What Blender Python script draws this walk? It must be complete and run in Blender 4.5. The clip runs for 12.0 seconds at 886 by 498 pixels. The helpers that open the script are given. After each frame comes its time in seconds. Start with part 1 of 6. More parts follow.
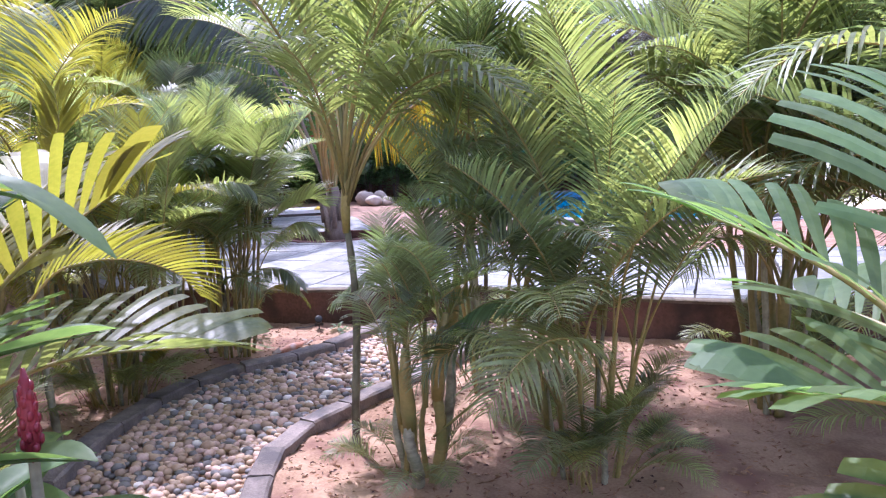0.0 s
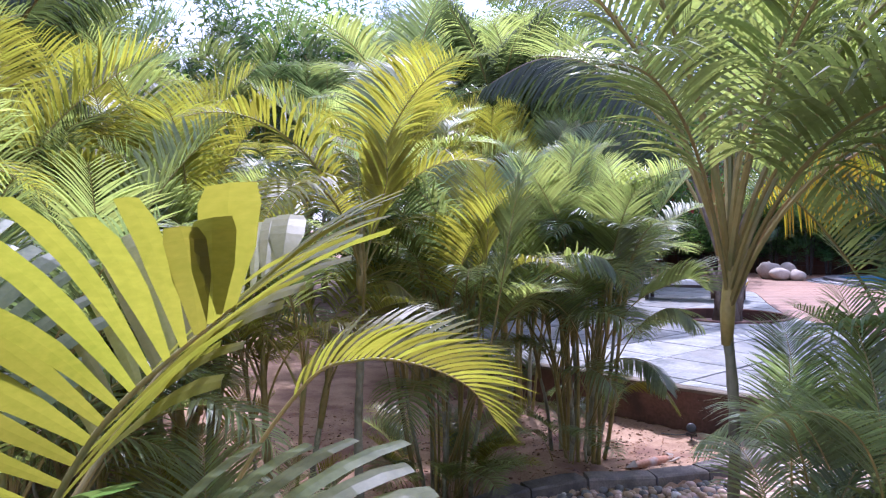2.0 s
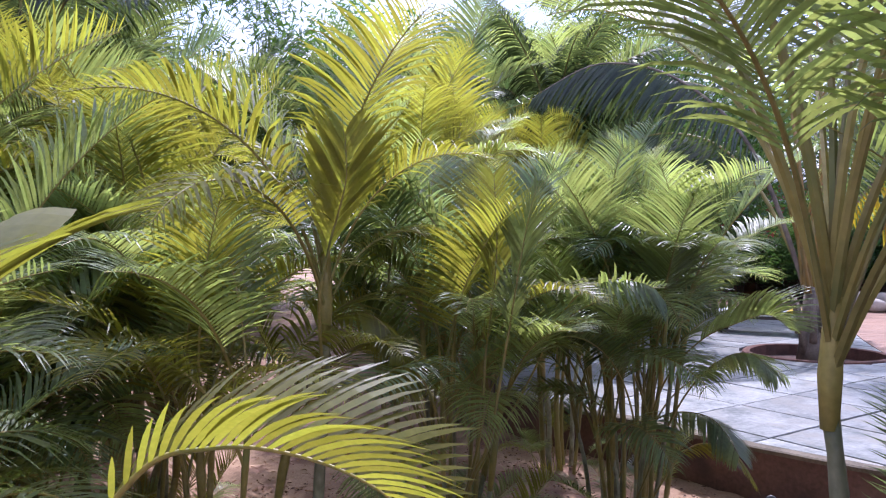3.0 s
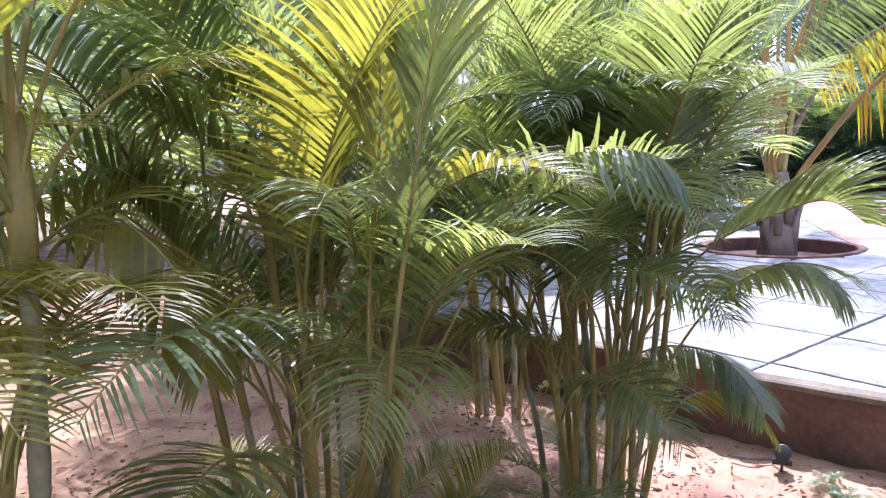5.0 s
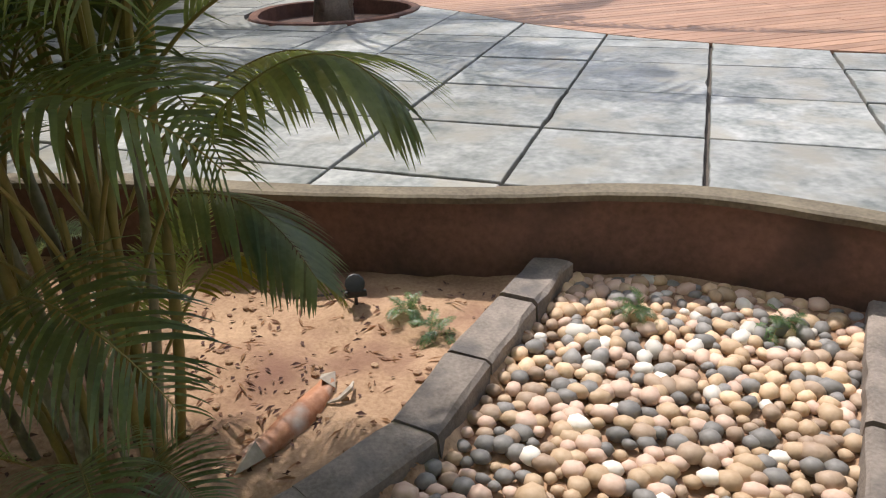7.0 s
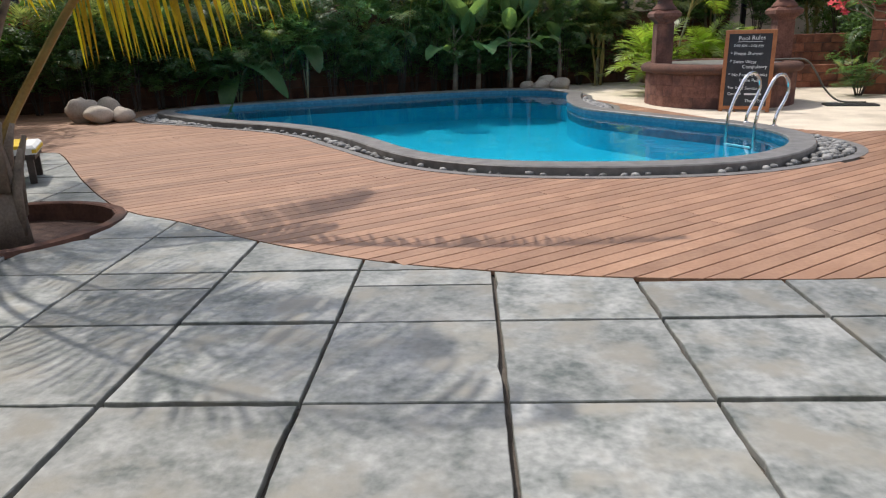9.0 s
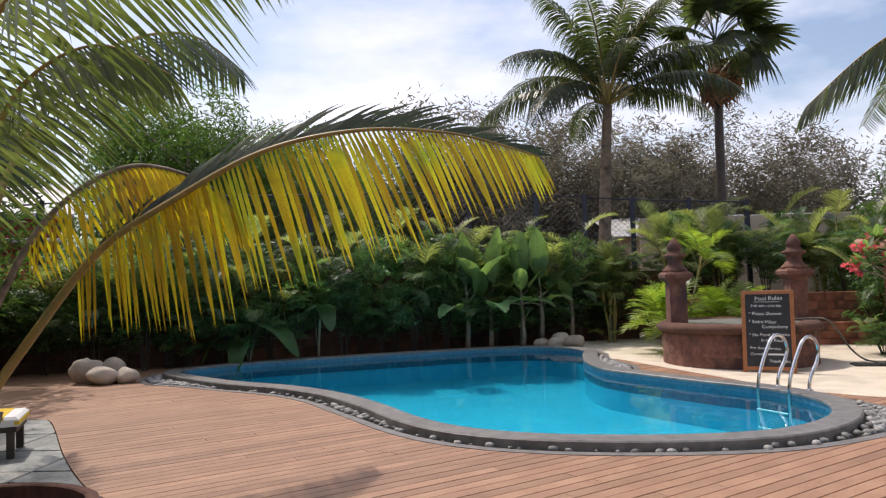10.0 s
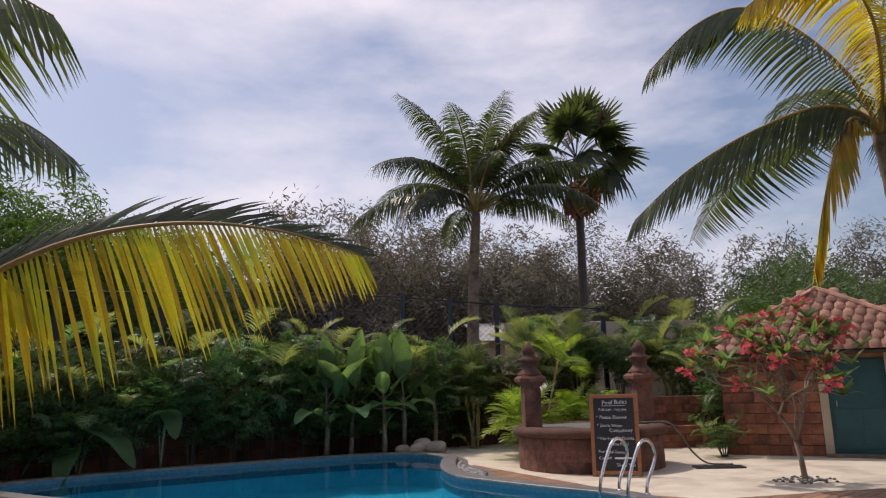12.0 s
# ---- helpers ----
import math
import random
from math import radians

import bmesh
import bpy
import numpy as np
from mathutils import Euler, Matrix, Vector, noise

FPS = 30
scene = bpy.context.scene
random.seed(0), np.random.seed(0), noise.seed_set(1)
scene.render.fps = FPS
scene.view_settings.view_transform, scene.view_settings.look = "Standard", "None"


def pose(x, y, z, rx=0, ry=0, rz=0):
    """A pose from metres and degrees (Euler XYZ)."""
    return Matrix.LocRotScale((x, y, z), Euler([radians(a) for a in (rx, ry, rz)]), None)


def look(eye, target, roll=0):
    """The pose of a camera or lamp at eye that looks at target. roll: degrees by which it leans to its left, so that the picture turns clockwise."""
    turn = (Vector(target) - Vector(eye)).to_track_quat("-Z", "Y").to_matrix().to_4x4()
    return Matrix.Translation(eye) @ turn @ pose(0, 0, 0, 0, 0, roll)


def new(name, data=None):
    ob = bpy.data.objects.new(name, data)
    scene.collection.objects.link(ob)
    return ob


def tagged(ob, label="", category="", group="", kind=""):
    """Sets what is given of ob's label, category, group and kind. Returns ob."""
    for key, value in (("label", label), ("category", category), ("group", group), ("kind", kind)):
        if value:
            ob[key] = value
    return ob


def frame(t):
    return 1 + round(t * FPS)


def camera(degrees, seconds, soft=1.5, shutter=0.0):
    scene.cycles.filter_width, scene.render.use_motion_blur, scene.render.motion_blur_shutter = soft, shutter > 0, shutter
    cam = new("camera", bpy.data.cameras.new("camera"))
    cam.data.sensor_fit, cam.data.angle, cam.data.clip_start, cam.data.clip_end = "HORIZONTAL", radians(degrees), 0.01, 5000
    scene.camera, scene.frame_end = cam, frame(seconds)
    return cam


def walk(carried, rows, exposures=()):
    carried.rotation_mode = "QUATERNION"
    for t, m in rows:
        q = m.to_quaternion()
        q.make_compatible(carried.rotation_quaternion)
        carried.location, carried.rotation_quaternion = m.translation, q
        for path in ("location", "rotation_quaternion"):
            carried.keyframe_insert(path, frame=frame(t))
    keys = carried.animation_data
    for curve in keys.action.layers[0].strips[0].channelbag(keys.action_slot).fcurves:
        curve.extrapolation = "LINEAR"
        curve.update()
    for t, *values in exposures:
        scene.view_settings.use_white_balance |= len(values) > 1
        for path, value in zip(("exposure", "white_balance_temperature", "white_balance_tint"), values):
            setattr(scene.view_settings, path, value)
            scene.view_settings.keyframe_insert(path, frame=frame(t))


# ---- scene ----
cam = camera(63.9, 12.0, soft=1.2)

PATH = [
    (0, (2.89, -8.484, 1.546), (2.174, -6.636, 1.28), -2.6),
    (0.5, (2.857, -8.347, 1.592), (1.733, -6.71, 1.352), -1.9),
    (1, (2.735, -8.102, 1.635), (1.403, -6.621, 1.455), -2.0),
    (1.5, (2.539, -7.733, 1.586), (1.098, -6.352, 1.447), -1.1),
    (2, (2.301, -7.256, 1.601), (0.726, -6.025, 1.535), -0.8),
    (2.5, (1.998, -6.744, 1.576), (0.332, -5.637, 1.558), -0.2),
    (2.7, (1.88, -6.546, 1.57), (0.198, -5.464, 1.566), 0.1),
    (4.3, (0.769, -5.524, 1.467), (-0.922, -4.457, 1.436), -2.6),
    (4.5, (0.645, -5.405, 1.455), (-1.031, -4.321, 1.34), -1.9),
    (5, (0.395, -5.171, 1.394), (-1.173, -3.957, 1.127), -2.2),
    (5.5, (0.157, -4.924, 1.351), (-1.077, -3.389, 1.005), -2.1),
    (6, (0.019, -4.602, 1.287), (-0.996, -2.947, 0.808), -2.2),
    (6.5, (-0.055, -4.296, 1.235), (-0.886, -2.613, 0.544), -1.7),
    (7, (-0.112, -3.913, 1.236), (-0.72, -2.234, 0.335), -2.3),
    (7.2, (-0.125, -3.719, 1.242), (-0.62, -2.035, 0.283), -2.4),
    (8.8, (-0.17, -2.004, 1.481), (-0.251, -0.127, 0.795), -1.7),
    (9, (-0.15, -1.839, 1.541), (-0.224, 0.071, 0.952), -1.6),
    (9.2, (-0.132, -1.681, 1.609), (-0.206, 0.28, 1.223), -1.7),
    (9.5, (-0.161, -1.476, 1.656), (-0.227, 0.522, 1.606), -1.8),
    (10, (-0.19, -1.305, 1.671), (-0.28, 0.69, 1.771), -1.7),
    (10.5, (-0.155, -1.266, 1.669), (-0.282, 0.724, 1.818), -1.7),
    (11, (-0.038, -1.241, 1.654), (-0.182, 0.745, 1.846), -1.8),
    (11.5, (0.132, -1.215, 1.641), (0.063, 0.763, 1.927), -1.9),
    (12, (0.314, -1.248, 1.637), (0.554, 0.701, 2.015), -1.6),
]
walk(cam, [(t, look(eye, target, roll)) for t, eye, target, roll in PATH],
     exposures=((0, 1.32, 5200, 37), (1.5, 1.2, 5000, 37), (2.7, 0.85, 5200, 32), (4.3, 1.3, 5250, 34), (5.0, 1.75, 5250, 33), (5.5, 1.3, 5800, 20), (7.2, 0.5, 6250, 13), (8.8, 0.05, 6300, 12),
                (9.5, 0.3, 6350, 12), (10.2, -0.1, 6600, 17), (11, -0.2, 6800, 18), (12, -0.48, 6600, 20)))


# ---- light ----
SUN_AT = Vector((-0.42, 0.44, 1.0)).normalized()
sun = new("sun", bpy.data.lights.new("sun", "SUN"))
sun.data.energy, sun.data.angle, sun.data.color = 3.4, radians(0.8), (1.0, 0.93, 0.82)
sun.matrix_world = look(SUN_AT * 60, (0, 0, 0))

world = bpy.data.worlds.new("sky")
scene.world = world
world.use_nodes = True
wn, wl = world.node_tree.nodes, world.node_tree.links
wn.clear()
sky = wn.new("ShaderNodeTexSky")
sky.sky_type, sky.sun_disc = "NISHITA", False
sky.sun_elevation = math.asin(SUN_AT.z)
sky.sun_rotation = math.atan2(SUN_AT.x, SUN_AT.y) % (2 * math.pi)
sky.dust_density, sky.air_density = 2.2, 1.1
coord = wn.new("ShaderNodeTexCoord")
squash = wn.new("ShaderNodeMapping")
squash.inputs["Scale"].default_value = (1.0, 1.0, 2.6)
cloud = wn.new("ShaderNodeTexNoise")
cloud.inputs["Scale"].default_value, cloud.inputs["Detail"].default_value, cloud.inputs["Roughness"].default_value = 2.1, 7, 0.55
cloud_ramp = wn.new("ShaderNodeValToRGB")
cloud_ramp.color_ramp.elements[0].position, cloud_ramp.color_ramp.elements[1].position = 0.40, 0.66
cloud_mix = wn.new("ShaderNodeMixRGB")
cloud_mix.inputs[2].default_value = (7.9, 7.9, 8.5, 1)
back = wn.new("ShaderNodeBackground")
back.inputs["Strength"].default_value = 0.15
wout = wn.new("ShaderNodeOutputWorld")
wl.new(coord.outputs["Generated"], squash.inputs["Vector"])
wl.new(squash.outputs["Vector"], cloud.inputs["Vector"])
wl.new(cloud.outputs["Fac"], cloud_ramp.inputs["Fac"])
wl.new(cloud_ramp.outputs["Color"], cloud_mix.inputs[0])
wl.new(sky.outputs["Color"], cloud_mix.inputs[1])
wl.new(cloud_mix.outputs["Color"], back.inputs["Color"])
wl.new(back.outputs["Background"], wout.inputs["Surface"])


# ---- materials ----
def material(name, dark, light, scale=4.0, rough=0.7, bump=0.3, fine=40.0, metal=0.0, vary=0.15, through_light=None, spec=0.5, stain=None, stain_scale=1.2, coat=0.0, hues=0.012):
    """A surface with two scales of variation, a shade of its own for each piece, and fine relief."""
    m = bpy.data.materials.new(name)
    m.use_nodes = True
    n, l = m.node_tree.nodes, m.node_tree.links
    n.clear()
    out, p = n.new("ShaderNodeOutputMaterial"), n.new("ShaderNodeBsdfPrincipled")
    tc, info = n.new("ShaderNodeTexCoord"), n.new("ShaderNodeObjectInfo")
    shift = n.new("ShaderNodeVectorMath")
    shift.operation = "ADD"
    spread = n.new("ShaderNodeVectorMath")
    spread.operation = "SCALE"
    spread.inputs[0].default_value = (7.1, 3.7, 5.3)
    l.new(info.outputs["Random"], spread.inputs["Scale"])
    l.new(tc.outputs["Object"], shift.inputs[0])
    l.new(spread.outputs[0], shift.inputs[1])
    big, small = n.new("ShaderNodeTexNoise"), n.new("ShaderNodeTexNoise")
    big.inputs["Scale"].default_value, big.inputs["Detail"].default_value = scale, 5
    small.inputs["Scale"].default_value, small.inputs["Detail"].default_value = fine, 4
    for t in (big, small):
        l.new(shift.outputs[0], t.inputs["Vector"])
    both = n.new("ShaderNodeMixRGB")
    both.inputs[0].default_value = 0.4
    l.new(big.outputs["Fac"], both.inputs[1])
    l.new(small.outputs["Fac"], both.inputs[2])
    ramp = n.new("ShaderNodeValToRGB")
    ramp.color_ramp.elements[0].position, ramp.color_ramp.elements[1].position = 0.34, 0.66
    ramp.color_ramp.elements[0].color, ramp.color_ramp.elements[1].color = (*dark, 1), (*light, 1)
    l.new(both.outputs[0], ramp.inputs["Fac"])
    colour = ramp.outputs["Color"]
    if stain:
        st, sr, sm = n.new("ShaderNodeTexNoise"), n.new("ShaderNodeValToRGB"), n.new("ShaderNodeMixRGB")
        st.inputs["Scale"].default_value, st.inputs["Detail"].default_value = stain_scale, 6
        sr.color_ramp.elements[0].position, sr.color_ramp.elements[1].position = 0.5, 0.68
        l.new(shift.outputs[0], st.inputs["Vector"])
        l.new(st.outputs["Fac"], sr.inputs["Fac"])
        l.new(sr.outputs["Color"], sm.inputs[0])
        l.new(colour, sm.inputs[1])
        sm.inputs[2].default_value = (*stain, 1)
        colour = sm.outputs["Color"]
    hsv, shade = n.new("ShaderNodeHueSaturation"), n.new("ShaderNodeMapRange")
    if through_light:
        geo, hue, tone, both_tones = n.new("ShaderNodeNewGeometry"), n.new("ShaderNodeMapRange"), n.new("ShaderNodeMapRange"), n.new("ShaderNodeMath")
        hue.inputs["To Min"].default_value, hue.inputs["To Max"].default_value = 0.5 - hues, 0.5 + hues
        tone.inputs["To Min"].default_value, tone.inputs["To Max"].default_value = 0.72, 1.28
        l.new(geo.outputs["Random Per Island"], hue.inputs["Value"])
        l.new(geo.outputs["Random Per Island"], tone.inputs["Value"])
        l.new(hue.outputs["Result"], hsv.inputs["Hue"])
        both_tones.operation = "MULTIPLY"
        l.new(tone.outputs["Result"], both_tones.inputs[0])
    shade.inputs["To Min"].default_value, shade.inputs["To Max"].default_value = 1 - vary, 1 + vary
    l.new(info.outputs["Random"], shade.inputs["Value"])
    if through_light:
        l.new(shade.outputs["Result"], both_tones.inputs[1])
        l.new(both_tones.outputs[0], hsv.inputs["Value"])
    else:
        l.new(shade.outputs["Result"], hsv.inputs["Value"])
    l.new(colour, hsv.inputs["Color"])
    colour = hsv.outputs["Color"]
    l.new(colour, p.inputs["Base Color"])
    p.inputs["Roughness"].default_value, p.inputs["Metallic"].default_value = rough, metal
    p.inputs["Specular IOR Level"].default_value = spec
    p.inputs["Coat Weight"].default_value = coat
    if bump:
        b = n.new("ShaderNodeBump")
        b.inputs["Strength"].default_value, b.inputs["Distance"].default_value = bump, 0.01
        l.new(both.outputs[0], b.inputs["Height"])
        l.new(b.outputs["Normal"], p.inputs["Normal"])
    if through_light:
        tr, mix = n.new("ShaderNodeBsdfTranslucent"), n.new("ShaderNodeMixShader")
        tint = n.new("ShaderNodeMixRGB")
        tint.blend_type = "MULTIPLY"
        tint.inputs[0].default_value = 1
        tint.inputs[2].default_value = (*through_light, 1)
        l.new(colour, tint.inputs[1])
        l.new(tint.outputs[0], tr.inputs["Color"])
        mix.inputs[0].default_value = 0.5
        l.new(p.outputs[0], mix.inputs[1])
        l.new(tr.outputs[0], mix.inputs[2])
        l.new(mix.outputs[0], out.inputs["Surface"])
    else:
        l.new(p.outputs[0], out.inputs["Surface"])
    return m


SAND = material("sand", (0.24, 0.14, 0.08), (0.46, 0.305, 0.19), 3.0, 0.95, 1.0, 55, vary=0, stain=(0.20, 0.105, 0.07), stain_scale=2.2)
SLATE = material("slate", (0.10, 0.115, 0.105), (0.39, 0.39, 0.37), 4.2, 0.42, 0.7, 22, vary=0.18, stain=(0.27, 0.255, 0.215), stain_scale=3.4)
GROUT = material("grout", (0.06, 0.05, 0.04), (0.13, 0.11, 0.09), 6, 0.95, 0.6, 80, vary=0)
PLASTER = material("brown plaster", (0.085, 0.046, 0.034), (0.20, 0.105, 0.075), 2.2, 0.85, 0.7, 30, vary=0, stain=(0.055, 0.037, 0.032), stain_scale=2.0)
LIP = material("cement lip", (0.10, 0.08, 0.055), (0.21, 0.175, 0.12), 5, 0.9, 0.6, 50, vary=0)
KERB = material("kerb stone", (0.12, 0.10, 0.085), (0.28, 0.235, 0.20), 6, 0.9, 0.8, 70, vary=0.2, stain=(0.10, 0.09, 0.085), stain_scale=5)
TEAK = material("deck wood", (0.25, 0.13, 0.075), (0.38, 0.22, 0.135), 2.0, 0.55, 0.2, 30, vary=0.17, stain=(0.28, 0.15, 0.09))
CREAM = material("cream paving", (0.52, 0.45, 0.35), (0.68, 0.60, 0.48), 2.5, 0.8, 0.3, 40, vary=0.06, stain=(0.42, 0.36, 0.28))
COPING = material("grey granite", (0.11, 0.105, 0.10), (0.235, 0.225, 0.215), 7, 0.45, 0.15, 120, vary=0)
POOL_TILE = material("pool tile", (0.03, 0.50, 0.66), (0.07, 0.62, 0.78), 1.0, 0.35, 0.1, 20, vary=0)
POOL_BAND = material("pool band tile", (0.03, 0.13, 0.22), (0.08, 0.24, 0.34), 14, 0.3, 0.1, 40, vary=0.2)
STALK = material("ochre leaf stalk", (0.24, 0.14, 0.03), (0.40, 0.25, 0.065), 4, 0.5, 0.2, 40, vary=0.1, stain=(0.20, 0.16, 0.05), stain_scale=3)
SOIL = material("dark soil", (0.045, 0.026, 0.02), (0.12, 0.07, 0.052), 8, 0.95, 1.0, 60, vary=0)
WELL_STONE = material("worn dark laterite", (0.105, 0.045, 0.034), (0.25, 0.12, 0.085), 6, 0.95, 1.0, 34, vary=0.1, stain=(0.08, 0.042, 0.036), stain_scale=2.6)
LATERITE = material("laterite", (0.17, 0.06, 0.035), (0.36, 0.15, 0.085), 5, 0.95, 1.0, 38, vary=0.22, stain=(0.09, 0.045, 0.035), stain_scale=2.0)
DARKWALL = material("weathered laterite", (0.085, 0.04, 0.028), (0.18, 0.085, 0.055), 3, 0.95, 0.9, 30, vary=0.2, stain=(0.05, 0.03, 0.025))
TAN = material("tan plaster", (0.42, 0.35, 0.25), (0.52, 0.44, 0.33), 2, 0.9, 0.3, 30, vary=0)
ROOF_TILE = material("clay roof tile", (0.27, 0.13, 0.085), (0.47, 0.26, 0.18), 7, 0.85, 0.5, 60, vary=0.25, stain=(0.16, 0.09, 0.07))
SHEET = material("grey roof sheet", (0.40, 0.40, 0.40), (0.58, 0.57, 0.55), 3, 0.6, 0.2, 20, vary=0.05)
TEAL = material("teal door paint", (0.012, 0.07, 0.085), (0.02, 0.10, 0.115), 3, 0.5, 0.15, 40, vary=0)
RED_WALL = material("red painted wall", (0.30, 0.035, 0.03), (0.40, 0.06, 0.05), 2, 0.8, 0.2, 30, vary=0)
FENCE = material("dark blue fence paint", (0.012, 0.016, 0.03), (0.03, 0.036, 0.06), 5, 0.5, 0.2, 40, vary=0)
STEEL = material("polished steel", (0.62, 0.62, 0.63), (0.75, 0.75, 0.76), 6, 0.16, 0.0, 40, metal=1.0, vary=0)
BOULDER = material("boulder", (0.30, 0.25, 0.20), (0.52, 0.45, 0.37), 3, 0.85, 0.6, 40, vary=0.15)
PEBBLES = [material("pebble " + a, d, e, 9, 0.6, 0.25, 60, vary=0.22) for a, d, e in (
    ("buff", (0.50, 0.34, 0.20), (0.66, 0.48, 0.32)), ("grey", (0.17, 0.16, 0.15), (0.29, 0.27, 0.25)),
    ("pink", (0.52, 0.35, 0.26), (0.66, 0.48, 0.38)), ("white", (0.60, 0.55, 0.48), (0.74, 0.69, 0.62)), ("brown", (0.28, 0.19, 0.13), (0.42, 0.31, 0.22)))]
POOL_PEBBLE = material("pool pebble", (0.14, 0.14, 0.135), (0.34, 0.33, 0.315), 8, 0.7, 0.2, 40, vary=0.45)
BARK = material("palm bark", (0.16, 0.12, 0.09), (0.30, 0.24, 0.18), 8, 0.9, 0.9, 50, vary=0.15, stain=(0.08, 0.065, 0.05), stain_scale=4)
CANE = material("palm cane", (0.17, 0.18, 0.095), (0.37, 0.35, 0.23), 5, 0.6, 0.3, 40, vary=0.35, stain=(0.12, 0.10, 0.06), stain_scale=7)
SHEATH = material("golden palm sheath", (0.21, 0.17, 0.045), (0.36, 0.28, 0.085), 5, 0.5, 0.15, 40, vary=0.25, stain=(0.20, 0.20, 0.06), stain_scale=4)
AREC = material("areca leaf", (0.11, 0.15, 0.068), (0.20, 0.245, 0.12), 3, 0.42, 0.1, 60, vary=0.3, through_light=(2.7, 2.5, 1.1))
AREC_DARK = material("dark areca leaf", (0.09, 0.135, 0.075), (0.16, 0.21, 0.12), 3, 0.33, 0.1, 60, vary=0.3, through_light=(2.2, 2.1, 1.0))
# areca leaf with the yellow of backlight put into its base colour
AREC_GOLD = material("golden backlit areca leaf", (0.145, 0.155, 0.026), (0.225, 0.215, 0.054), 3, 0.42, 0.1, 60, vary=0.25, through_light=(2.3, 2.25, 0.8))
BRIGHT = material("bright palm leaf", (0.13, 0.20, 0.035), (0.22, 0.29, 0.07), 3, 0.38, 0.1, 60, vary=0.25, through_light=(2.3, 2.4, 0.9))
# base colour darkened so that the fronds read as silhouettes against the sky
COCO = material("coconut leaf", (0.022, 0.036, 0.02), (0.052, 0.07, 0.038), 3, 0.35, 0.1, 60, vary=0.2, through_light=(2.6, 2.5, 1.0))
# the same leaf made paler: strong backlight is put into its colour
COCO_BACKLIT = material("pale backlit coconut leaf", (0.06, 0.088, 0.04), (0.12, 0.15, 0.075), 3, 0.38, 0.1, 60, vary=0.2, through_light=(2.5, 2.4, 1.0))
# yellow leaf as seen with the sun behind it; COCO is its unlit counterpart
COCO_GOLD = material("yellowing backlit coconut leaf", (0.20, 0.15, 0.012), (0.36, 0.26, 0.02), 1.6, 0.42, 0.1, 60, vary=0.1, through_light=(3.1, 3.1, 1.0), stain=(0.17, 0.18, 0.02), stain_scale=1.6, hues=0.022)
DRY = material("dry leaf", (0.20, 0.11, 0.06), (0.38, 0.24, 0.15), 5, 0.8, 0.4, 50, vary=0.2, through_light=(1.3, 1.1, 0.9))
BROAD = material("broad leaf", (0.075, 0.13, 0.06), (0.14, 0.205, 0.098), 3, 0.45, 0.15, 30, vary=0.25, spec=0.25, through_light=(2.2, 2.3, 1.0))
FERN = material("shrub leaf", (0.05, 0.095, 0.05), (0.12, 0.19, 0.095), 3, 0.4, 0.1, 40, vary=0.35, through_light=(2.2, 2.4, 1.0))
WOODS = material("casuarina foliage", (0.085, 0.085, 0.068), (0.18, 0.17, 0.14), 1.5, 0.8, 0.0, 9, vary=0.25, through_light=(1.3, 1.2, 1.0))
TREE_LEAF = material("tree foliage", (0.035, 0.075, 0.02), (0.09, 0.15, 0.04), 1.5, 0.5, 0.0, 9, vary=0.25, through_light=(1.8, 1.9, 1.0))
PETAL = material("pink red petals", (0.62, 0.10, 0.14), (0.82, 0.30, 0.32), 5, 0.5, 0.0, 30, vary=0.15, through_light=(1.2, 0.6, 0.6))
SPIKE = material("red bract", (0.12, 0.008, 0.014), (0.27, 0.02, 0.035), 12, 0.4, 0.3, 50, vary=0.1)
FRAME_WOOD = material("orange frame wood", (0.30, 0.10, 0.03), (0.44, 0.17, 0.06), 5, 0.5, 0.2, 40, vary=0)
BLACKBOARD = material("chalk board", (0.016, 0.017, 0.02), (0.035, 0.036, 0.04), 3, 0.7, 0.1, 30, vary=0)
CHALK = material("chalk", (0.70, 0.70, 0.70), (0.82, 0.82, 0.80), 8, 0.95, 0.0, 60, vary=0)
BLACK = material("black plastic", (0.012, 0.012, 0.013), (0.03, 0.03, 0.03), 5, 0.45, 0.1, 40, vary=0)
HOSE = material("garden hose", (0.10, 0.10, 0.08), (0.20, 0.19, 0.15), 5, 0.5, 0.1, 40, vary=0)
TOWEL_W = material("white towel", (0.68, 0.68, 0.66), (0.80, 0.80, 0.78), 5, 0.95, 0.5, 90, vary=0)
TOWEL_Y = material("yellow towel stripe", (0.62, 0.42, 0.03), (0.72, 0.50, 0.06), 5, 0.95, 0.5, 90, vary=0)
DARKWOOD = material("dark lounger wood", (0.03, 0.022, 0.018), (0.07, 0.05, 0.04), 5, 0.55, 0.2, 40, vary=0.1)
ORANGE_BARK = material("orange palm sheath", (0.28, 0.10, 0.04), (0.50, 0.24, 0.13), 6, 0.6, 0.3, 50, vary=0, stain=(0.45, 0.36, 0.30), stain_scale=7)
CHIPS = material("dark bark chips", (0.05, 0.022, 0.018), (0.13, 0.065, 0.05), 6, 0.9, 0.4, 50, vary=0)

WATER = bpy.data.materials.new("pool water")
WATER.use_nodes = True
n, l = WATER.node_tree.nodes, WATER.node_tree.links
n.clear()
w_out, clear, gloss, w_mix, fres = (n.new("ShaderNode" + k) for k in ("OutputMaterial", "BsdfTransparent", "BsdfGlossy", "MixShader", "Fresnel"))
clear.inputs["Color"].default_value = (0.55, 0.93, 0.99, 1)
gloss.inputs["Roughness"].default_value = 0.02
fres.inputs["IOR"].default_value = 1.33
ripple, w_bump, w_tc = n.new("ShaderNodeTexNoise"), n.new("ShaderNodeBump"), n.new("ShaderNodeTexCoord")
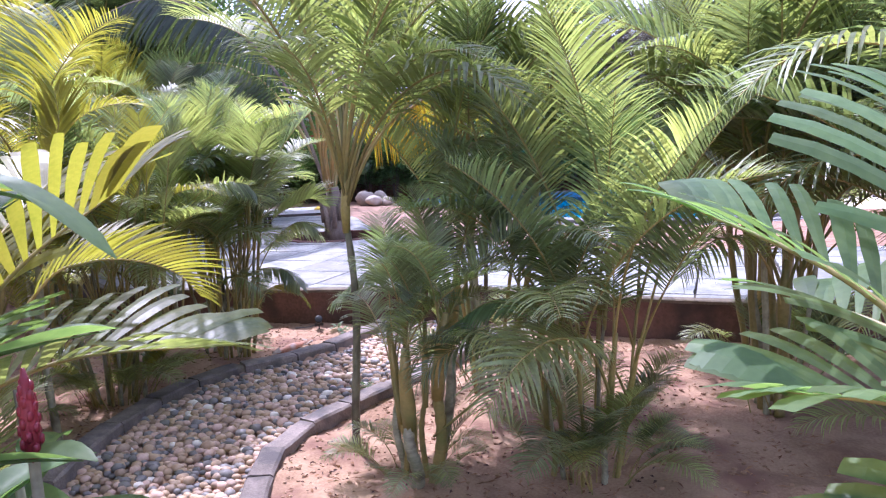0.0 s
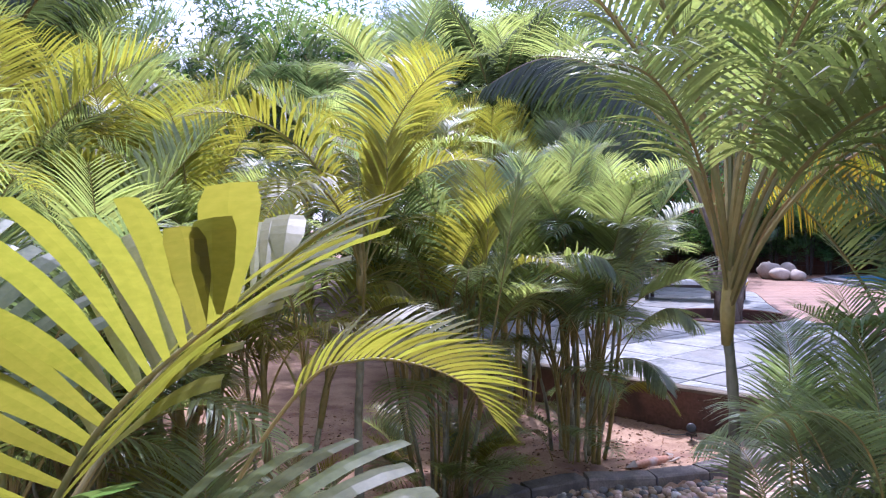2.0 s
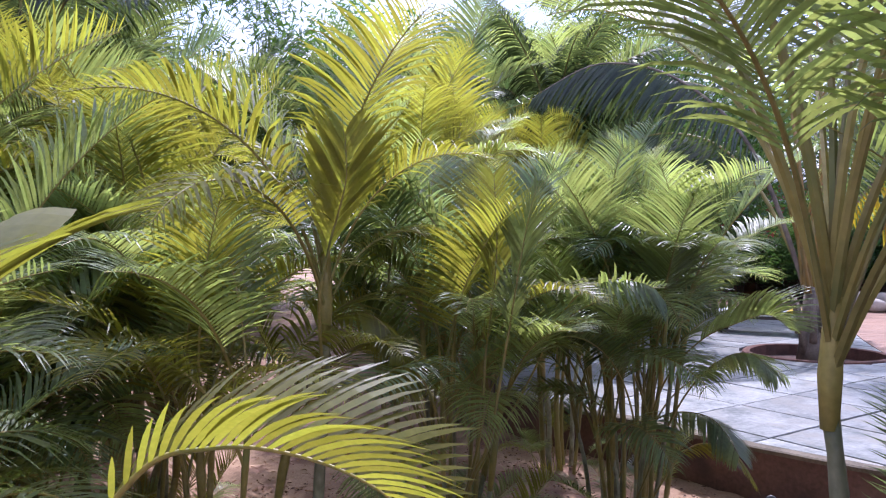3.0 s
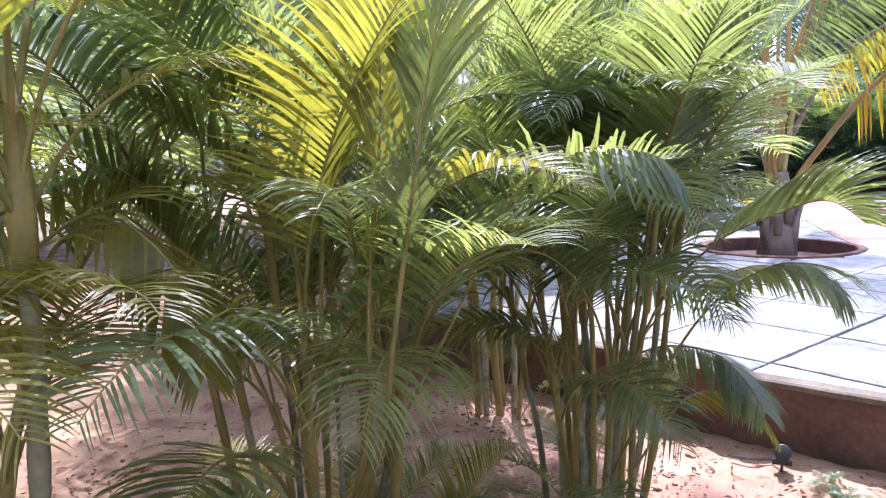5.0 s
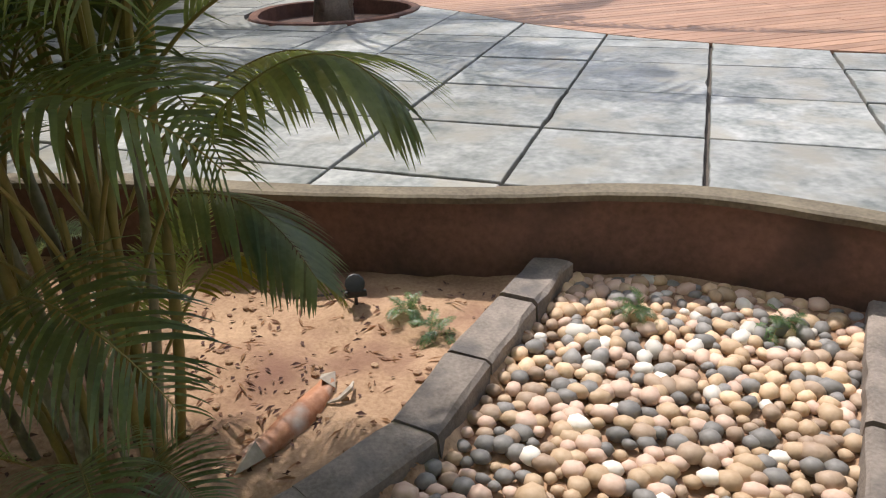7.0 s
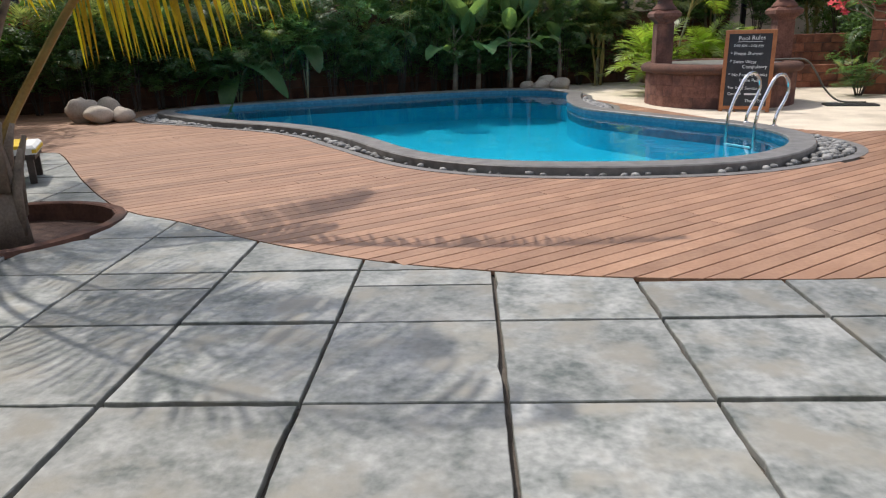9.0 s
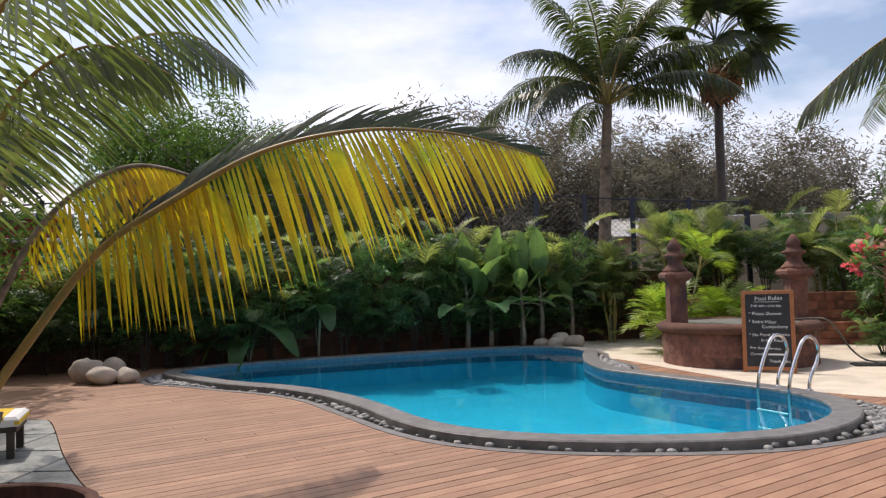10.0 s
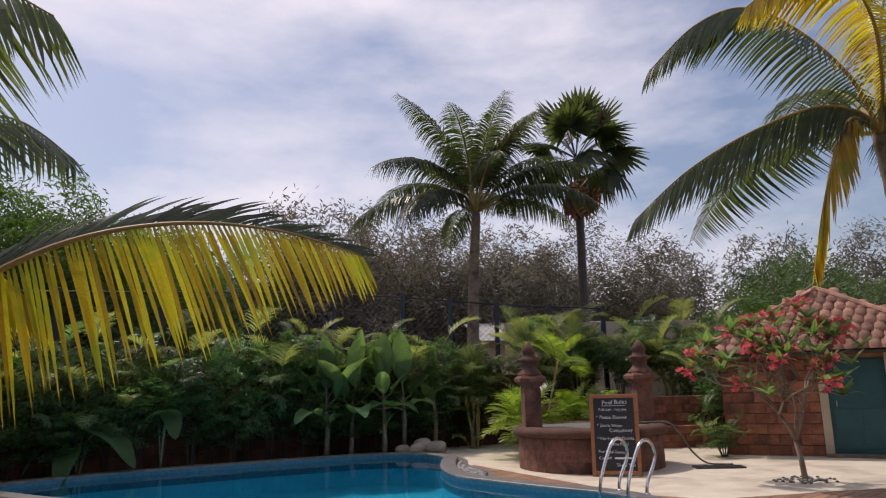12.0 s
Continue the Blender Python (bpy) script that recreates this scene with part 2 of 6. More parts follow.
ripple.inputs["Scale"].default_value, ripple.inputs["Detail"].default_value = 2.2, 3
w_bump.inputs["Strength"].default_value, w_bump.inputs["Distance"].default_value = 0.10, 0.05
l.new(w_tc.outputs["Object"], ripple.inputs["Vector"])
l.new(ripple.outputs["Fac"], w_bump.inputs["Height"])
l.new(w_bump.outputs["Normal"], gloss.inputs["Normal"])
l.new(w_bump.outputs["Normal"], fres.inputs["Normal"])
l.new(fres.outputs[0], w_mix.inputs[0])
l.new(clear.outputs[0], w_mix.inputs[1])
l.new(gloss.outputs[0], w_mix.inputs[2])
l.new(w_mix.outputs[0], w_out.inputs["Surface"])


# ---- mesh helpers ----
rnd = random.Random(7)


class Shape:
    """Gathers the corners and faces of one mesh."""

    def __init__(self):
        self.v, self.f = [], []

    def add(self, vs, fs):
        k = len(self.v)
        self.v.extend(tuple(a) for a in vs)
        self.f.extend(tuple(i + k for i in q) for q in fs)
        return self

    def box(self, x0, y0, z0, x1, y1, z1, bevel=0.0):
        b = min(bevel, (x1 - x0) / 3, (y1 - y0) / 3, (z1 - z0) / 2)
        if b <= 0:
            vs = [(x, y, z) for z in (z0, z1) for x, y in ((x0, y0), (x1, y0), (x1, y1), (x0, y1))]
            return self.add(vs, [(3, 2, 1, 0), (4, 5, 6, 7), (0, 1, 5, 4), (1, 2, 6, 5), (2, 3, 7, 6), (3, 0, 4, 7)])
        rings = [(0, z0), (0, z1 - b), (b, z1)]
        vs = [(x, y, z) for i, z in rings for x, y in ((x0 + i, y0 + i), (x1 - i, y0 + i), (x1 - i, y1 - i), (x0 + i, y1 - i))]
        fs = [(3, 2, 1, 0), (8, 9, 10, 11)]
        for r in (0, 4):
            fs += [(r + i, r + (i + 1) % 4, r + 4 + (i + 1) % 4, r + 4 + i) for i in range(4)]
        return self.add(vs, fs)

    def prism(self, poly, z0, z1, bevel=0.0):
        """An upright block over the outline poly."""
        k = len(poly)
        vs = [(x, y, z0) for x, y in poly] + [(x, y, z1) for x, y in poly]
        fs = [tuple(range(k, 2 * k)), tuple(reversed(range(k)))]
        fs += [(i, (i + 1) % k, k + (i + 1) % k, k + i) for i in range(k)]
        return self.add(vs, fs)

    def tube(self, pts, radii, sides=8, cap=True):
        pts = [Vector(p) for p in pts]
        if not hasattr(radii, "__len__"):
            radii = [radii] * len(pts)
        vs, fs = [], []
        side = None
        for i, p in enumerate(pts):
            t = (pts[min(i + 1, len(pts) - 1)] - pts[max(i - 1, 0)]).normalized()
            if side is None:
                side = t.orthogonal().normalized()
            else:
                side = (side - t * side.dot(t)).normalized()
            up = t.cross(side)
            for j in range(sides):
                a = 2 * math.pi * j / sides
                vs.append(p + (side * math.cos(a) + up * math.sin(a)) * radii[i])
        for i in range(len(pts) - 1):
            for j in range(sides):
                a, b = i * sides + j, i * sides + (j + 1) % sides
                fs.append((a, b, b + sides, a + sides))
        if cap:
            fs += [tuple(reversed(range(sides))), tuple(range(len(vs) - sides, len(vs)))]
        return self.add(vs, fs)

    def lathe(self, profile, sides=20, at=(0, 0), turn=0.0):
        vs, fs = [], []
        for r, z in profile:
            for j in range(sides):
                a = 2 * math.pi * j / sides + turn
                vs.append((at[0] + r * math.cos(a), at[1] + r * math.sin(a), z))
        for i in range(len(profile) - 1):
            for j in range(sides):
                a, b = i * sides + j, i * sides + (j + 1) % sides
                fs.append((a, b, b + sides, a + sides))
        fs += [tuple(reversed(range(sides))), tuple(range(len(vs) - sides, len(vs)))]
        return self.add(vs, fs)

    def stone(self, at, r, seed, rings=4, sides=8, lump=0.18):
        """A rounded, uneven stone."""
        vs, fs = [], []
        for i in range(1, rings):
            a = math.pi * i / rings
            for j in range(sides):
                b = 2 * math.pi * j / sides
                d = Vector((math.sin(a) * math.cos(b), math.sin(a) * math.sin(b), math.cos(a)))
                k = 1 + lump * noise.noise(d * 1.1 + Vector((seed * 3.1, seed * 1.7, seed)))
                vs.append((at[0] + d.x * r[0] * k, at[1] + d.y * r[1] * k, at[2] + d.z * r[2] * k))
        top, low = len(vs), len(vs) + 1
        vs += [(at[0], at[1], at[2] + r[2]), (at[0], at[1], at[2] - r[2])]
        for i in range(rings - 2):
            for j in range(sides):
                a, b = i * sides + j, i * sides + (j + 1) % sides
                fs.append((a, a + sides, b + sides, b))
        for j in range(sides):
            fs.append((top, j, (j + 1) % sides))
            k = (rings - 2) * sides
            fs.append((low, k + (j + 1) % sides, k + j))
        return self.add(vs, fs)

    def mesh(self, name, mat, smooth=False, weld=False):
        me = bpy.data.meshes.new(name)
        me.from_pydata(self.v, [], self.f)
        if weld:
            bm = bmesh.new()
            bm.from_mesh(me)
            bmesh.ops.remove_doubles(bm, verts=bm.verts[:], dist=0.0005)
            bmesh.ops.recalc_face_normals(bm, faces=bm.faces[:])
            bm.to_mesh(me)
            bm.free()
        me.materials.append(mat)
        if smooth:
            me.shade_smooth()
        me.update()
        return me


def part(name, shape, mat, parent=None, label="", smooth=False, m=None):
    me = shape if isinstance(shape, bpy.types.Mesh) else shape.mesh(name, mat, smooth)
    ob = new(name, me)
    if parent is not None:
        ob.parent = parent
    if m is not None:
        ob.matrix_basis = m
    return tagged(ob, label)


def thing(name, label, category, at=(0, 0, 0), turn=0.0, group="", kind=""):
    ob = new(name)
    ob.empty_display_size = 0.1
    ob.matrix_basis = pose(*at, 0, 0, turn)
    return tagged(ob, label, category, group, kind)


def smooth_loop(pts, steps=6, closed=True):
    out, k = [], len(pts)
    for i in range(k if closed else k - 1):
        p = [pts[(i + d) % k] if closed else pts[min(max(i + d, 0), k - 1)] for d in (-1, 0, 1, 2)]
        for s in range(steps):
            t = s / steps
            out.append(tuple(0.5 * (2 * p[1][c] + (p[2][c] - p[0][c]) * t + (2 * p[0][c] - 5 * p[1][c] + 4 * p[2][c] - p[3][c]) * t * t
                                    + (3 * p[1][c] - p[0][c] - 3 * p[2][c] + p[3][c]) * t ** 3) for c in range(len(p[1]))))
    if not closed:
        out.append(tuple(pts[-1]))
    return out


def offset_loop(loop, d):
    """The loop moved outwards by d (a number, or one for each corner)."""
    k = len(loop)
    area = sum(loop[i][0] * loop[(i + 1) % k][1] - loop[(i + 1) % k][0] * loop[i][1] for i in range(k))
    s = 1 if area > 0 else -1
    out = []
    for i in range(k):
        a, b = Vector(loop[i - 1]), Vector(loop[(i + 1) % k])
        t = (b - a).normalized()
        w = d[i] if hasattr(d, "__len__") else d
        out.append((loop[i][0] + s * t.y * w, loop[i][1] - s * t.x * w))
    return out


def inside(p, poly):
    x, y, r, j = p[0], p[1], False, len(poly) - 1
    for i in range(len(poly)):
        if (poly[i][1] > y) != (poly[j][1] > y) and x < (poly[j][0] - poly[i][0]) * (y - poly[i][1]) / (poly[j][1] - poly[i][1]) + poly[i][0]:
            r = not r
        j = i
    return r


def clip_box(poly, x0, y0, x1, y1):
    """The part of poly inside a box."""
    for axis, limit, keep in ((0, x0, 1), (0, x1, -1), (1, y0, 1), (1, y1, -1)):
        out = []
        for i in range(len(poly)):
            a, b = poly[i - 1], poly[i]
            da, db = (a[axis] - limit) * keep, (b[axis] - limit) * keep
            if (da >= 0) != (db >= 0):
                t = da / (da - db)
                out.append((a[0] + (b[0] - a[0]) * t, a[1] + (b[1] - a[1]) * t))
            if db >= 0:
                out.append(b)
        poly = out
        if len(poly) < 3:
            return []
    return poly


def sheet(loops, z):
    """Corners and faces of a flat sheet with holes: the first loop is its outline."""
    bm = bmesh.new()
    for loop in loops:
        vs = [bm.verts.new((x, y, z)) for x, y in loop]
        for i in range(len(vs)):
            bm.edges.new((vs[i - 1], vs[i]))
    bmesh.ops.triangle_fill(bm, use_beauty=True, use_dissolve=False, edges=bm.edges[:])
    bm.verts.index_update()
    for f in bm.faces:
        f.normal_update()
        if f.normal.z < 0:
            f.normal_flip()
    vs, fs = [tuple(v.co) for v in bm.verts], [tuple(v.index for v in f.verts) for f in bm.faces]
    bm.free()
    return vs, fs


# ---- plan ----
SAND_Z = -0.42
PATIO_EDGE = smooth_loop([(14, -0.2), (9, -0.7), (5, -1.0), (3, -1.15), (1.6, -1.08), (0.82, -0.95), (0.5, -0.87), (0.03, -0.80), (-0.4, -0.86), (-0.9, -1.02),
                          (-1.58, -1.17), (-2.1, -1.25), (-2.8, -1.3), (-3.7, -1.5), (-4.6, -1.5), (-6.0, -0.6), (-8, 0.8), (-12, 2.5), (-15, 4)], 5, False)
DECK_EDGE = smooth_loop([(-15, 9.6), (-10, 8.9), (-7, 8.42), (-6.3, 8.22), (-5.9, 8.0), (-4.6, 6.1), (-3.7, 4.9), (-3.2, 4.42), (-2.72, 4.13), (-1.82, 3.47), (-0.9, 2.95),
                         (0, 2.65), (0.88, 2.48), (1.78, 2.41), (2.5, 2.42), (4, 2.6), (7, 3.4), (14, 5.5)], 5, False)
WALL_LINE = [(-15, 13.4), (-9.4, 13.9), (-6.6, 14.9), (-3.4, 16.6), (-0.9, 17.8), (1.0, 18.5), (4.2, 19.2), (7.0, 18.6)]
POOL = smooth_loop([(-5.75, 12.2), (-4.5, 11.1), (-3.3, 10.35), (-2.36, 9.5), (-1.58, 8.42), (-0.95, 7.32), (-0.4, 6.67), (0.3, 6.27), (1.2, 6.08), (2.1, 6.06), (2.8, 6.2), (3.4, 6.57),
                    (3.9, 7.2), (4.1, 8.0), (3.85, 8.95), (3.2, 9.8), (2.55, 10.75), (2.05, 11.6), (1.92, 12.8), (2.05, 14.1), (2.2, 15.2), (1.6, 16.1), (0.5, 16.35), (-1.1, 15.85),
                    (-3.2, 15.05), (-5.0, 14.25), (-6.0, 13.4), (-6.2, 12.8)], 5)
COPE_OUT = offset_loop(POOL, 0.30)
gutter = []
for x, y in POOL:
    w = 0.385
    w += 0.42 * math.exp(-((x - 4.3) ** 2 + (y - 7.2) ** 2) / 0.9)
    w += 0.45 * math.exp(-((x + 6.1) ** 2 + (y - 11.9) ** 2) / 0.8)
    w += 0.45 * math.exp(-((x - 1.7) ** 2 + (y - 12.6) ** 2) / 1.3)
    w += 0.10 * math.exp(-((x + 1.7) ** 2 + (y - 8.6) ** 2) / 1.5)
    gutter.append(w)
GUTTER_OUT = offset_loop(POOL, gutter)
BORDER_OUT = offset_loop(POOL, [w + 0.12 for w in gutter])
PIT_AT, PIT_R = (-4.25, 4.0), 0.9
CHANNEL_L = smooth_loop([(-0.54, -0.94), (-0.68, -1.65), (-0.72, -2.0), (-0.80, -2.4), (-1.06, -2.8), (-1.32, -3.2), (-1.40, -3.65), (-1.36, -4.1), (-1.22, -4.75), (-0.95, -5.35), (-0.5, -6.3)], 5, False)
CHANNEL_R = smooth_loop([(0.69, -0.93), (0.50, -2.06), (0.36, -2.8), (0.22, -3.36), (0.07, -3.95), (0.0, -4.5), (0.22, -5.1), (0.62, -5.9), (1.0, -6.7)], 5, False)
CHANNEL = CHANNEL_L + CHANNEL_R[::-1] + [(0.35, -0.87), (0.0, -0.83), (-0.35, -0.88)]


# ---- ground ----
def sand_height(x, y):
    lumps = noise.noise((x * 7, y * 7, 5))
    return 0.045 * noise.noise((x * 0.9, y * 0.9, 0)) + 0.030 * noise.noise((x * 2.7, y * 2.7, 3)) + 0.022 * lumps + 0.011 * noise.noise((x * 15, y * 15, 8)) - 0.01


def ground():
    x0, x1, y0, y1, step = -5.6, 4.6, -9.0, -0.6, 0.05
    nx, ny = round((x1 - x0) / step), round((y1 - y0) / step)
    s = Shape()
    vs = []
    for j in range(ny + 1):
        for i in range(nx + 1):
            x, y = x0 + i * step, y0 + j * step
            edge = min(1, (x - x0) / 0.8, (x1 - x) / 0.8, (y - y0) / 0.8, (y1 - y) / 0.8)
            h = sand_height(x, y)
            if -1.8 < x < 1.3 and y < -0.8 and inside((x, y), CHANNEL):
                h = -0.05 + 0.008 * noise.noise((x * 6, y * 6, 1))
            vs.append((x, y, SAND_Z + h * max(edge, 0)))
    fs = [(j * (nx + 1) + i, j * (nx + 1) + i + 1, (j + 1) * (nx + 1) + i + 1, (j + 1) * (nx + 1) + i) for j in range(ny) for i in range(nx)]
    s.add(vs, fs)
    s.add(*sheet([[(-400, -400), (400, -400), (400, 400), (-400, 400)], [(x0, y0), (x1, y0), (x1, y1), (x0, y1)], COPE_OUT], SAND_Z))
    return part("ground", s, SAND, smooth=True)


tagged(ground(), "reddish sandy soil with scattered litter", "ground", kind="structure")

# the raised platform under patio, deck and terrace
PLATFORM = PATIO_EDGE + [(-15, 9), (-15, 13.4)] + [(x, y + 0.2) for x, y in WALL_LINE[1:]] + [(14, 18.6)]
pit_ring = [(PIT_AT[0] + PIT_R * (1 + 0.05 * math.sin(3 * a)) * math.cos(a), PIT_AT[1] + PIT_R * (1 + 0.04 * math.sin(2 * a + 1)) * math.sin(a)) for a in [2 * math.pi * i / 28 for i in range(28)]]
base = Shape()
base.add(*sheet([PLATFORM, COPE_OUT, pit_ring], -0.045))
paving_base = tagged(part("pavement", base, GROUT), "dark grout bed under the stone paving", "pavement", kind="structure")

# retaining wall along the sand bed
wall = Shape()
k = len(PATIO_EDGE)
inner = [(x, y + 0.22) for x, y in PATIO_EDGE]
vs, fs = [], []
for (x, y), (xi, yi) in zip(PATIO_EDGE, inner):
    bulge = 0.012 * noise.noise((x * 3, y * 3, 0))
    vs += [(x, y - 0.01 + bulge, -0.75), (x, y + bulge, -0.03), (xi, yi, -0.05), (xi, yi, -0.75)]
for i in range(k - 1):
    for j in range(4):
        a, b = i * 4 + j, i * 4 + (j + 1) % 4
        fs.append((a, a + 4, b + 4, b))
wall.add(vs, fs)
retaining_wall = tagged(part("wall_garden", wall, PLASTER), "low brown plastered retaining wall of the patio", "wall", kind="structure")
lip = Shape()
vs, fs = [], []
for i, (x, y) in enumerate(PATIO_EDGE):
    j = 0.012 * noise.noise((x * 5, y * 5, 2))
    vs += [(x, y - 0.025 + j, -0.042), (x, y - 0.028 + j, -0.012), (x, y - 0.012 + j, -0.002), (x, y + 0.09, 0.0005), (x, y + 0.09, -0.042)]
for i in range(k - 1):
    for j in range(5):
        a, b = i * 5 + j, i * 5 + (j + 1) % 5
        fs.append((a, a + 5, b + 5, b))
lip.add(vs, fs)
tagged(part("trim", lip, LIP), "uneven cement lip along the patio edge", "trim", kind="structure")

# cream terrace beyond the pool
terrace = Shape()
TERRACE = [(5.2, 8.55), (8, 8.75), (14, 8.8), (14, 18.5), (7.0, 18.4), (4.2, 19.0), (2.6, 18.6)]
start = min(range(len(BORDER_OUT)), key=lambda i: (BORDER_OUT[i][0] - 2.2) ** 2 + (BORDER_OUT[i][1] - 15.9) ** 2)
end = min(range(len(BORDER_OUT)), key=lambda i: (BORDER_OUT[i][0] - 4.75) ** 2 + (BORDER_OUT[i][1] - 8.5) ** 2)
rim = [BORDER_OUT[i] for i in range(start, end - 1, -1)]
TERRACE = TERRACE + rim
terrace.prism(TERRACE, -0.044, -0.004)
bm = bmesh.new()
me = terrace.mesh("pavement", CREAM)
bm.from_mesh(me)
bmesh.ops.triangulate(bm, faces=[f for f in bm.faces if len(f.verts) > 4])
bm.to_mesh(me)
bm.free()
terrace_floor = tagged(part("pavement", me, CREAM), "cream coloured stone terrace with swept dust", "pavement", kind="structure")


# ---- pool ----
pool = thing("swimming_pool", "free-form blue tiled swimming pool with grey granite rim", "swimming pool")


def ring(loop_a, za, loop_b, zb, s):
    k = len(loop_a)
    s.add([(x, y, za) for x, y in loop_a] + [(x, y, zb) for x, y in loop_b], [(i, (i + 1) % k, k + (i + 1) % k, k + i) for i in range(k)])


shell = Shape()
ring(POOL, -0.26, POOL, -0.62, shell)
shell.add(*sheet([POOL], -0.62))
part("pool_shell", shell, POOL_TILE, pool, "turquoise tiled basin")
band = Shape()
ring(POOL, 0.05, POOL, -0.26, band)
part("tile_band", band, POOL_BAND, pool, "darker blue tile band at the waterline")
cope = Shape()
lip_in, lip_out = offset_loop(POOL, -0.02), offset_loop(POOL, 0.285)
ring(POOL, 0.05, lip_in, 0.055, cope)
ring(lip_in, 0.055, lip_in, 0.085, cope)
ring(lip_in, 0.085, offset_loop(POOL, -0.005), 0.095, cope)
ring(offset_loop(POOL, -0.005), 0.095, lip_out, 0.095, cope)
ring(lip_out, 0.095, COPE_OUT, 0.08, cope)
ring(COPE_OUT, 0.08, COPE_OUT, -0.5, cope)
part("coping", cope.mesh("coping", COPING, False, True), COPING, pool, "grey granite coping")
water = Shape()
water.add(*sheet([POOL], -0.015))
part("water", water, WATER, pool, "clear blue water")
border = Shape()
ring(GUTTER_OUT, -0.03, GUTTER_OUT, 0.006, border)
ring(GUTTER_OUT, 0.006, BORDER_OUT, 0.006, border)
ring(BORDER_OUT, 0.006, BORDER_OUT, -0.04, border)
part("border", border.mesh("border", COPING, False, True), COPING, pool, "flat grey stone edging around the pebble gutter")
pebble_me = [Shape().stone((0, 0, 0), (0.044, 0.035, 0.026), i, 4, 7).mesh("pebble", POOL_PEBBLE, True) for i in range(5)]
gutter_stones = []
for i in range(len(POOL)):
    a, b = COPE_OUT[i], GUTTER_OUT[i]
    a2, b2 = COPE_OUT[(i + 1) % len(POOL)], GUTTER_OUT[(i + 1) % len(POOL)]
    size = math.dist(a, b) * (math.dist(a, a2) + math.dist(b, b2)) / 2
    share = min(1.0, max(0.3, (math.dist(a, b) - 0.06) / 0.13))
    for _ in range(int(share * size / 0.0052 + rnd.random())):
        u, w = rnd.uniform(0.12, 0.9), rnd.random()
        p = [(a[c] * (1 - w) + a2[c] * w) * (1 - u) + (b[c] * (1 - w) + b2[c] * w) * u for c in (0, 1)]
        gutter_stones.append((p[0], p[1]))
gutter_stones.sort(key=lambda p: p[0] ** 2 + (p[1] - 5) ** 2)
rest = Shape()
for i, (x, y) in enumerate(gutter_stones):
    sc = rnd.uniform(0.55, 1.45)
    if i < 280:
        part("pebble", pebble_me[i % 5], None, pool, m=pose(x, y, -0.018 + 0.014 * sc + rnd.uniform(0, 0.015), 0, 0, rnd.uniform(0, 360)) @ Matrix.Diagonal((sc, sc, sc, 1)))
    else:
        rest.stone((x, y, -0.018 + 0.014 * sc), (0.05 * sc, 0.04 * sc, 0.03 * sc), i % 37, 3, 6)
if rest.v:
    tagged(part("pebble_rest", rest, POOL_PEBBLE, pool, smooth=True), kind="stuff")


def ladder():
    t = thing("pool_ladder", "bent stainless steel pool ladder with two rails", "pool ladder", (3.98, 8.75, 0.0), -62)
    for s, nm in ((-0.25, "rail"), (0.25, "rail")):
        pts = [(s, 0.20, 0.09), (s, 0.21, 0.19), (s, 0.27, 0.32), (s, 0.37, 0.46), (s, 0.42, 0.60), (s, 0.395, 0.72), (s, 0.31, 0.80), (s, 0.20, 0.81)]
        pts += [(s, 0.10, 0.75), (s, 0.0, 0.60), (s, -0.10, 0.42), (s, -0.17, 0.24), (s, -0.19, 0.05), (s, -0.19, -0.6)]
        rail = part(nm, Shape().tube(smooth_loop(pts, 3, False), 0.024, 10), STEEL, t, smooth=True)
        part("flange", Shape().lathe([(0.05, 0.088), (0.05, 0.10), (0.026, 0.112)], 14, (s, 0.20)), STEEL, rail)
    for z in (-0.2, -0.45):
        part("step", Shape().box(-0.25, -0.24, z, 0.25, -0.16, z + 0.03, 0.008), STEEL, t)
    return t


ladder()


# ---- pebble channel in the sand bed ----
def kerb_row(line, width, wood_side):
    row = thing("garden_kerb", "rough grey stone kerb along the pebble channel", "kerb")
    length, acc = 0.0, [0.0]
    for a, b in zip(line, line[1:]):
        length += math.dist(a, b)
        acc.append(length)

    def at(d):
        for i in range(len(acc) - 1):
            if acc[i + 1] >= d:
                u = (d - acc[i]) / (acc[i + 1] - acc[i])
                return tuple(line[i][c] * (1 - u) + line[i + 1][c] * u for c in (0, 1))
        return line[-1]

    d = 0.0
    while d < length - 0.15:
        step = min(rnd.uniform(0.38, 0.55), length - d)
        a, b = Vector(at(d + 0.008)), Vector(at(d + step - 0.008))
        t = (b - a).normalized()
        nrm = Vector((-t.y, t.x)) * wood_side
        h = SAND_Z + 0.075 + rnd.uniform(-0.012, 0.012)
        s = Shape()
        vs, fs = [], []
        segs = 4
        for i in range(segs + 1):
            p = a + (b - a) * i / segs
            wob = [0.013 * noise.noise((p.x * 11 + q * 5, p.y * 11, q)) for q in range(6)]
            vs += [(*(p + nrm * (0.0 + wob[0])), SAND_Z - 0.1), (*(p + nrm * (0.004 + wob[1])), h - 0.015), (*(p + nrm * 0.02), h + wob[2]),
                   (*(p + nrm * (width - 0.02)), h + wob[3]), (*(p + nrm * (width - 0.004 + wob[4])), h - 0.015), (*(p + nrm * (width + wob[5])), SAND_Z - 0.1)]
        for i in range(segs):
            for j in range(5):
                q = i * 6 + j
                fs.append((q, q + 1, q + 7, q + 6) if wood_side > 0 else (q + 6, q + 7, q + 1, q))
        fs += [tuple(range(6)), tuple(range(segs * 6 + 5, segs * 6 - 1, -1))]
        s.add(vs, fs)
        part("kerb_stone", s, KERB, row)
        d += step
    return row


kerb_row(CHANNEL_L, 0.19, -1)
kerb_row(CHANNEL_R, 0.17, 1)

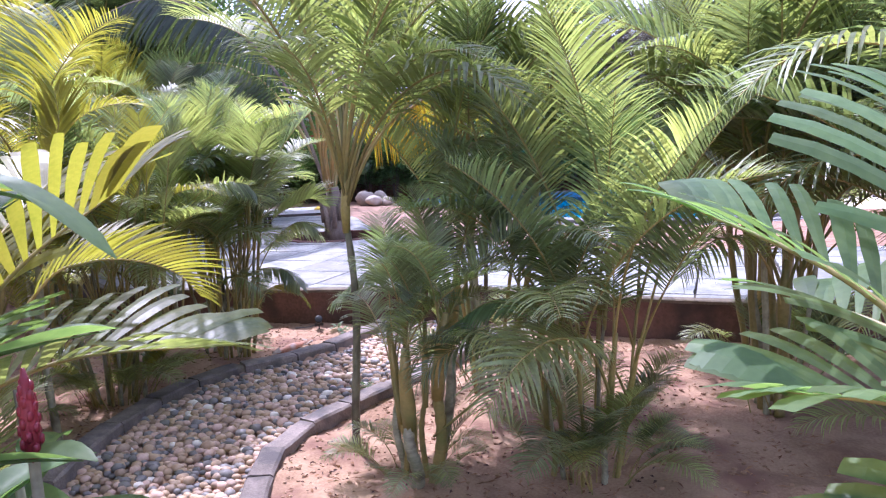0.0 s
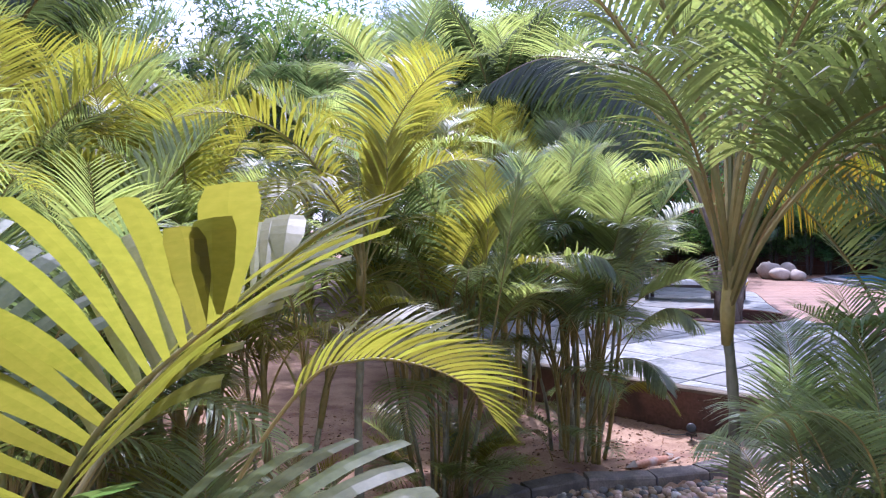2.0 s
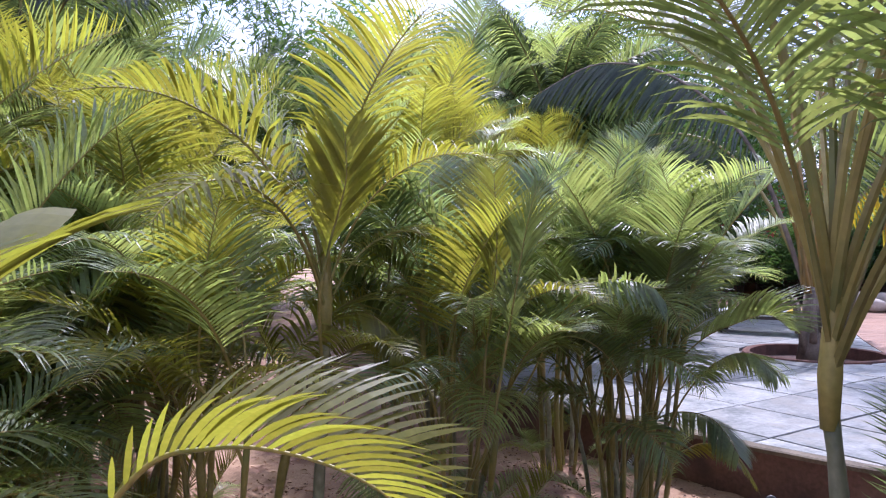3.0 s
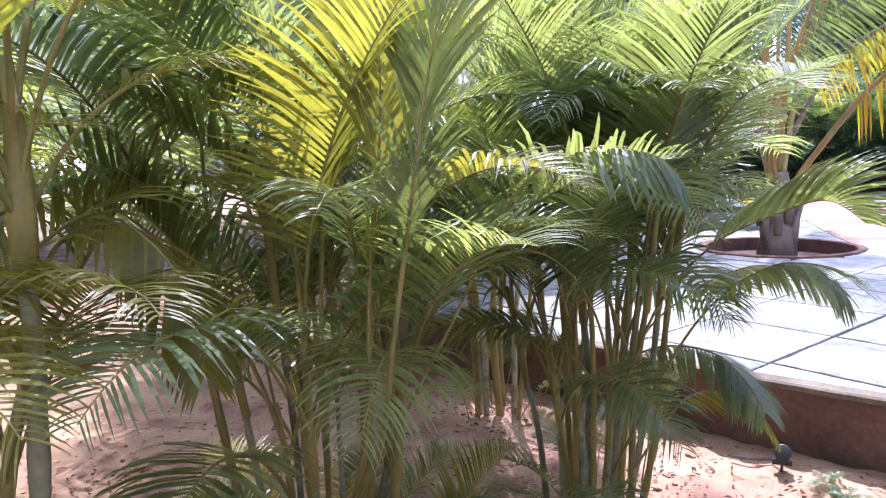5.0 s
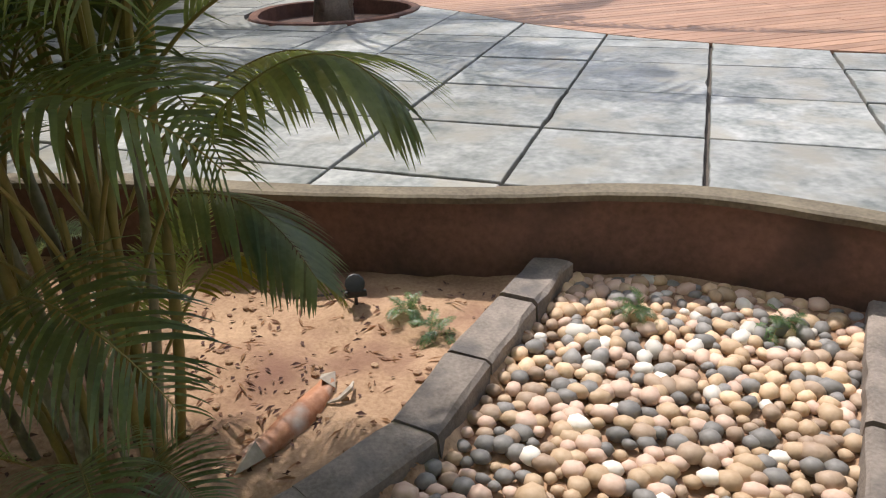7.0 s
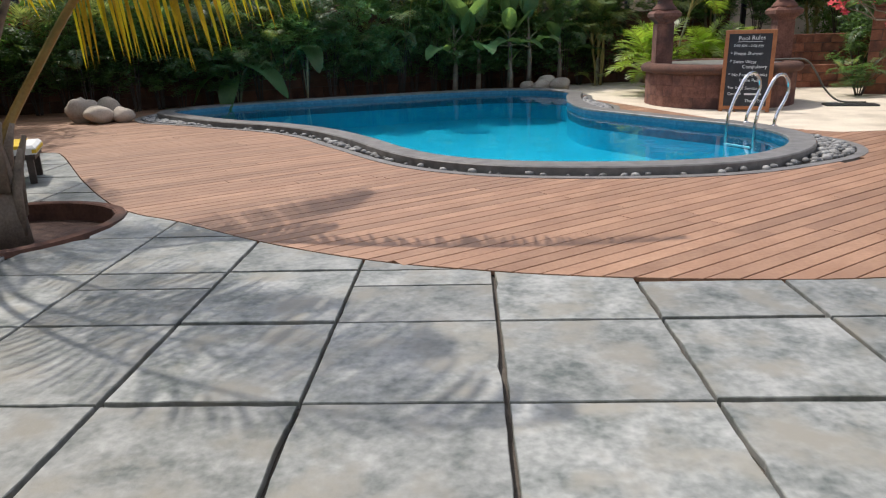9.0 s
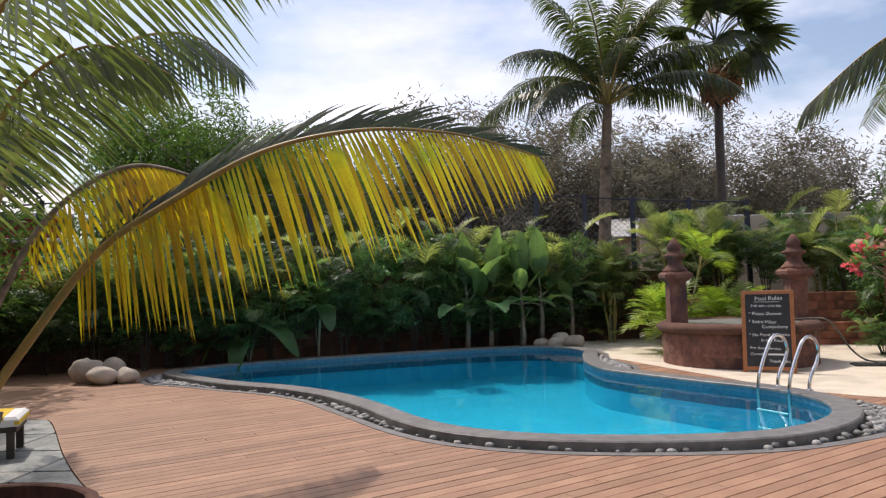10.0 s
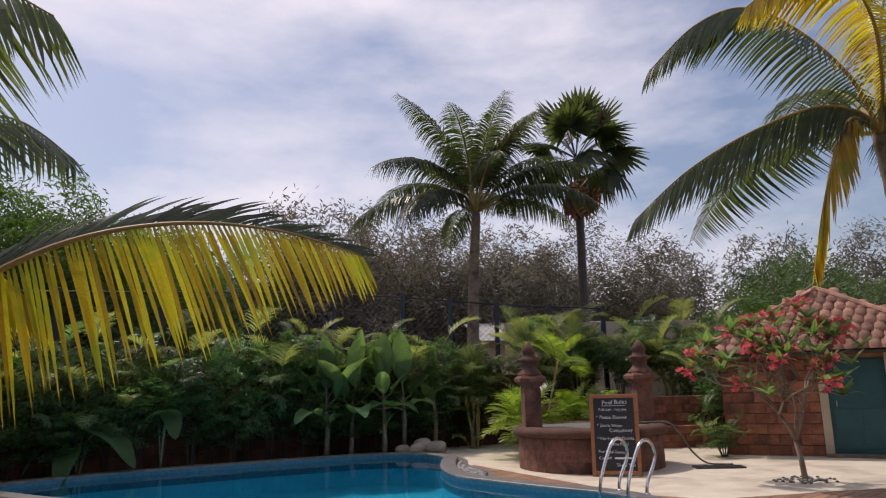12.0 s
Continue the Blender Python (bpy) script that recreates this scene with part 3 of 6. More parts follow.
channel = thing("pebble_channel", "drain channel filled with rounded buff and grey river pebbles", "pebble bed", (0, 0, 0))
river_me = [[Shape().stone((0, 0, 0), (0.039, 0.031, 0.025), 11 + i * 7 + j, 5, 8, 0.28).mesh("pebble", PEBBLES[j], True) for i in range(3)] for j in range(5)]
spots, cell = [], {}
tries = 0
while tries < 90000:
    tries += 1
    x, y = rnd.uniform(-1.5, 1.1), rnd.uniform(-6.6, -0.86)
    if not inside((x, y), CHANNEL):
        continue
    key = (int((x + 5) / 0.06), int((y + 10) / 0.06))
    if any((x - q[0]) ** 2 + (y - q[1]) ** 2 < 0.0021 for dx in (-1, 0, 1) for dy in (-1, 0, 1) for q in cell.get((key[0] + dx, key[1] + dy), ())):
        continue
    cell.setdefault(key, []).append((x, y))
    spots.append((x, y))
spots.sort(key=lambda p: -p[1])
joined = [Shape() for _ in range(5)]
for i, (x, y) in enumerate(spots):
    kind_of = rnd.choices(range(5), (30, 27, 22, 5, 16))[0]
    sc = rnd.uniform(0.68, 1.35) * (1.25 if rnd.random() < 0.06 else 1)
    z = SAND_Z - 0.05 + 0.020 * sc + rnd.uniform(0, 0.016)
    if i < 300:
        part("pebble", river_me[kind_of][i % 3], None, channel, m=pose(x, y, z, rnd.uniform(-18, 18), rnd.uniform(-18, 18), rnd.uniform(0, 360)) @ Matrix.Diagonal((sc, sc, sc, 1)))
    else:
        joined[kind_of].stone((x, y, z), (0.036 * sc * rnd.uniform(0.85, 1.2), 0.031 * sc * rnd.uniform(0.85, 1.15), 0.024 * sc), i % 53, 4, 7, 0.22)
for j in range(5):
    tagged(part("pebble_fill", joined[j], PEBBLES[j], channel, smooth=True), kind="stuff")


# ---- tree pit, boulders, spot lamp ----
pit = thing("tree_pit", "round planting pit with a worn stone rim in the paving", "tree pit", (*PIT_AT, 0))
rim_s = Shape()
rel = [(x - PIT_AT[0], y - PIT_AT[1]) for x, y in pit_ring]
ring(rel, -0.2, rel, 0.008, rim_s)
ring(rel, 0.008, offset_loop(rel, 0.02), 0.018, rim_s)
ring(offset_loop(rel, 0.02), 0.018, offset_loop(rel, 0.10), 0.012, rim_s)
ring(offset_loop(rel, 0.10), 0.012, offset_loop(rel, 0.12), -0.03, rim_s)
part("rim", rim_s.mesh("rim", DARKWALL, False, True), DARKWALL, pit)
soil = Shape()
soil.add(*sheet([rel], -0.16))
part("soil", soil, SOIL, pit, "dark bare soil")


# ---- palms ----
RACHIS = {}
WALKWAY = [(2.9, -8.5), (2.55, -7.75), (2.0, -6.75), (1.3, -6.0), (0.77, -5.52), (0.4, -5.17), (0.02, -4.6), (-0.12, -3.8), (-0.17, -2.0), (0.3, -1.2)]


def in_walkway(m, me):
    """Whether a frond would hang into the way along which people walk."""
    for p in RACHIS.get(me, ()):
        q = m @ p
        if 0.1 < q.z < 1.9:
            for a, b in zip(WALKWAY, WALKWAY[1:]):
                a, b, c = Vector(a), Vector(b), q.xy
                u = max(0, min(1, (c - a).dot(b - a) / (b - a).length_squared))
                if (c - a.lerp(b, u)).length < 0.5:
                    return True
    return False


def frond_mesh(name, mat, length=1.5, a0=12, a1=95, bend=1.3, leaves=46, leaf=0.46, width=0.0195, vee=0.5, sweep=0.75, hang=0.35, start=0.27, seed=1, stalk=0.009, end_leaf=0.45, kink=0.12, segs=4):
    """A feather leaf: rises from the origin along +z and arches towards +x, with leaflets on both sides."""
    r = random.Random(seed)
    pts, tang = [], []
    p, steps = Vector((0, 0, 0)), 26
    for i in range(steps + 1):
        s = i / steps
        a = radians(a0 + (a1 - a0) * s ** bend)
        t = Vector((math.sin(a), 0.03 * math.sin(3 * s + seed), math.cos(a))).normalized()
        pts.append(p.copy())
        tang.append(t)
        p = p + t * (length / steps)
    s_ = Shape()
    s_.tube(pts, [stalk * (1.15 - 0.95 * i / steps) for i in range(steps + 1)], 5)
    stalk_faces = len(s_.f)
    for i in range(leaves):
        s = start + (1 - start) * (i + 0.5) / leaves
        f = s * steps
        k = min(int(f), steps - 1)
        at = pts[k].lerp(pts[k + 1], f - k)
        t = tang[k]
        up = Vector((0, 1, 0)).cross(t) * -1
        up = Vector((-t.z, 0, t.x)) if Vector((-t.z, 0, t.x)).z > 0 else Vector((t.z, 0, -t.x))
        size = math.sin(math.pi * min(1, (s - start) / (1 - start) * 0.78 + 0.2)) ** 0.7
        size = max(size, end_leaf * 0.7)
        for side in (-1, 1):
            if r.random() < 0.03:
                continue
            ln = leaf * size * r.uniform(0.88, 1.1)
            sw = sweep * (0.55 + 0.75 * s) + r.uniform(-kink, kink)
            d = (Vector((0, side, 0)) + t * sw + up * (vee + r.uniform(-kink, kink))).normalized()
            w = (t - d * t.dot(d)).normalized()
            row, q = [], at.copy()
            hg = hang * r.uniform(0.7, 1.3)
            for j in range(segs + 1):
                u = j / segs
                wid = width * size * (0.45, 1.0, 0.92, 0.6, 0.03)[j] if segs == 4 else width * size * (math.sin(math.pi * (0.12 + 0.86 * u)))
                row.append((q - w * wid / 2, q + w * wid / 2))
                dd = (d + Vector((0, 0, -1)) * hg * (2.2 * u) ** 1.3).normalized()
                q = q + dd * (ln / segs)
            vs = [v for pair in row for v in pair]
            s_.add(vs, [(2 * j, 2 * j + 1, 2 * j + 3, 2 * j + 2) for j in range(segs)])
    me = s_.mesh(name, mat, False)
    me.materials.append(SHEATH)
    me.polygons.foreach_set("material_index", [1 if i < stalk_faces else 0 for i in range(len(me.polygons))])
    RACHIS[me] = [pts[i] for i in (4, 9, 14, 19, 23, 26)]
    return me


def frond_set(mat, base, kinds):
    return [frond_mesh("frond", mat, seed=base + i, **k) for i, k in enumerate(kinds)]


STYLES = [dict(length=1.6, a0=4, a1=50, leaf=0.42, vee=0.6, hang=0.2, start=0.38), dict(length=1.6, a0=9, a1=80, leaf=0.44, vee=0.5, hang=0.3, start=0.38),
          dict(length=1.5, a0=14, a1=112, leaf=0.42, vee=0.4, hang=0.4, start=0.36, bend=1.6), dict(length=1.4, a0=20, a1=140, leaf=0.40, vee=0.3, hang=0.5, start=0.34, bend=1.5)]
GREEN, DARK, GOLD = frond_set(AREC, 10, STYLES), frond_set(AREC_DARK, 20, STYLES), frond_set(AREC_GOLD, 30, STYLES)
CANES = []
for i in range(4):
    r0, pts, rad = random.Random(60 + i), [], []
    for j in range(15):
        z = j / 14
        pts.append((0.16 * math.sin(1.6 * z + i) * z * (1 - z), 0.14 * math.sin(2.1 * z + 2 * i) * z * (1 - z), z))
        rad.append(0.030 * (1 - 0.25 * z) * (1.14 if j % 2 == 0 else 0.97))
    CANES.append(Shape().tube(pts, rad, 8).mesh("cane", CANE, True))
GOLD_CANES = []
for me_ in CANES:
    gold = me_.copy()
    gold.materials[0] = SHEATH
    GOLD_CANES.append(gold)
SHAFTS = [Shape().tube([(0, 0, -0.05), (0, 0, 0.1), (0.01, 0, 0.3), (0.02, 0.01, 0.48)], [0.027, 0.036, 0.028, 0.014], 7).mesh("sheath", SHEATH, True)]


def areca(at, height, stems, spread, fronds, mats, seed, label, reach=1.0, lean=9, thick=1.0, low=0, shoots=0):
    """A clump of ringed canes, each with a golden sheath and a head of arching fronds."""
    r = random.Random(seed)
    t = thing("areca_palm", label, "palm", (at[0], at[1], SAND_Z - 0.03) if len(at) == 2 else at, 0, "areca palms of the garden bed")
    for i in range(stems):
        a = 2 * math.pi * (i + r.random() * 0.7) / stems
        d = spread * r.uniform(0.25, 1.0) if stems > 1 else 0
        h = height * r.uniform(0.35, 1.15) if stems > 1 else height
        tilt = lean * r.uniform(0.3, 1.3) * (d / max(spread, 0.01)) if stems > 1 else lean
        base = pose(d * math.cos(a), d * math.sin(a), 0, 0, 0, math.degrees(a)) @ pose(0, 0, 0, 0, tilt, 0)
        stout = thick * (r.uniform(0.65, 1.5) if stems > 1 else 1)
        part("cane", CANES[(seed + i) % 4] if stems == 1 or i % 2 else GOLD_CANES[i % 4], None, t, m=base @ pose(0, 0, 0, 0, 0, r.uniform(0, 360)) @ Matrix.Diagonal((stout, stout, h, 1)))
        top = base @ pose(0, 0, h)
        part("sheath", SHAFTS[0], None, t, m=top @ Matrix.Diagonal((stout, stout, 1, 1)))
        turn = r.uniform(0, 360)
        for j in range(fronds):
            turn += 137.5 + r.uniform(-18, 18)
            style = min(3, int(4 * (j + r.random() * 0.8) / fronds))
            sc = reach * r.uniform(0.78, 1.12)
            me = r.choice(mats)[style]
            m = top @ pose(0, 0, 0.30 - 0.07 * style, 0, 0, turn) @ pose(0, 0, 0, 0, r.uniform(-4, 10), 0) @ Matrix.Diagonal((sc, sc, sc, 1))
            if not in_walkway(t.matrix_basis @ m, me):
                part("frond", me, None, t, m=m)
    for i in range(shoots):
        a, d = r.uniform(0, 6.283), spread * r.uniform(0.6, 1.3)
        sc = reach * r.uniform(0.32, 0.6)
        me = r.choice(mats)[r.choice((0, 1, 2))]
        m = (pose(d * math.cos(a), d * math.sin(a), 0.02, 0, 0, math.degrees(a) + r.uniform(-40, 40)) @ pose(0, 0, 0, 0, r.uniform(0, 22), 0) @ Matrix.Diagonal((sc, sc, sc, 1)))
        if not in_walkway(t.matrix_basis @ m, me):
            part("shoot", me, None, t, m=m)
    return t


def frond_along(points, leaf, width, mat, seed, name="frond", parent=None, leaves=60, down=1.0, side=0.5, along=0.4, start=0.15, stalk=0.02, gravity=0.5, upper=None, stalk_mat=None, taper=0.35, segs=5, label="", upper_shade_mat=None):
    """A feather leaf whose stalk runs through the points given. upper: the share of leaf length of the leaflets on the
    upper side, if they stand up. The last argument is a darker leaf that paints those leaflets as unlit.
    """
    r = random.Random(seed)
    line = [Vector(p) for p in smooth_loop(points, 8, False)]
    n = len(line) - 1
    stem, blade, upper_faces = Shape(), Shape(), []
    stem.tube(line, [stalk * (1.1 - 0.95 * i / n) for i in range(n + 1)], 6)
    for i in range(leaves):
        s = start + (1 - start) * (i + 0.5) / leaves
        f = s * n
        k = min(int(f), n - 1)
        at = line[k].lerp(line[k + 1], f - k)
        t = (line[k + 1] - line[k]).normalized()
        across = t.cross(Vector((0, 0, 1))).normalized()
        q = (s - start) / (1 - start)
        size = min(1, 0.45 + 2.2 * q) * (1 if q < 0.6 else 1 - (1 - taper) * (q - 0.6) / 0.4)
        for sd in (-1, 1):
            if r.random() < 0.03:
                continue
            ln = leaf * size * r.uniform(0.86, 1.08)
            d = (across * sd * side + t * (along + 0.5 * q) + Vector((0, 0, -down)) + Vector((r.uniform(-.06, .06), r.uniform(-.06, .06), 0))).normalized()
            g = gravity
            if upper is not None and sd == upper[0]:
                d = (across * sd * 0.35 + t * (0.7 + 0.5 * q) + Vector((0, 0, upper[1])) + Vector((r.uniform(-.12, .12), 0, r.uniform(-.15, .15)))).normalized()
                ln *= upper[2] * r.uniform(0.5, 1.15)
            w = (t - d * t.dot(d)).normalized()
            p, row = at.copy(), []
            for j in range(segs + 1):
                u = j / segs
                wid = width * (0.5 + 0.5 * size) * min(1, 0.5 + 3 * u) * (1 if u < 0.5 else max(0.04, 1 - ((u - 0.5) / 0.5) ** 1.6))
                row.append((p - w * wid / 2, p + w * wid / 2))
                p = p + (d + Vector((0, 0, -1)) * g * u).normalized() * (ln / segs)
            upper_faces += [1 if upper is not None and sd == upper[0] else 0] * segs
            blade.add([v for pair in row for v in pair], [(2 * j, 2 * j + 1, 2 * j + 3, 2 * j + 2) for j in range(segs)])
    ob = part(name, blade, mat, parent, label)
    # the shade on the upper leaflets is painted by a darker leaf material
    if upper_shade_mat:
        ob.data.materials.append(upper_shade_mat)
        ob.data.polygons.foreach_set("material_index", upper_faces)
    part("stalk", stem, stalk_mat or SHEATH, ob, smooth=True)
    return ob


L_DARK = "dense dark green areca palm clump on the sand"
L_GREEN = "green areca palm clump with golden stalks on sand"
L_GOLD = "yellow-green areca palm clump glowing in backlight"
clump_a = areca((-1.83, -2.55), 1.2, 19, 0.24, 4, [GREEN, DARK, GREEN], 1, L_GREEN, 0.92, 10, 0.55, shoots=8)
clump_b = areca((-1.93, -3.98), 1.15, 15, 0.24, 4, [GREEN, GREEN, DARK, GOLD], 33, L_GREEN, 0.88, 13, 0.45, shoots=34)
areca((-3.2, -1.95), 1.2, 7, 0.24, 5, [GREEN, DARK, GOLD], 14, L_GREEN, 0.95, 9, 0.6, shoots=8)
areca((0.58, -4.34), 1.55, 1, 0.05, 20, [GREEN], 3, "slender single-stemmed green palm on the sand", 1.35, 1, 0.95)
young = areca((1.2, -4.7), 0.8, 7, 0.16, 5, [DARK, GREEN], 4, "young areca palm with drooping dark fronds on sand", 0.62, 8, 0.9, shoots=14)
areca((1.08, -2.9), 1.75, 9, 0.2, 5, [GREEN, DARK], 5, L_GREEN, 1.2, 10, 0.7, shoots=12)
areca((2.15, -4.3), 0.95, 11, 0.25, 3, [GREEN, DARK], 6, L_GREEN, 0.95, 12, 0.45, shoots=30)
areca((3.3, -2.9), 1.5, 8, 0.24, 6, [GREEN, DARK], 7, L_GREEN, 1.3, 10, 0.85, shoots=8)
areca((3.3, -1.7), 1.5, 8, 0.22, 6, [GREEN], 8, L_GREEN, 1.25, 10, 0.85, shoots=6)
areca((4.4, -4.0), 1.4, 8, 0.25, 6, [GREEN, DARK], 9, L_GREEN, 1.3, 10, 0.9, shoots=8)
areca((5.2, -2.2), 1.7, 8, 0.25, 6, [GREEN, DARK], 19, L_GREEN, 1.35, 10, 0.9, shoots=4)
grey_palm = areca((-1.45, -4.97), 1.62, 1, 0.05, 9, [GOLD, GOLD, GREEN], 10, "single-stemmed palm with a smooth grey cane", 0.95, 2, 0.95)
areca((-1.9, -5.35), 1.0, 5, 0.18, 4, [GREEN, GOLD], 13, L_GREEN, 0.9, 9, 0.62, shoots=8)
areca((-2.9, -5.5), 1.0, 8, 0.24, 6, [GREEN, GOLD], 12, L_GOLD, 1.05, 11, 0.8, shoots=9)
for i, (x, y, h) in enumerate(((-2.2, -6.35, 0.9), (-3.2, -6.1, 1.0), (-1.25, -7.0, 0.8), (-4.3, -6.6, 1.1))):
    areca((x, y), h, 8, 0.24, 4, [DARK, GREEN, GREEN], 90 + i, L_DARK, 0.95, 11, 0.55, shoots=16)
for i, (x, y, h, k) in enumerate(((-3.7, -5.4, 1.25, 1.1), (-4.9, -2.2, 1.4, 1.1), (-5.6, -5.6, 1.5, 1.2), (-3.7, -7.2, 1.2, 1.1), (-6.6, -1.0, 1.8, 1.25), (-1.9, -7.9, 1.1, 1.0), (-4.8, -8.8, 1.7, 1.25),
                                  (-7.4, -6.9, 2.0, 1.3), (-7.9, 0.4, 1.9, 1.25), (-9.2, -7.4, 2.4, 1.4), (-6.6, 1.0, 1.6, 1.15), (-0.8, -8.6, 1.2, 1.0))):
    areca((x, y), h + 0.35, 7, 0.26, 7, [GOLD, GOLD, GREEN], 40 + i, L_GOLD, k * 1.12, 10, 0.9, shoots=1)
areca((-5.0, -1.75), 1.2, 9, 0.28, 6, [DARK, GREEN], 60, L_DARK, 1.05, 9, 1.0)
for i, (x, y, h, k) in enumerate(((-10.2, 1.8, 3.0, 1.6), (-17, -1.5, 3.8, 1.9), (-12, -7, 3.4, 1.8), (-13.5, 4.0, 4.0, 1.9), (-9.6, -10, 3.0, 1.7), (-8.6, 3.6, 2.6, 1.5), (-15, 1.8, 4.4, 2.0), (-6.8, -12, 2.8, 1.6), (-11.5, 6.2, 4.0, 1.9), (-13.2, 7.6, 4.6, 2.0), (-10.4, 4.4, 3.2, 1.7), (-15.5, 5.5, 4.8, 2.1), (-14.0, -4.2, 4.0, 1.9))):
    areca((x, y), h, 5, 0.4, 9, [GREEN, DARK], 70 + i, "tall green palm clump behind the garden bed", k * 1.3, 9, 1.8)

# single long fronds that stand out of the clumps
def onto(palm, pts):
    o = palm.matrix_basis.translation
    return [(x - o.x, y - o.y, z - o.z) for x, y, z in pts]


frond_along(onto(clump_a, [(-1.62, -2.66, -0.1), (-1.3, -2.71, 0.48), (-1.11, -2.69, 0.77), (-0.91, -2.68, 0.93), (-0.75, -2.68, 0.96), (-0.63, -2.67, 0.87)]), 0.30, 0.016, AREC, 301, "frond", clump_a, 42, 0.15, 0.8, 0.6, 0.42, 0.007, 0.9)
frond_along(onto(clump_a, [(-1.68, -2.58, -0.3), (-1.49, -2.5, 0.08), (-1.41, -2.39, 0.24), (-1.31, -2.28, 0.27), (-1.2, -2.17, 0.19), (-1.13, -2.09, 0.02)]), 0.21, 0.014, AREC_GOLD, 302, "frond", clump_a, 34, 0.3, 0.8, 0.55, 0.32, 0.006, 0.8)
frond_along(onto(clump_a, [(-1.66, -2.62, 0.1), (-1.39, -2.67, 0.69), (-1.19, -2.57, 0.98), (-0.97, -2.5, 1.11), (-0.79, -2.47, 1.17), (-0.66, -2.45, 1.09)]), 0.38, 0.015, AREC, 303, "frond", clump_a, 42, -0.75, 0.75, 0.6, 0.40, 0.007, 0.6)
frond_along(onto(clump_a, [(-1.95, -2.5, -0.1), (-1.9, -2.33, 0.2), (-1.75, -2.28, 0.36), (-1.57, -2.26, 0.43), (-1.34, -2.28, 0.44), (-1.18, -2.32, 0.37), (-1.05, -2.38, 0.27)]), 0.30, 0.017, AREC_DARK, 309, "frond", clump_a, 42, 0.2, 0.8, 0.6, 0.35, 0.007, 0.8)
frond_along(onto(clump_a, [(-1.9, -2.4, 0.0), (-1.86, -2.1, 0.4), (-1.68, -2.02, 0.61), (-1.49, -1.94, 0.75), (-1.26, -1.94, 0.81), (-1.02, -1.93, 0.73)]), 0.30, 0.016, AREC, 310, "frond", clump_a, 40, 0.2, 0.8, 0.6, 0.35, 0.007, 0.8)
frond_along(onto(clump_b, [(-1.75, -3.9, 0.2), (-1.48, -3.69, 0.82), (-1.33, -3.62, 1.15), (-1.2, -3.54, 1.33), (-1.08, -3.47, 1.39), (-0.97, -3.39, 1.39), (-0.89, -3.33, 1.35), (-0.84, -3.3, 1.28)]), 0.27, 0.013, AREC_DARK, 304, "frond", clump_b, 32, 0.5, 0.8, 0.35, 0.45, 0.006, 0.9)
frond_along(onto(clump_b, [(-1.8, -4.05, -0.35), (-1.45, -4.13, 0.3), (-1.25, -4.15, 0.57), (-1.13, -4.16, 0.94), (-1.09, -4.14, 1.17), (-1.05, -4.12, 1.41), (-1.05, -4.06, 1.66), (-1.03, -4.01, 1.87)]), 0.34, 0.018, AREC, 305, "frond", clump_b, 40, -0.3, 0.9, 0.6, 0.55, 0.011, 0.5)
frond_along(onto(clump_b, [(-1.84, -4.06, -0.35), (-1.5, -4.12, 0.25), (-1.38, -4.11, 0.6), (-1.33, -4.11, 1.02), (-1.3, -4.08, 1.34), (-1.28, -4.07, 1.61), (-1.33, -4.05, 1.95)]), 0.36, 0.018, AREC_GOLD, 306, "frond", clump_b, 40, -0.3, 0.9, 0.6, 0.52, 0.010, 0.5)
frond_along(onto(grey_palm, [(-1.46, -4.96, 1.0), (-1.64, -4.85, 1.19), (-1.53, -4.74, 1.25), (-1.43, -4.67, 1.2), (-1.33, -4.62, 1.07), (-1.26, -4.62, 0.9)]), 0.30, 0.017, AREC_GOLD, 311, "frond", grey_palm, 34, 0.3, 0.8, 0.45, 0.25, 0.007, 0.8)
frond_along(onto(grey_palm, [(-1.44, -4.97, 0.9), (-1.23, -5.08, 1.32), (-1.17, -5.06, 1.57), (-1.11, -5.04, 1.72), (-1.05, -5.03, 1.87), (-1.06, -5.03, 2.05)]), 0.42, 0.028, AREC_GOLD, 312, "frond", grey_palm, 26, -0.5, 0.9, 0.55, 0.35, 0.009, 0.3)
frond_along(onto(young, [(1.25, -4.55, 0.0), (1.28, -4.2, 0.45), (1.14, -4.0, 0.74), (0.92, -4.02, 0.86), (0.69, -4.17, 0.79), (0.47, -4.33, 0.59)]), 0.34, 0.022, AREC_DARK, 307, "frond", young, 44, 0.25, 0.8, 0.5, 0.36, 0.008, 0.7)
frond_along(onto(young, [(1.35, -4.8, -0.1), (1.85, -4.7, 0.35), (2.0, -4.66, 0.62), (1.85, -4.69, 0.72), (1.68, -4.77, 0.7), (1.52, -4.86, 0.59)]), 0.26, 0.020, BROAD, 308, "frond", young, 34, 0.25, 0.8, 0.5, 0.42, 0.008, 0.7)

# bright frond arching low over the sand
low_palm = thing("areca_palm", "low areca palm with one long bright arching frond", "palm", (-0.45, -6.35, SAND_Z - 0.02), 0, "areca palms of the garden bed")
frond_along([(0.0, 0.0, 0.3), (0.10, 0.08, 0.95), (0.30, 0.33, 1.44), (0.42, 0.50, 1.53), (0.55, 0.68, 1.51), (0.66, 0.84, 1.42), (0.74, 0.92, 1.28)], 0.42, 0.021, AREC_GOLD, 91, "frond", low_palm, 34, -0.8, 0.8, 0.75, 0.3, 0.010, 0.5)
for i in range(9):
    a = 40 * i + 13
    part("frond", (GREEN + GOLD)[(i * 3) % 8], None, low_palm, m=pose(0.05 * math.cos(a), 0.05 * math.sin(a), 0.05, 0, 0, a if not 0 < a % 360 < 95 else a + 150) @ pose(0, 0, 0, 0, 10 + 2 * i, 0) @ Matrix.Diagonal((0.8, 0.8, 0.8, 1)))


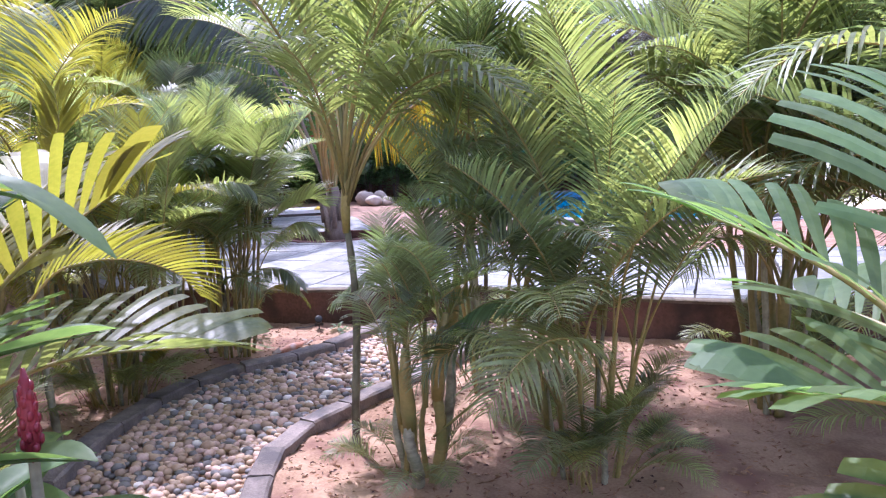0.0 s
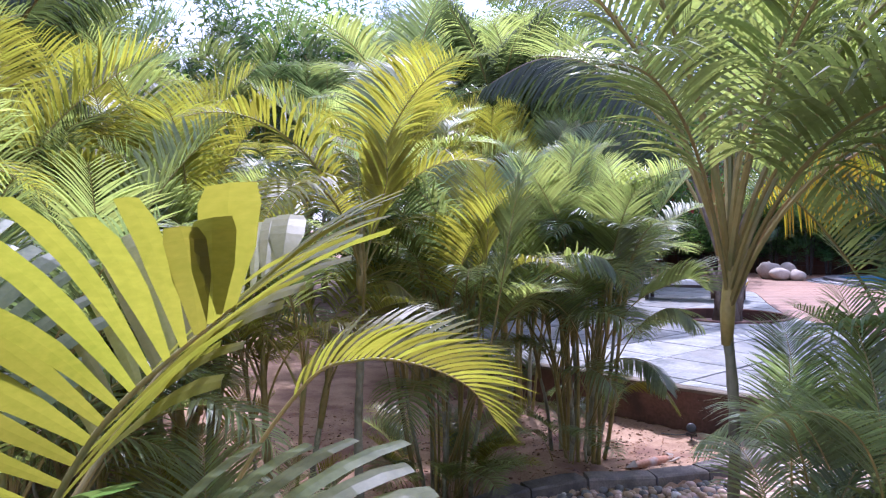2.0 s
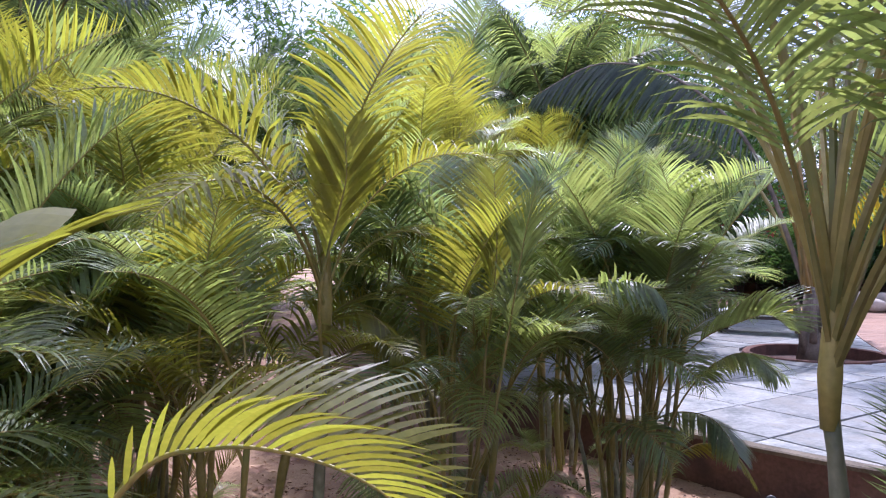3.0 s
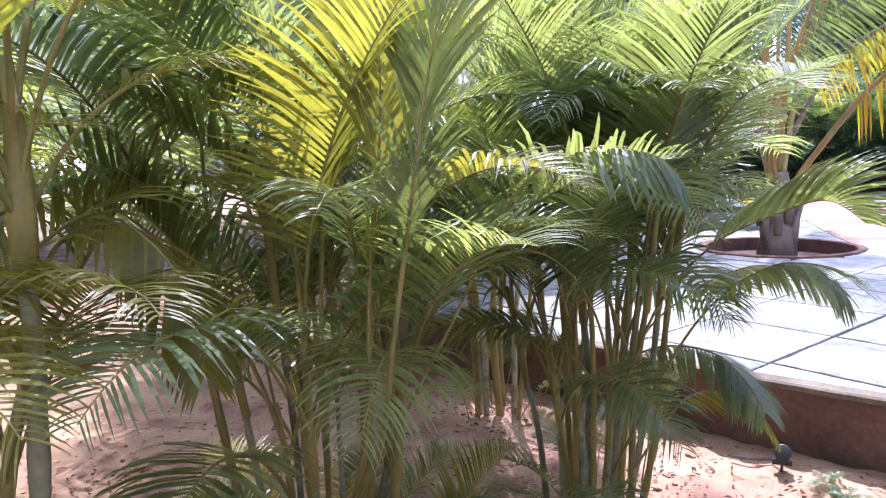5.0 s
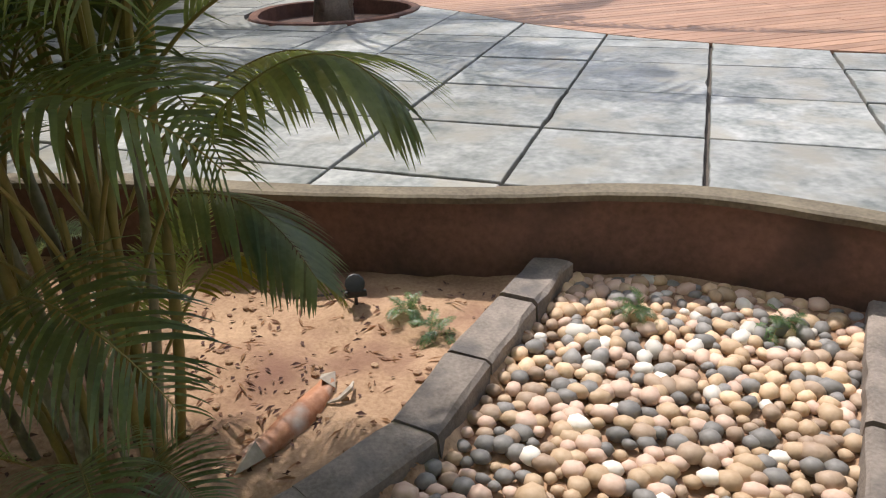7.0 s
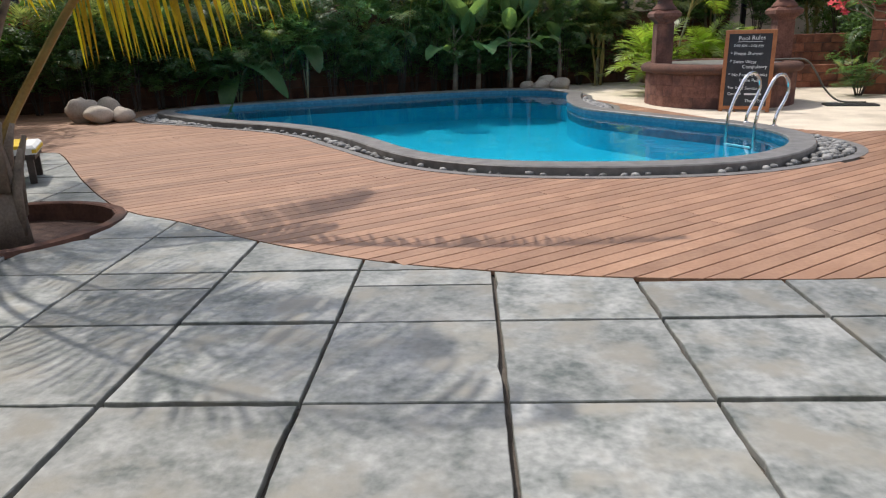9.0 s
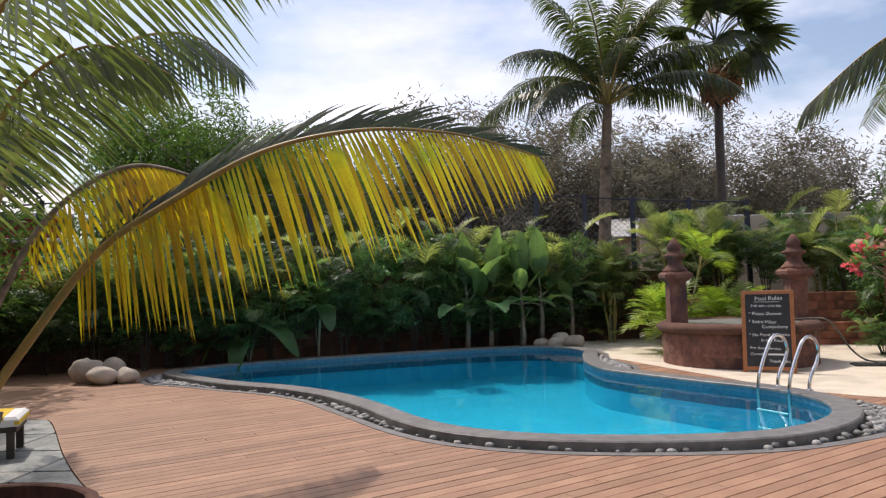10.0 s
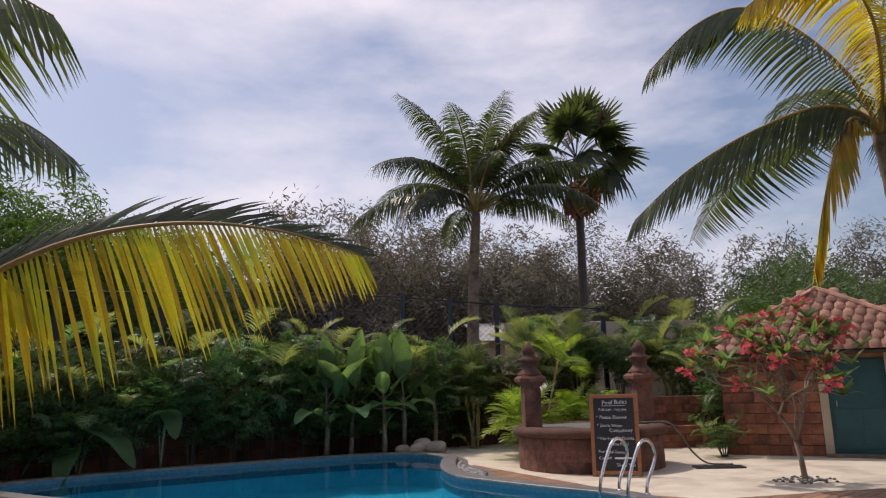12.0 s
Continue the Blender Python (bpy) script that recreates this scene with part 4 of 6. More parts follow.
# ---- broad-leaved plants near the path ----
def blade_mesh(name, mat, length, width, droop, seed, fold=0.25, wave=0.03, rows=10, tip=1.0, stalk=0.0):
    """One broad leaf along +x, rising and drooping, folded along its midrib."""
    s, r = Shape(), random.Random(seed)
    vs = []
    for i in range(rows + 1):
        u = i / rows
        w = width * (math.sin(math.pi * (u ** 0.8) * 0.97 + 0.03) ** 0.75) * (1 if u < 0.98 else 0.3)
        x = stalk + length * u * (1 - 0.12 * droop * u)
        z = length * (0.25 * u - droop * 0.55 * u * u)
        for j in range(-2, 3):
            y = w * j / 4
            vs.append((x, y, z + fold * abs(y) + wave * noise.noise((x * 6, y * 9 + seed, seed)) * (abs(j) / 2)))
    fs = [(i * 5 + j, (i + 1) * 5 + j, (i + 1) * 5 + j + 1, i * 5 + j + 1) for i in range(rows) for j in range(4)]
    s.add(vs, fs)
    pts = [(-0.0, 0, 0)] + [(stalk + length * u * (1 - 0.12 * droop * u), 0, length * (0.25 * u - droop * 0.55 * u * u) - 0.004) for u in (0, 0.3, 0.6, 0.9)]
    s.tube(pts if stalk else pts[1:], [0.008 * length / 0.5 + 0.002] * (len(pts) - 1 if not stalk else len(pts) - 1) + ([0.002] if stalk else []) if stalk else [0.007, 0.005, 0.003, 0.001], 5)
    return s.mesh(name, mat, True)


GINGER_LEAF = [blade_mesh("leaf", BROAD, 0.36, 0.11, d, 3 + i, 0.35) for i, d in enumerate((0.2, 0.7, 1.2))]


def ginger(at, height, seed, spike=True, label="spiral ginger with broad green leaves and a red flower spike"):
    r = random.Random(seed)
    t = thing("ginger_plant", label, "plant", (at[0], at[1], SAND_Z - 0.02), r.uniform(0, 360), "ginger plants by the path")
    pts = [(0.03 * math.sin(2 * z), 0.03 * math.sin(3 * z + seed), z * height) for z in [i / 8 for i in range(9)]]
    part("stem", Shape().tube(pts, [0.018 - 0.001 * i for i in range(9)], 7), CANE, t, smooth=True)
    for i in range(int(height * 13)):
        z = height * (0.14 + 0.83 * i / (height * 13))
        sc = r.uniform(0.75, 1.1)
        part("leaf", GINGER_LEAF[i % 3], None, t, m=pose(0.03, 0.02, z, 0, 0, 137.5 * i) @ pose(0, 0, 0, 0, r.uniform(-25, 15), 0) @ Matrix.Diagonal((sc, sc, sc, 1)))
    if spike:
        x, y, z = pts[-1]
        s = Shape().lathe([(0.008, z - 0.03), (0.014, z), (0.017, z + 0.04), (0.015, z + 0.09), (0.009, z + 0.13), (0.003, z + 0.155)], 10, (x, y))
        for k in range(26):
            zz, a = z + 0.005 + 0.125 * k / 26, 2.4 * k
            rr = 0.016 * (1 - 0.55 * (k / 26) ** 2)
            s.stone((x + rr * math.cos(a), y + rr * math.sin(a), zz), (0.007, 0.007, 0.013), k, 3, 5)
        part("flower_spike", s, SPIKE, t, "red waxy flower spike", smooth=True)
    return t


ginger((1.55, -7.66), 2.08, 1)
ginger((1.70, -7.56), 1.48, 2)
ginger((1.42, -7.45), 1.35, 3, False, "leafy spiral ginger without a flower")
ginger((1.28, -7.30), 1.45, 4, False, "leafy spiral ginger without a flower")
ginger((1.62, -8.05), 1.30, 5)
ginger((1.12, -7.72), 1.75, 6, False, "leafy spiral ginger without a flower")
for i, (x, y, h) in enumerate(((1.2, -7.1, 1.0), (1.48, -7.28, 0.95), (0.95, -7.35, 1.25), (1.35, -6.95, 0.8), (1.75, -7.8, 0.95), (0.85, -7.0, 0.9))):
    ginger((x, y), h, 20 + i, False, "leafy spiral ginger without a flower")
trunk = thing("palm_stem", "dark upright palm stem beside the path", "palm", (1.16, -7.54, SAND_Z - 0.02))
part("stem", Shape().tube([(0.02 * math.sin(z * 2), 0, z) for z in [i * 0.25 for i in range(13)]], [0.023 * (1.1 if i % 3 == 0 else 1) for i in range(13)], 9), DARKWOOD, trunk, smooth=True)
for i in range(7):
    part("frond", (GREEN + GOLD)[i], None, trunk, m=pose(0, 0, 2.95, 0, 0, 51 * i + 20) @ pose(0, 0, 0, 0, 8, 0) @ Matrix.Diagonal((1.1, 1.1, 1.1, 1)))


def lobed_palm(at, crown, tips, seed, mat, label, lobes=13, leaf=0.62, width=0.10, extra=True):
    """A young palm whose leaves are split into broad blunt lobes."""
    t = thing("young_palm", label, "palm", (at[0], at[1], SAND_Z - 0.02))
    r = random.Random(seed)
    c = Vector(crown) - Vector((at[0], at[1], SAND_Z - 0.02))
    part("stem", Shape().tube([(0, 0, 0), tuple(c * 0.5 + Vector((0.03, 0, 0))), tuple(c)], [0.03, 0.026, 0.02], 8), CANE, t, smooth=True)
    for k, (tip, ln, mt) in enumerate(tips):
        e = Vector(tip) - Vector((at[0], at[1], SAND_Z - 0.02))
        mid = (c + e) / 2 + Vector((0, 0, 0.10 * (e - c).length))
        line = [Vector(p) for p in smooth_loop([tuple(c), tuple(mid), tuple(e)], 10, False)]
        stem, s = Shape(), Shape()
        stem.tube(line, [0.011 * (1.1 - 0.9 * i / (len(line) - 1)) for i in range(len(line))], 6)
        n = len(line) - 1
        for i in range(lobes):
            q = 0.30 + 0.70 * (i + 0.5) / lobes
            f = q * n
            kk = min(int(f), n - 1)
            p0 = line[kk].lerp(line[kk + 1], f - kk)
            tan = (line[kk + 1] - line[kk]).normalized()
            across = tan.cross(Vector((0, 0, 1))).normalized()
            up = across.cross(tan)
            for sd in (-1, 1):
                l2 = ln * (0.65 + 0.6 * math.sin(math.pi * min(1, q))) * r.uniform(0.85, 1.1)
                d = (across * sd + tan * (0.45 + 1.2 * q ** 2) + up * r.uniform(0.30, 0.5)).normalized()
                w = (tan - d * tan.dot(d)).normalized()
                wd = width * r.uniform(0.6, 1.25) * (1.7 if i >= lobes - 2 else 1)
                p, row = p0.copy(), []
                for j in range(7):
                    u = j / 6
                    ww = wd * min(1, 0.35 + 1.3 * u) * (1 if j < 6 else 0.75)
                    ridge = up * 0.05 * ww
                    cut = d * (0.03 * ww * r.uniform(-1, 1)) if j == 6 else Vector()
                    row.append((p - w * ww / 2 + cut, p + ridge, p + w * ww / 2 - cut * 3))
                    p = p + (d + Vector((0, 0, -1)) * 0.5 * u * u).normalized() * (l2 / 6)
                s.add([v for tr in row for v in tr], [(3 * j + a, 3 * j + a + 1, 3 * j + a + 4, 3 * j + a + 3) for j in range(6) for a in (0, 1)])
        fr = part("frond", s, mt, t)
        part("stalk", stem, SHEATH, fr, smooth=True)
    return t


lobed_palm((0.48, -7.15), (0.53, -7.11, 0.75), [((1.18, -6.82, 1.47), 0.46, AREC_GOLD), ((1.25, -6.55, 0.92), 0.40, AREC), ((0.3, -6.3, 1.5), 0.42, AREC_GOLD), ((0.0, -7.3, 1.5), 0.42, AREC), ((1.1, -7.35, 1.1), 0.33, BROAD)],
           5, AREC_GOLD, "young palm with broad yellow-green lobed leaves", 13, 0.5, 0.055)
lobed_palm((3.55, -7.15), (3.45, -7.1, 0.95), [((2.85, -6.85, 1.40), 0.25, BROAD), ((3.0, -7.20, 1.12), 0.24, BROAD), ((3.1, -6.55, 1.15), 0.26, BROAD), ((3.12, -7.35, 0.75), 0.24, BROAD), ((3.4, -6.4, 1.6), 0.4, BROAD), ((4.2, -6.9, 1.5), 0.4, BROAD)],
           8, BROAD, "young palm with broad dull green lobed leaves", 11, 0.5, 0.05)


# ---- coconut palm in the tree pit ----
pit_palm = thing("coconut_palm", "young coconut palm with a long yellowing frond in the tree pit", "palm", (*PIT_AT, -0.17))
stump = Shape().tube([(0, 0, 0), (0.02, 0, 0.35), (0.0, 0.02, 0.8), (-0.02, 0.03, 1.15)], [0.26, 0.22, 0.17, 0.12], 14)
part("trunk", stump, BARK, pit_palm, "thick fibrous brown trunk base", smooth=True)
for i in range(9):
    a = 40 * i
    part("old_leaf_base", Shape().tube([(0.20 * math.cos(a), 0.20 * math.sin(a), 0.1 + 0.05 * i), (0.24 * math.cos(a), 0.24 * math.sin(a), 0.5 + 0.05 * i), (0.34 * math.cos(a), 0.34 * math.sin(a), 0.85 + 0.03 * i)], [0.06, 0.045, 0.02], 6), BARK, pit_palm, smooth=True)
dx, dy, dz = PIT_AT[0], PIT_AT[1], -0.17
at_pit = lambda pts: [(x - dx, y - dy, z - dz) for x, y, z in pts]
# upper leaflets take dark COCO in place of shade, hanging ones the backlit gold
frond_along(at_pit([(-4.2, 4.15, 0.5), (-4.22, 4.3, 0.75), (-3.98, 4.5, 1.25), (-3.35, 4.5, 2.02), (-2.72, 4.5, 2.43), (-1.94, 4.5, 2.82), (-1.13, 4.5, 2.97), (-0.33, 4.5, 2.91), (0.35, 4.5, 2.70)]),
            1.18, 0.036, COCO_GOLD, 5, "frond", pit_palm, 104, 1.0, 0.16, 0.16, 0.34, 0.046, 0.4, (-1, 0.62, 0.52), STALK, 0.3, 6, "yellow frond with hanging backlit leaflets, upper ones coloured dark as unlit", COCO)
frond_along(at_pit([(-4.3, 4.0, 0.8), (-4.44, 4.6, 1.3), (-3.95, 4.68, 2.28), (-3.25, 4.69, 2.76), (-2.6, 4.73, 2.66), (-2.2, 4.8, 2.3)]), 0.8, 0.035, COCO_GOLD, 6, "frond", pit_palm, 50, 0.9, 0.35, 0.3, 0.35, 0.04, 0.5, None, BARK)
for pts, leaf, seed in (([(-4.25, 3.9, 0.9), (-3.9, 3.1, 1.7), (-3.53, 2.78, 2.24), (-3.12, 2.63, 3.01), (-2.63, 2.52, 3.52), (-2.11, 2.43, 3.78), (-1.63, 2.37, 3.77), (-1.23, 2.32, 3.56)], 1.05, 7),
                        ([(-4.3, 3.8, 1.0), (-4.24, 3.58, 2.85), (-3.68, 3.43, 3.79), (-3.11, 3.33, 4.2), (-2.46, 3.25, 4.41), (-2.03, 3.2, 4.22)], 1.15, 8), ([(-4.25, 3.8, 0.9), (-4.16, 3.69, 1.78), (-3.71, 3.63, 2.71), (-3.3, 3.51, 3.21), (-2.75, 3.43, 3.4), (-2.23, 3.39, 3.16)], 0.85, 14)):
    frond_along(at_pit(pts), leaf, 0.027, COCO_BACKLIT, seed, "frond", pit_palm, 66, 0.85, 0.5, 0.5, 0.25, 0.03, 0.6, None, STALK)
frond_along(at_pit([(-4.3, 4.0, 0.9), (-5.0, 3.9, 2.4), (-5.8, 3.8, 3.3), (-7.0, 3.7, 3.6), (-8.0, 3.6, 3.2)]), 1.0, 0.045, COCO, 9, "frond", pit_palm, 60, 0.7, 0.6, 0.35, 0.25, 0.035, 0.5)
frond_along(at_pit([(-4.3, 4.1, 0.9), (-4.7, 4.8, 2.6), (-5.1, 5.6, 3.6), (-5.6, 6.6, 4.1), (-6.1, 7.6, 3.8)]), 1.0, 0.045, COCO, 10, "frond", pit_palm, 60, 0.7, 0.6, 0.35, 0.25, 0.035, 0.5)
frond_along(at_pit([(-4.2, 4.0, 0.9), (-4.1, 4.4, 2.6), (-3.8, 5.2, 3.9), (-3.3, 6.2, 4.5), (-2.9, 7.0, 4.3)]), 0.9, 0.045, COCO, 11, "frond", pit_palm, 60, 0.7, 0.6, 0.35, 0.25, 0.035, 0.5)
frond_along(at_pit([(-4.3, 3.9, 0.9), (-4.7, 3.2, 3.0), (-5.4, 2.4, 4.1), (-6.2, 1.6, 4.4), (-7.0, 1.0, 4.0)]), 1.1, 0.05, COCO, 13, "frond", pit_palm, 70, 0.8, 0.5, 0.4, 0.25, 0.035, 0.55, None, BARK)


for pts, seed in (([(-4.3, 4.0, 0.9), (-4.6, 4.2, 3.0), (-5.2, 4.6, 5.0), (-6.2, 5.2, 6.3), (-7.4, 5.8, 6.8)], 15), ([(-4.3, 4.1, 0.9), (-4.4, 4.5, 3.2), (-4.9, 5.3, 5.2), (-5.7, 6.2, 6.4), (-6.7, 7.1, 6.6)], 16),
                  ([(-4.3, 4.0, 0.9), (-4.7, 3.7, 3.0), (-5.6, 3.2, 5.0), (-6.8, 2.6, 6.0), (-8.0, 2.1, 6.1)], 17)):
    frond_along(at_pit(pts), 1.05, 0.042, COCO_BACKLIT, seed, "frond", pit_palm, 80, 0.55, 0.7, 0.5, 0.25, 0.035, 0.6, None, STALK)


# ---- tall palms ----
COCO_FRONDS = [frond_mesh("frond", COCO, length=3.7, a0=a, a1=b, bend=1.2, leaves=84, leaf=0.9, width=0.046, vee=-0.1, sweep=0.55, hang=h + 0.35, start=0.2, seed=200 + i, stalk=0.035, kink=0.1)
               for i, (a, b, h) in enumerate(((8, 60, 0.35), (22, 95, 0.6), (38, 125, 0.9), (62, 150, 1.2)))]


def coconut(at, height, seed, fronds, label, lean=(0, 0), reach=1.0, thick=0.2, turns=()):
    r = random.Random(seed)
    t = thing("coconut_palm", label, "palm", (at[0], at[1], at[2]))
    pts, rad = [], []
    for i in range(31):
        u = i / 30
        pts.append((lean[0] * u ** 2, lean[1] * u ** 2, height * u))
        rad.append(thick * (1.25 - 0.5 * u if u > 0.06 else 1.6 - 5 * u) * (1.06 if i % 2 else 0.97))
    part("trunk", Shape().tube(pts, rad, 12), BARK, t, "ringed grey-brown trunk", smooth=True)
    top = pts[-1]
    for j in range(fronds):
        style = min(3, int(4 * (j + r.random() * 0.5) / fronds))
        sc = reach * r.uniform(0.85, 1.08)
        part("frond", COCO_FRONDS[style], None, t, m=pose(*top, 0, 0, 137.5 * j + r.uniform(-15, 15)) @ pose(0, 0, 0, 0, r.uniform(-4, 6), 0) @ Matrix.Diagonal((sc, sc, sc, 1)))
    for k, (turn, tilt, style, sc) in enumerate(turns):
        part("frond", COCO_FRONDS[style], None, t, m=pose(*top, 0, 0, turn) @ pose(0, 0, 0, 0, tilt, 0) @ Matrix.Diagonal((sc, sc, sc, 1)))
    return t


coconut((4.35, 24, SAND_Z), 8.3, 3, 22, "tall coconut palm with dark feather fronds behind the fence", (0.35, 0), 1.4, 0.21)
terrace_palm = coconut((8.75, 8.4, -0.02), 5.15, 5, 0, "coconut palm leaning over the terrace with drooping fronds", (-0.75, -0.5), 1.3, 0.16, ((-20, 20, 1, 1.2), (30, 25, 2, 1.2), (75, 15, 1, 1.2), (-70, 30, 2, 1.1), (20, -5, 0, 1.1), (110, 50, 1, 1.1)))
for pts, leaf, mat_, seed in (([(8.0, 7.9, 5.1), (7.75, 7.9, 5.42), (7.11, 7.93, 5.53), (6.08, 7.93, 5.16), (5.01, 7.97, 4.56), (4.2, 8.12, 3.85)], 1.15, COCO, 41), ([(8.0, 7.9, 5.1), (7.6, 7.8, 5.9), (6.8, 7.67, 6.55), (5.93, 7.61, 6.89), (5.15, 7.66, 6.62), (4.45, 7.78, 5.95)], 1.05, COCO, 42),
                              ([(8.0, 7.9, 5.1), (7.45, 7.75, 5.28), (7.05, 7.65, 4.7), (6.83, 7.78, 3.9), (6.72, 7.95, 3.1)], 0.9, COCO_GOLD, 43), ([(8.0, 7.9, 5.1), (7.3, 6.9, 5.5), (6.7, 6.2, 5.98), (6.02, 5.77, 6.25), (5.3, 5.67, 6.16), (4.7, 5.65, 5.75)], 0.95, COCO_GOLD, 44),
                              ([(8.0, 7.9, 5.1), (7.9, 7.5, 5.6), (7.7, 7.0, 5.3), (7.5, 6.6, 4.5), (7.4, 6.4, 3.6)], 1.0, COCO, 45)):
    frond_along(onto(terrace_palm, pts), leaf, 0.042, mat_, seed, "frond", terrace_palm, 84, 0.75, 0.5, 0.55, 0.12, 0.035, 0.7, None, STALK)
coconut((16.6, 24.5, SAND_Z), 4.0, 7, 12, "coconut palm behind the red tiled house", (0.2, 0), 0.9, 0.2)
coconut((-16, 9, SAND_Z), 6.0, 9, 12, "coconut palm beyond the garden", (0.2, 0.3), 1.2, 0.2)
coconut((-11, -6.2, SAND_Z), 4.2, 10, 13, "coconut palm behind the garden bed", (0.2, 0.3), 1.1, 0.2)
coconut((-9.6, 3.2, SAND_Z), 3.9, 11, 12, "coconut palm behind the garden bed", (0.2, 0.3), 1.0, 0.18)
coconut((6.6, -0.2, 0.0), 3.4, 12, 11, "pale-stemmed coconut palm on the patio edge", (0.1, 0), 1.0, 0.17)


def fan_leaf(name, mat, radius, rays, droop, seed):
    s, r = Shape(), random.Random(seed)
    stalk = radius * 1.05
    s.tube([(0, 0, 0), (stalk * 0.5, 0, 0.05), (stalk, 0, 0)], [0.03, 0.025, 0.02], 5)
    for i in range(rays):
        a = radians(-125 + 250 * i / (rays - 1))
        ln = radius * r.uniform(0.88, 1.05) * (0.8 + 0.2 * math.cos(a))
        d = Vector((math.cos(a), math.sin(a), 0))
        w = Vector((-math.sin(a), math.cos(a), 0)) * radius * 0.085
        row = []
        for j in range(5):
            u = j / 4
            p = Vector((stalk, 0, 0)) + d * ln * u + Vector((0, 0, -droop * radius * u * u + (0.05 * radius if i % 2 else -0.02 * radius) * u))
            ww = w * min(u * 1.6, 1) * (1 if u < 0.6 else max(0.05, (1 - u) / 0.4))
            row += [p - ww, p + ww]
        s.add(row, [(2 * j, 2 * j + 1, 2 * j + 3, 2 * j + 2) for j in range(4)])
    return s.mesh(name, mat)


def fan_palm(at, height, seed):
    r = random.Random(seed)
    t = thing("fan_palm", "tall palmyra fan palm with a skirt of dead leaves", "palm", at)
    part("trunk", Shape().tube([(0.15 * math.sin(z), 0, height * z) for z in [i / 16 for i in range(17)]], [0.22 - 0.06 * i / 16 for i in range(17)], 12), DARKWOOD, t, "dark straight trunk", smooth=True)
    live, dead = [fan_leaf("leaf", COCO, 1.55, 30, d, i) for i, d in enumerate((0.1, 0.35, 0.7))], fan_leaf("dead_leaf", DRY, 1.0, 20, 0.9, 9)
    for j in range(19):
        el = 80 - 112 * j / 19
        part("leaf", live[min(2, j // 7)], None, t, m=pose(0.12, 0, height + 0.2, 0, 0, 137.5 * j) @ pose(0, 0, 0, r.uniform(-25, 25), -el, 0))
    for j in range(14):
        part("dead_leaf", dead, None, t, m=pose(0.12, 0, height - 0.1 - 0.05 * j, 0, 0, 137.5 * j) @ pose(0, 0, 0, r.uniform(-30, 30), 62 + r.uniform(-10, 12), 0))
    return t


fan_palm((9.85, 28, SAND_Z), 11.6, 4)


# ---- far trees ----
def leaf_cloud(name, mat, rx, ry, rz, clumps, leaves, size, seed, clump=0.32):
    s, r = Shape(), random.Random(seed)
    for _ in range(clumps):
        while True:
            c = Vector((r.uniform(-1, 1), r.uniform(-1, 1), r.uniform(-1, 1)))
            if 0.2 < c.length < 1:
                break
        for _ in range(leaves):
            o = Vector((r.gauss(0, 1), r.gauss(0, 1), r.gauss(0, 0.8))) * clump * 0.45
            p = Vector(((c.x + o.x) * rx, (c.y + o.y) * ry, (c.z + o.z) * rz))
            a = Vector((r.uniform(-1, 1), r.uniform(-1, 1), r.uniform(-1, 0.6))).normalized() * size * r.uniform(0.6, 1.3)
            b = a.orthogonal().normalized() * size * 0.22
            s.add([p - a, p + b, p + a, p - b], [(0, 1, 2, 3)])
    return s.mesh(name, mat)


WOODS_CROWN = [leaf_cloud("crown", WOODS, 2.6, 2.6, 3.2, 90, 70, 0.13, 300 + i, 0.26) for i in range(3)]
GREEN_CROWN = [leaf_cloud("crown", TREE_LEAF, 2.6, 2.6, 2.6, 90, 70, 0.12, 310 + i, 0.24) for i in range(2)]


def tree(at, height, seed, crowns, scale, label, name="tree"):
    r = random.Random(seed)
    t = thing(name, label, "tree", at)
    s = Shape()
    s.tube([(0, 0, 0), (0.1, 0.05, height * 0.3), (0.0, 0.1, height * 0.6), (0.1, 0, height * 0.92)], [0.20, 0.15, 0.10, 0.03], 8)
    for k in range(8):
        z, a = height * (0.35 + 0.06 * k), 2.4 * k
        s.tube([(0, 0.05, z), (0.7 * math.cos(a), 0.7 * math.sin(a), z + 0.5), (1.7 * math.cos(a), 1.7 * math.sin(a), z + 1.1)], [0.06, 0.04, 0.012], 5)
    part("trunk", s, BARK, t, smooth=True)
    for k in range(-1, 3):
        sc = scale * r.uniform(0.6, 0.95)
        part("crown", crowns[(seed + k) % len(crowns)], None, t, m=pose(r.uniform(-1, 1) * scale, r.uniform(-1, 1) * scale, height * (0.55 + 0.16 * k), 0, 0, r.uniform(0, 360)) @ Matrix.Diagonal((sc, sc, sc, 1)))
    return t


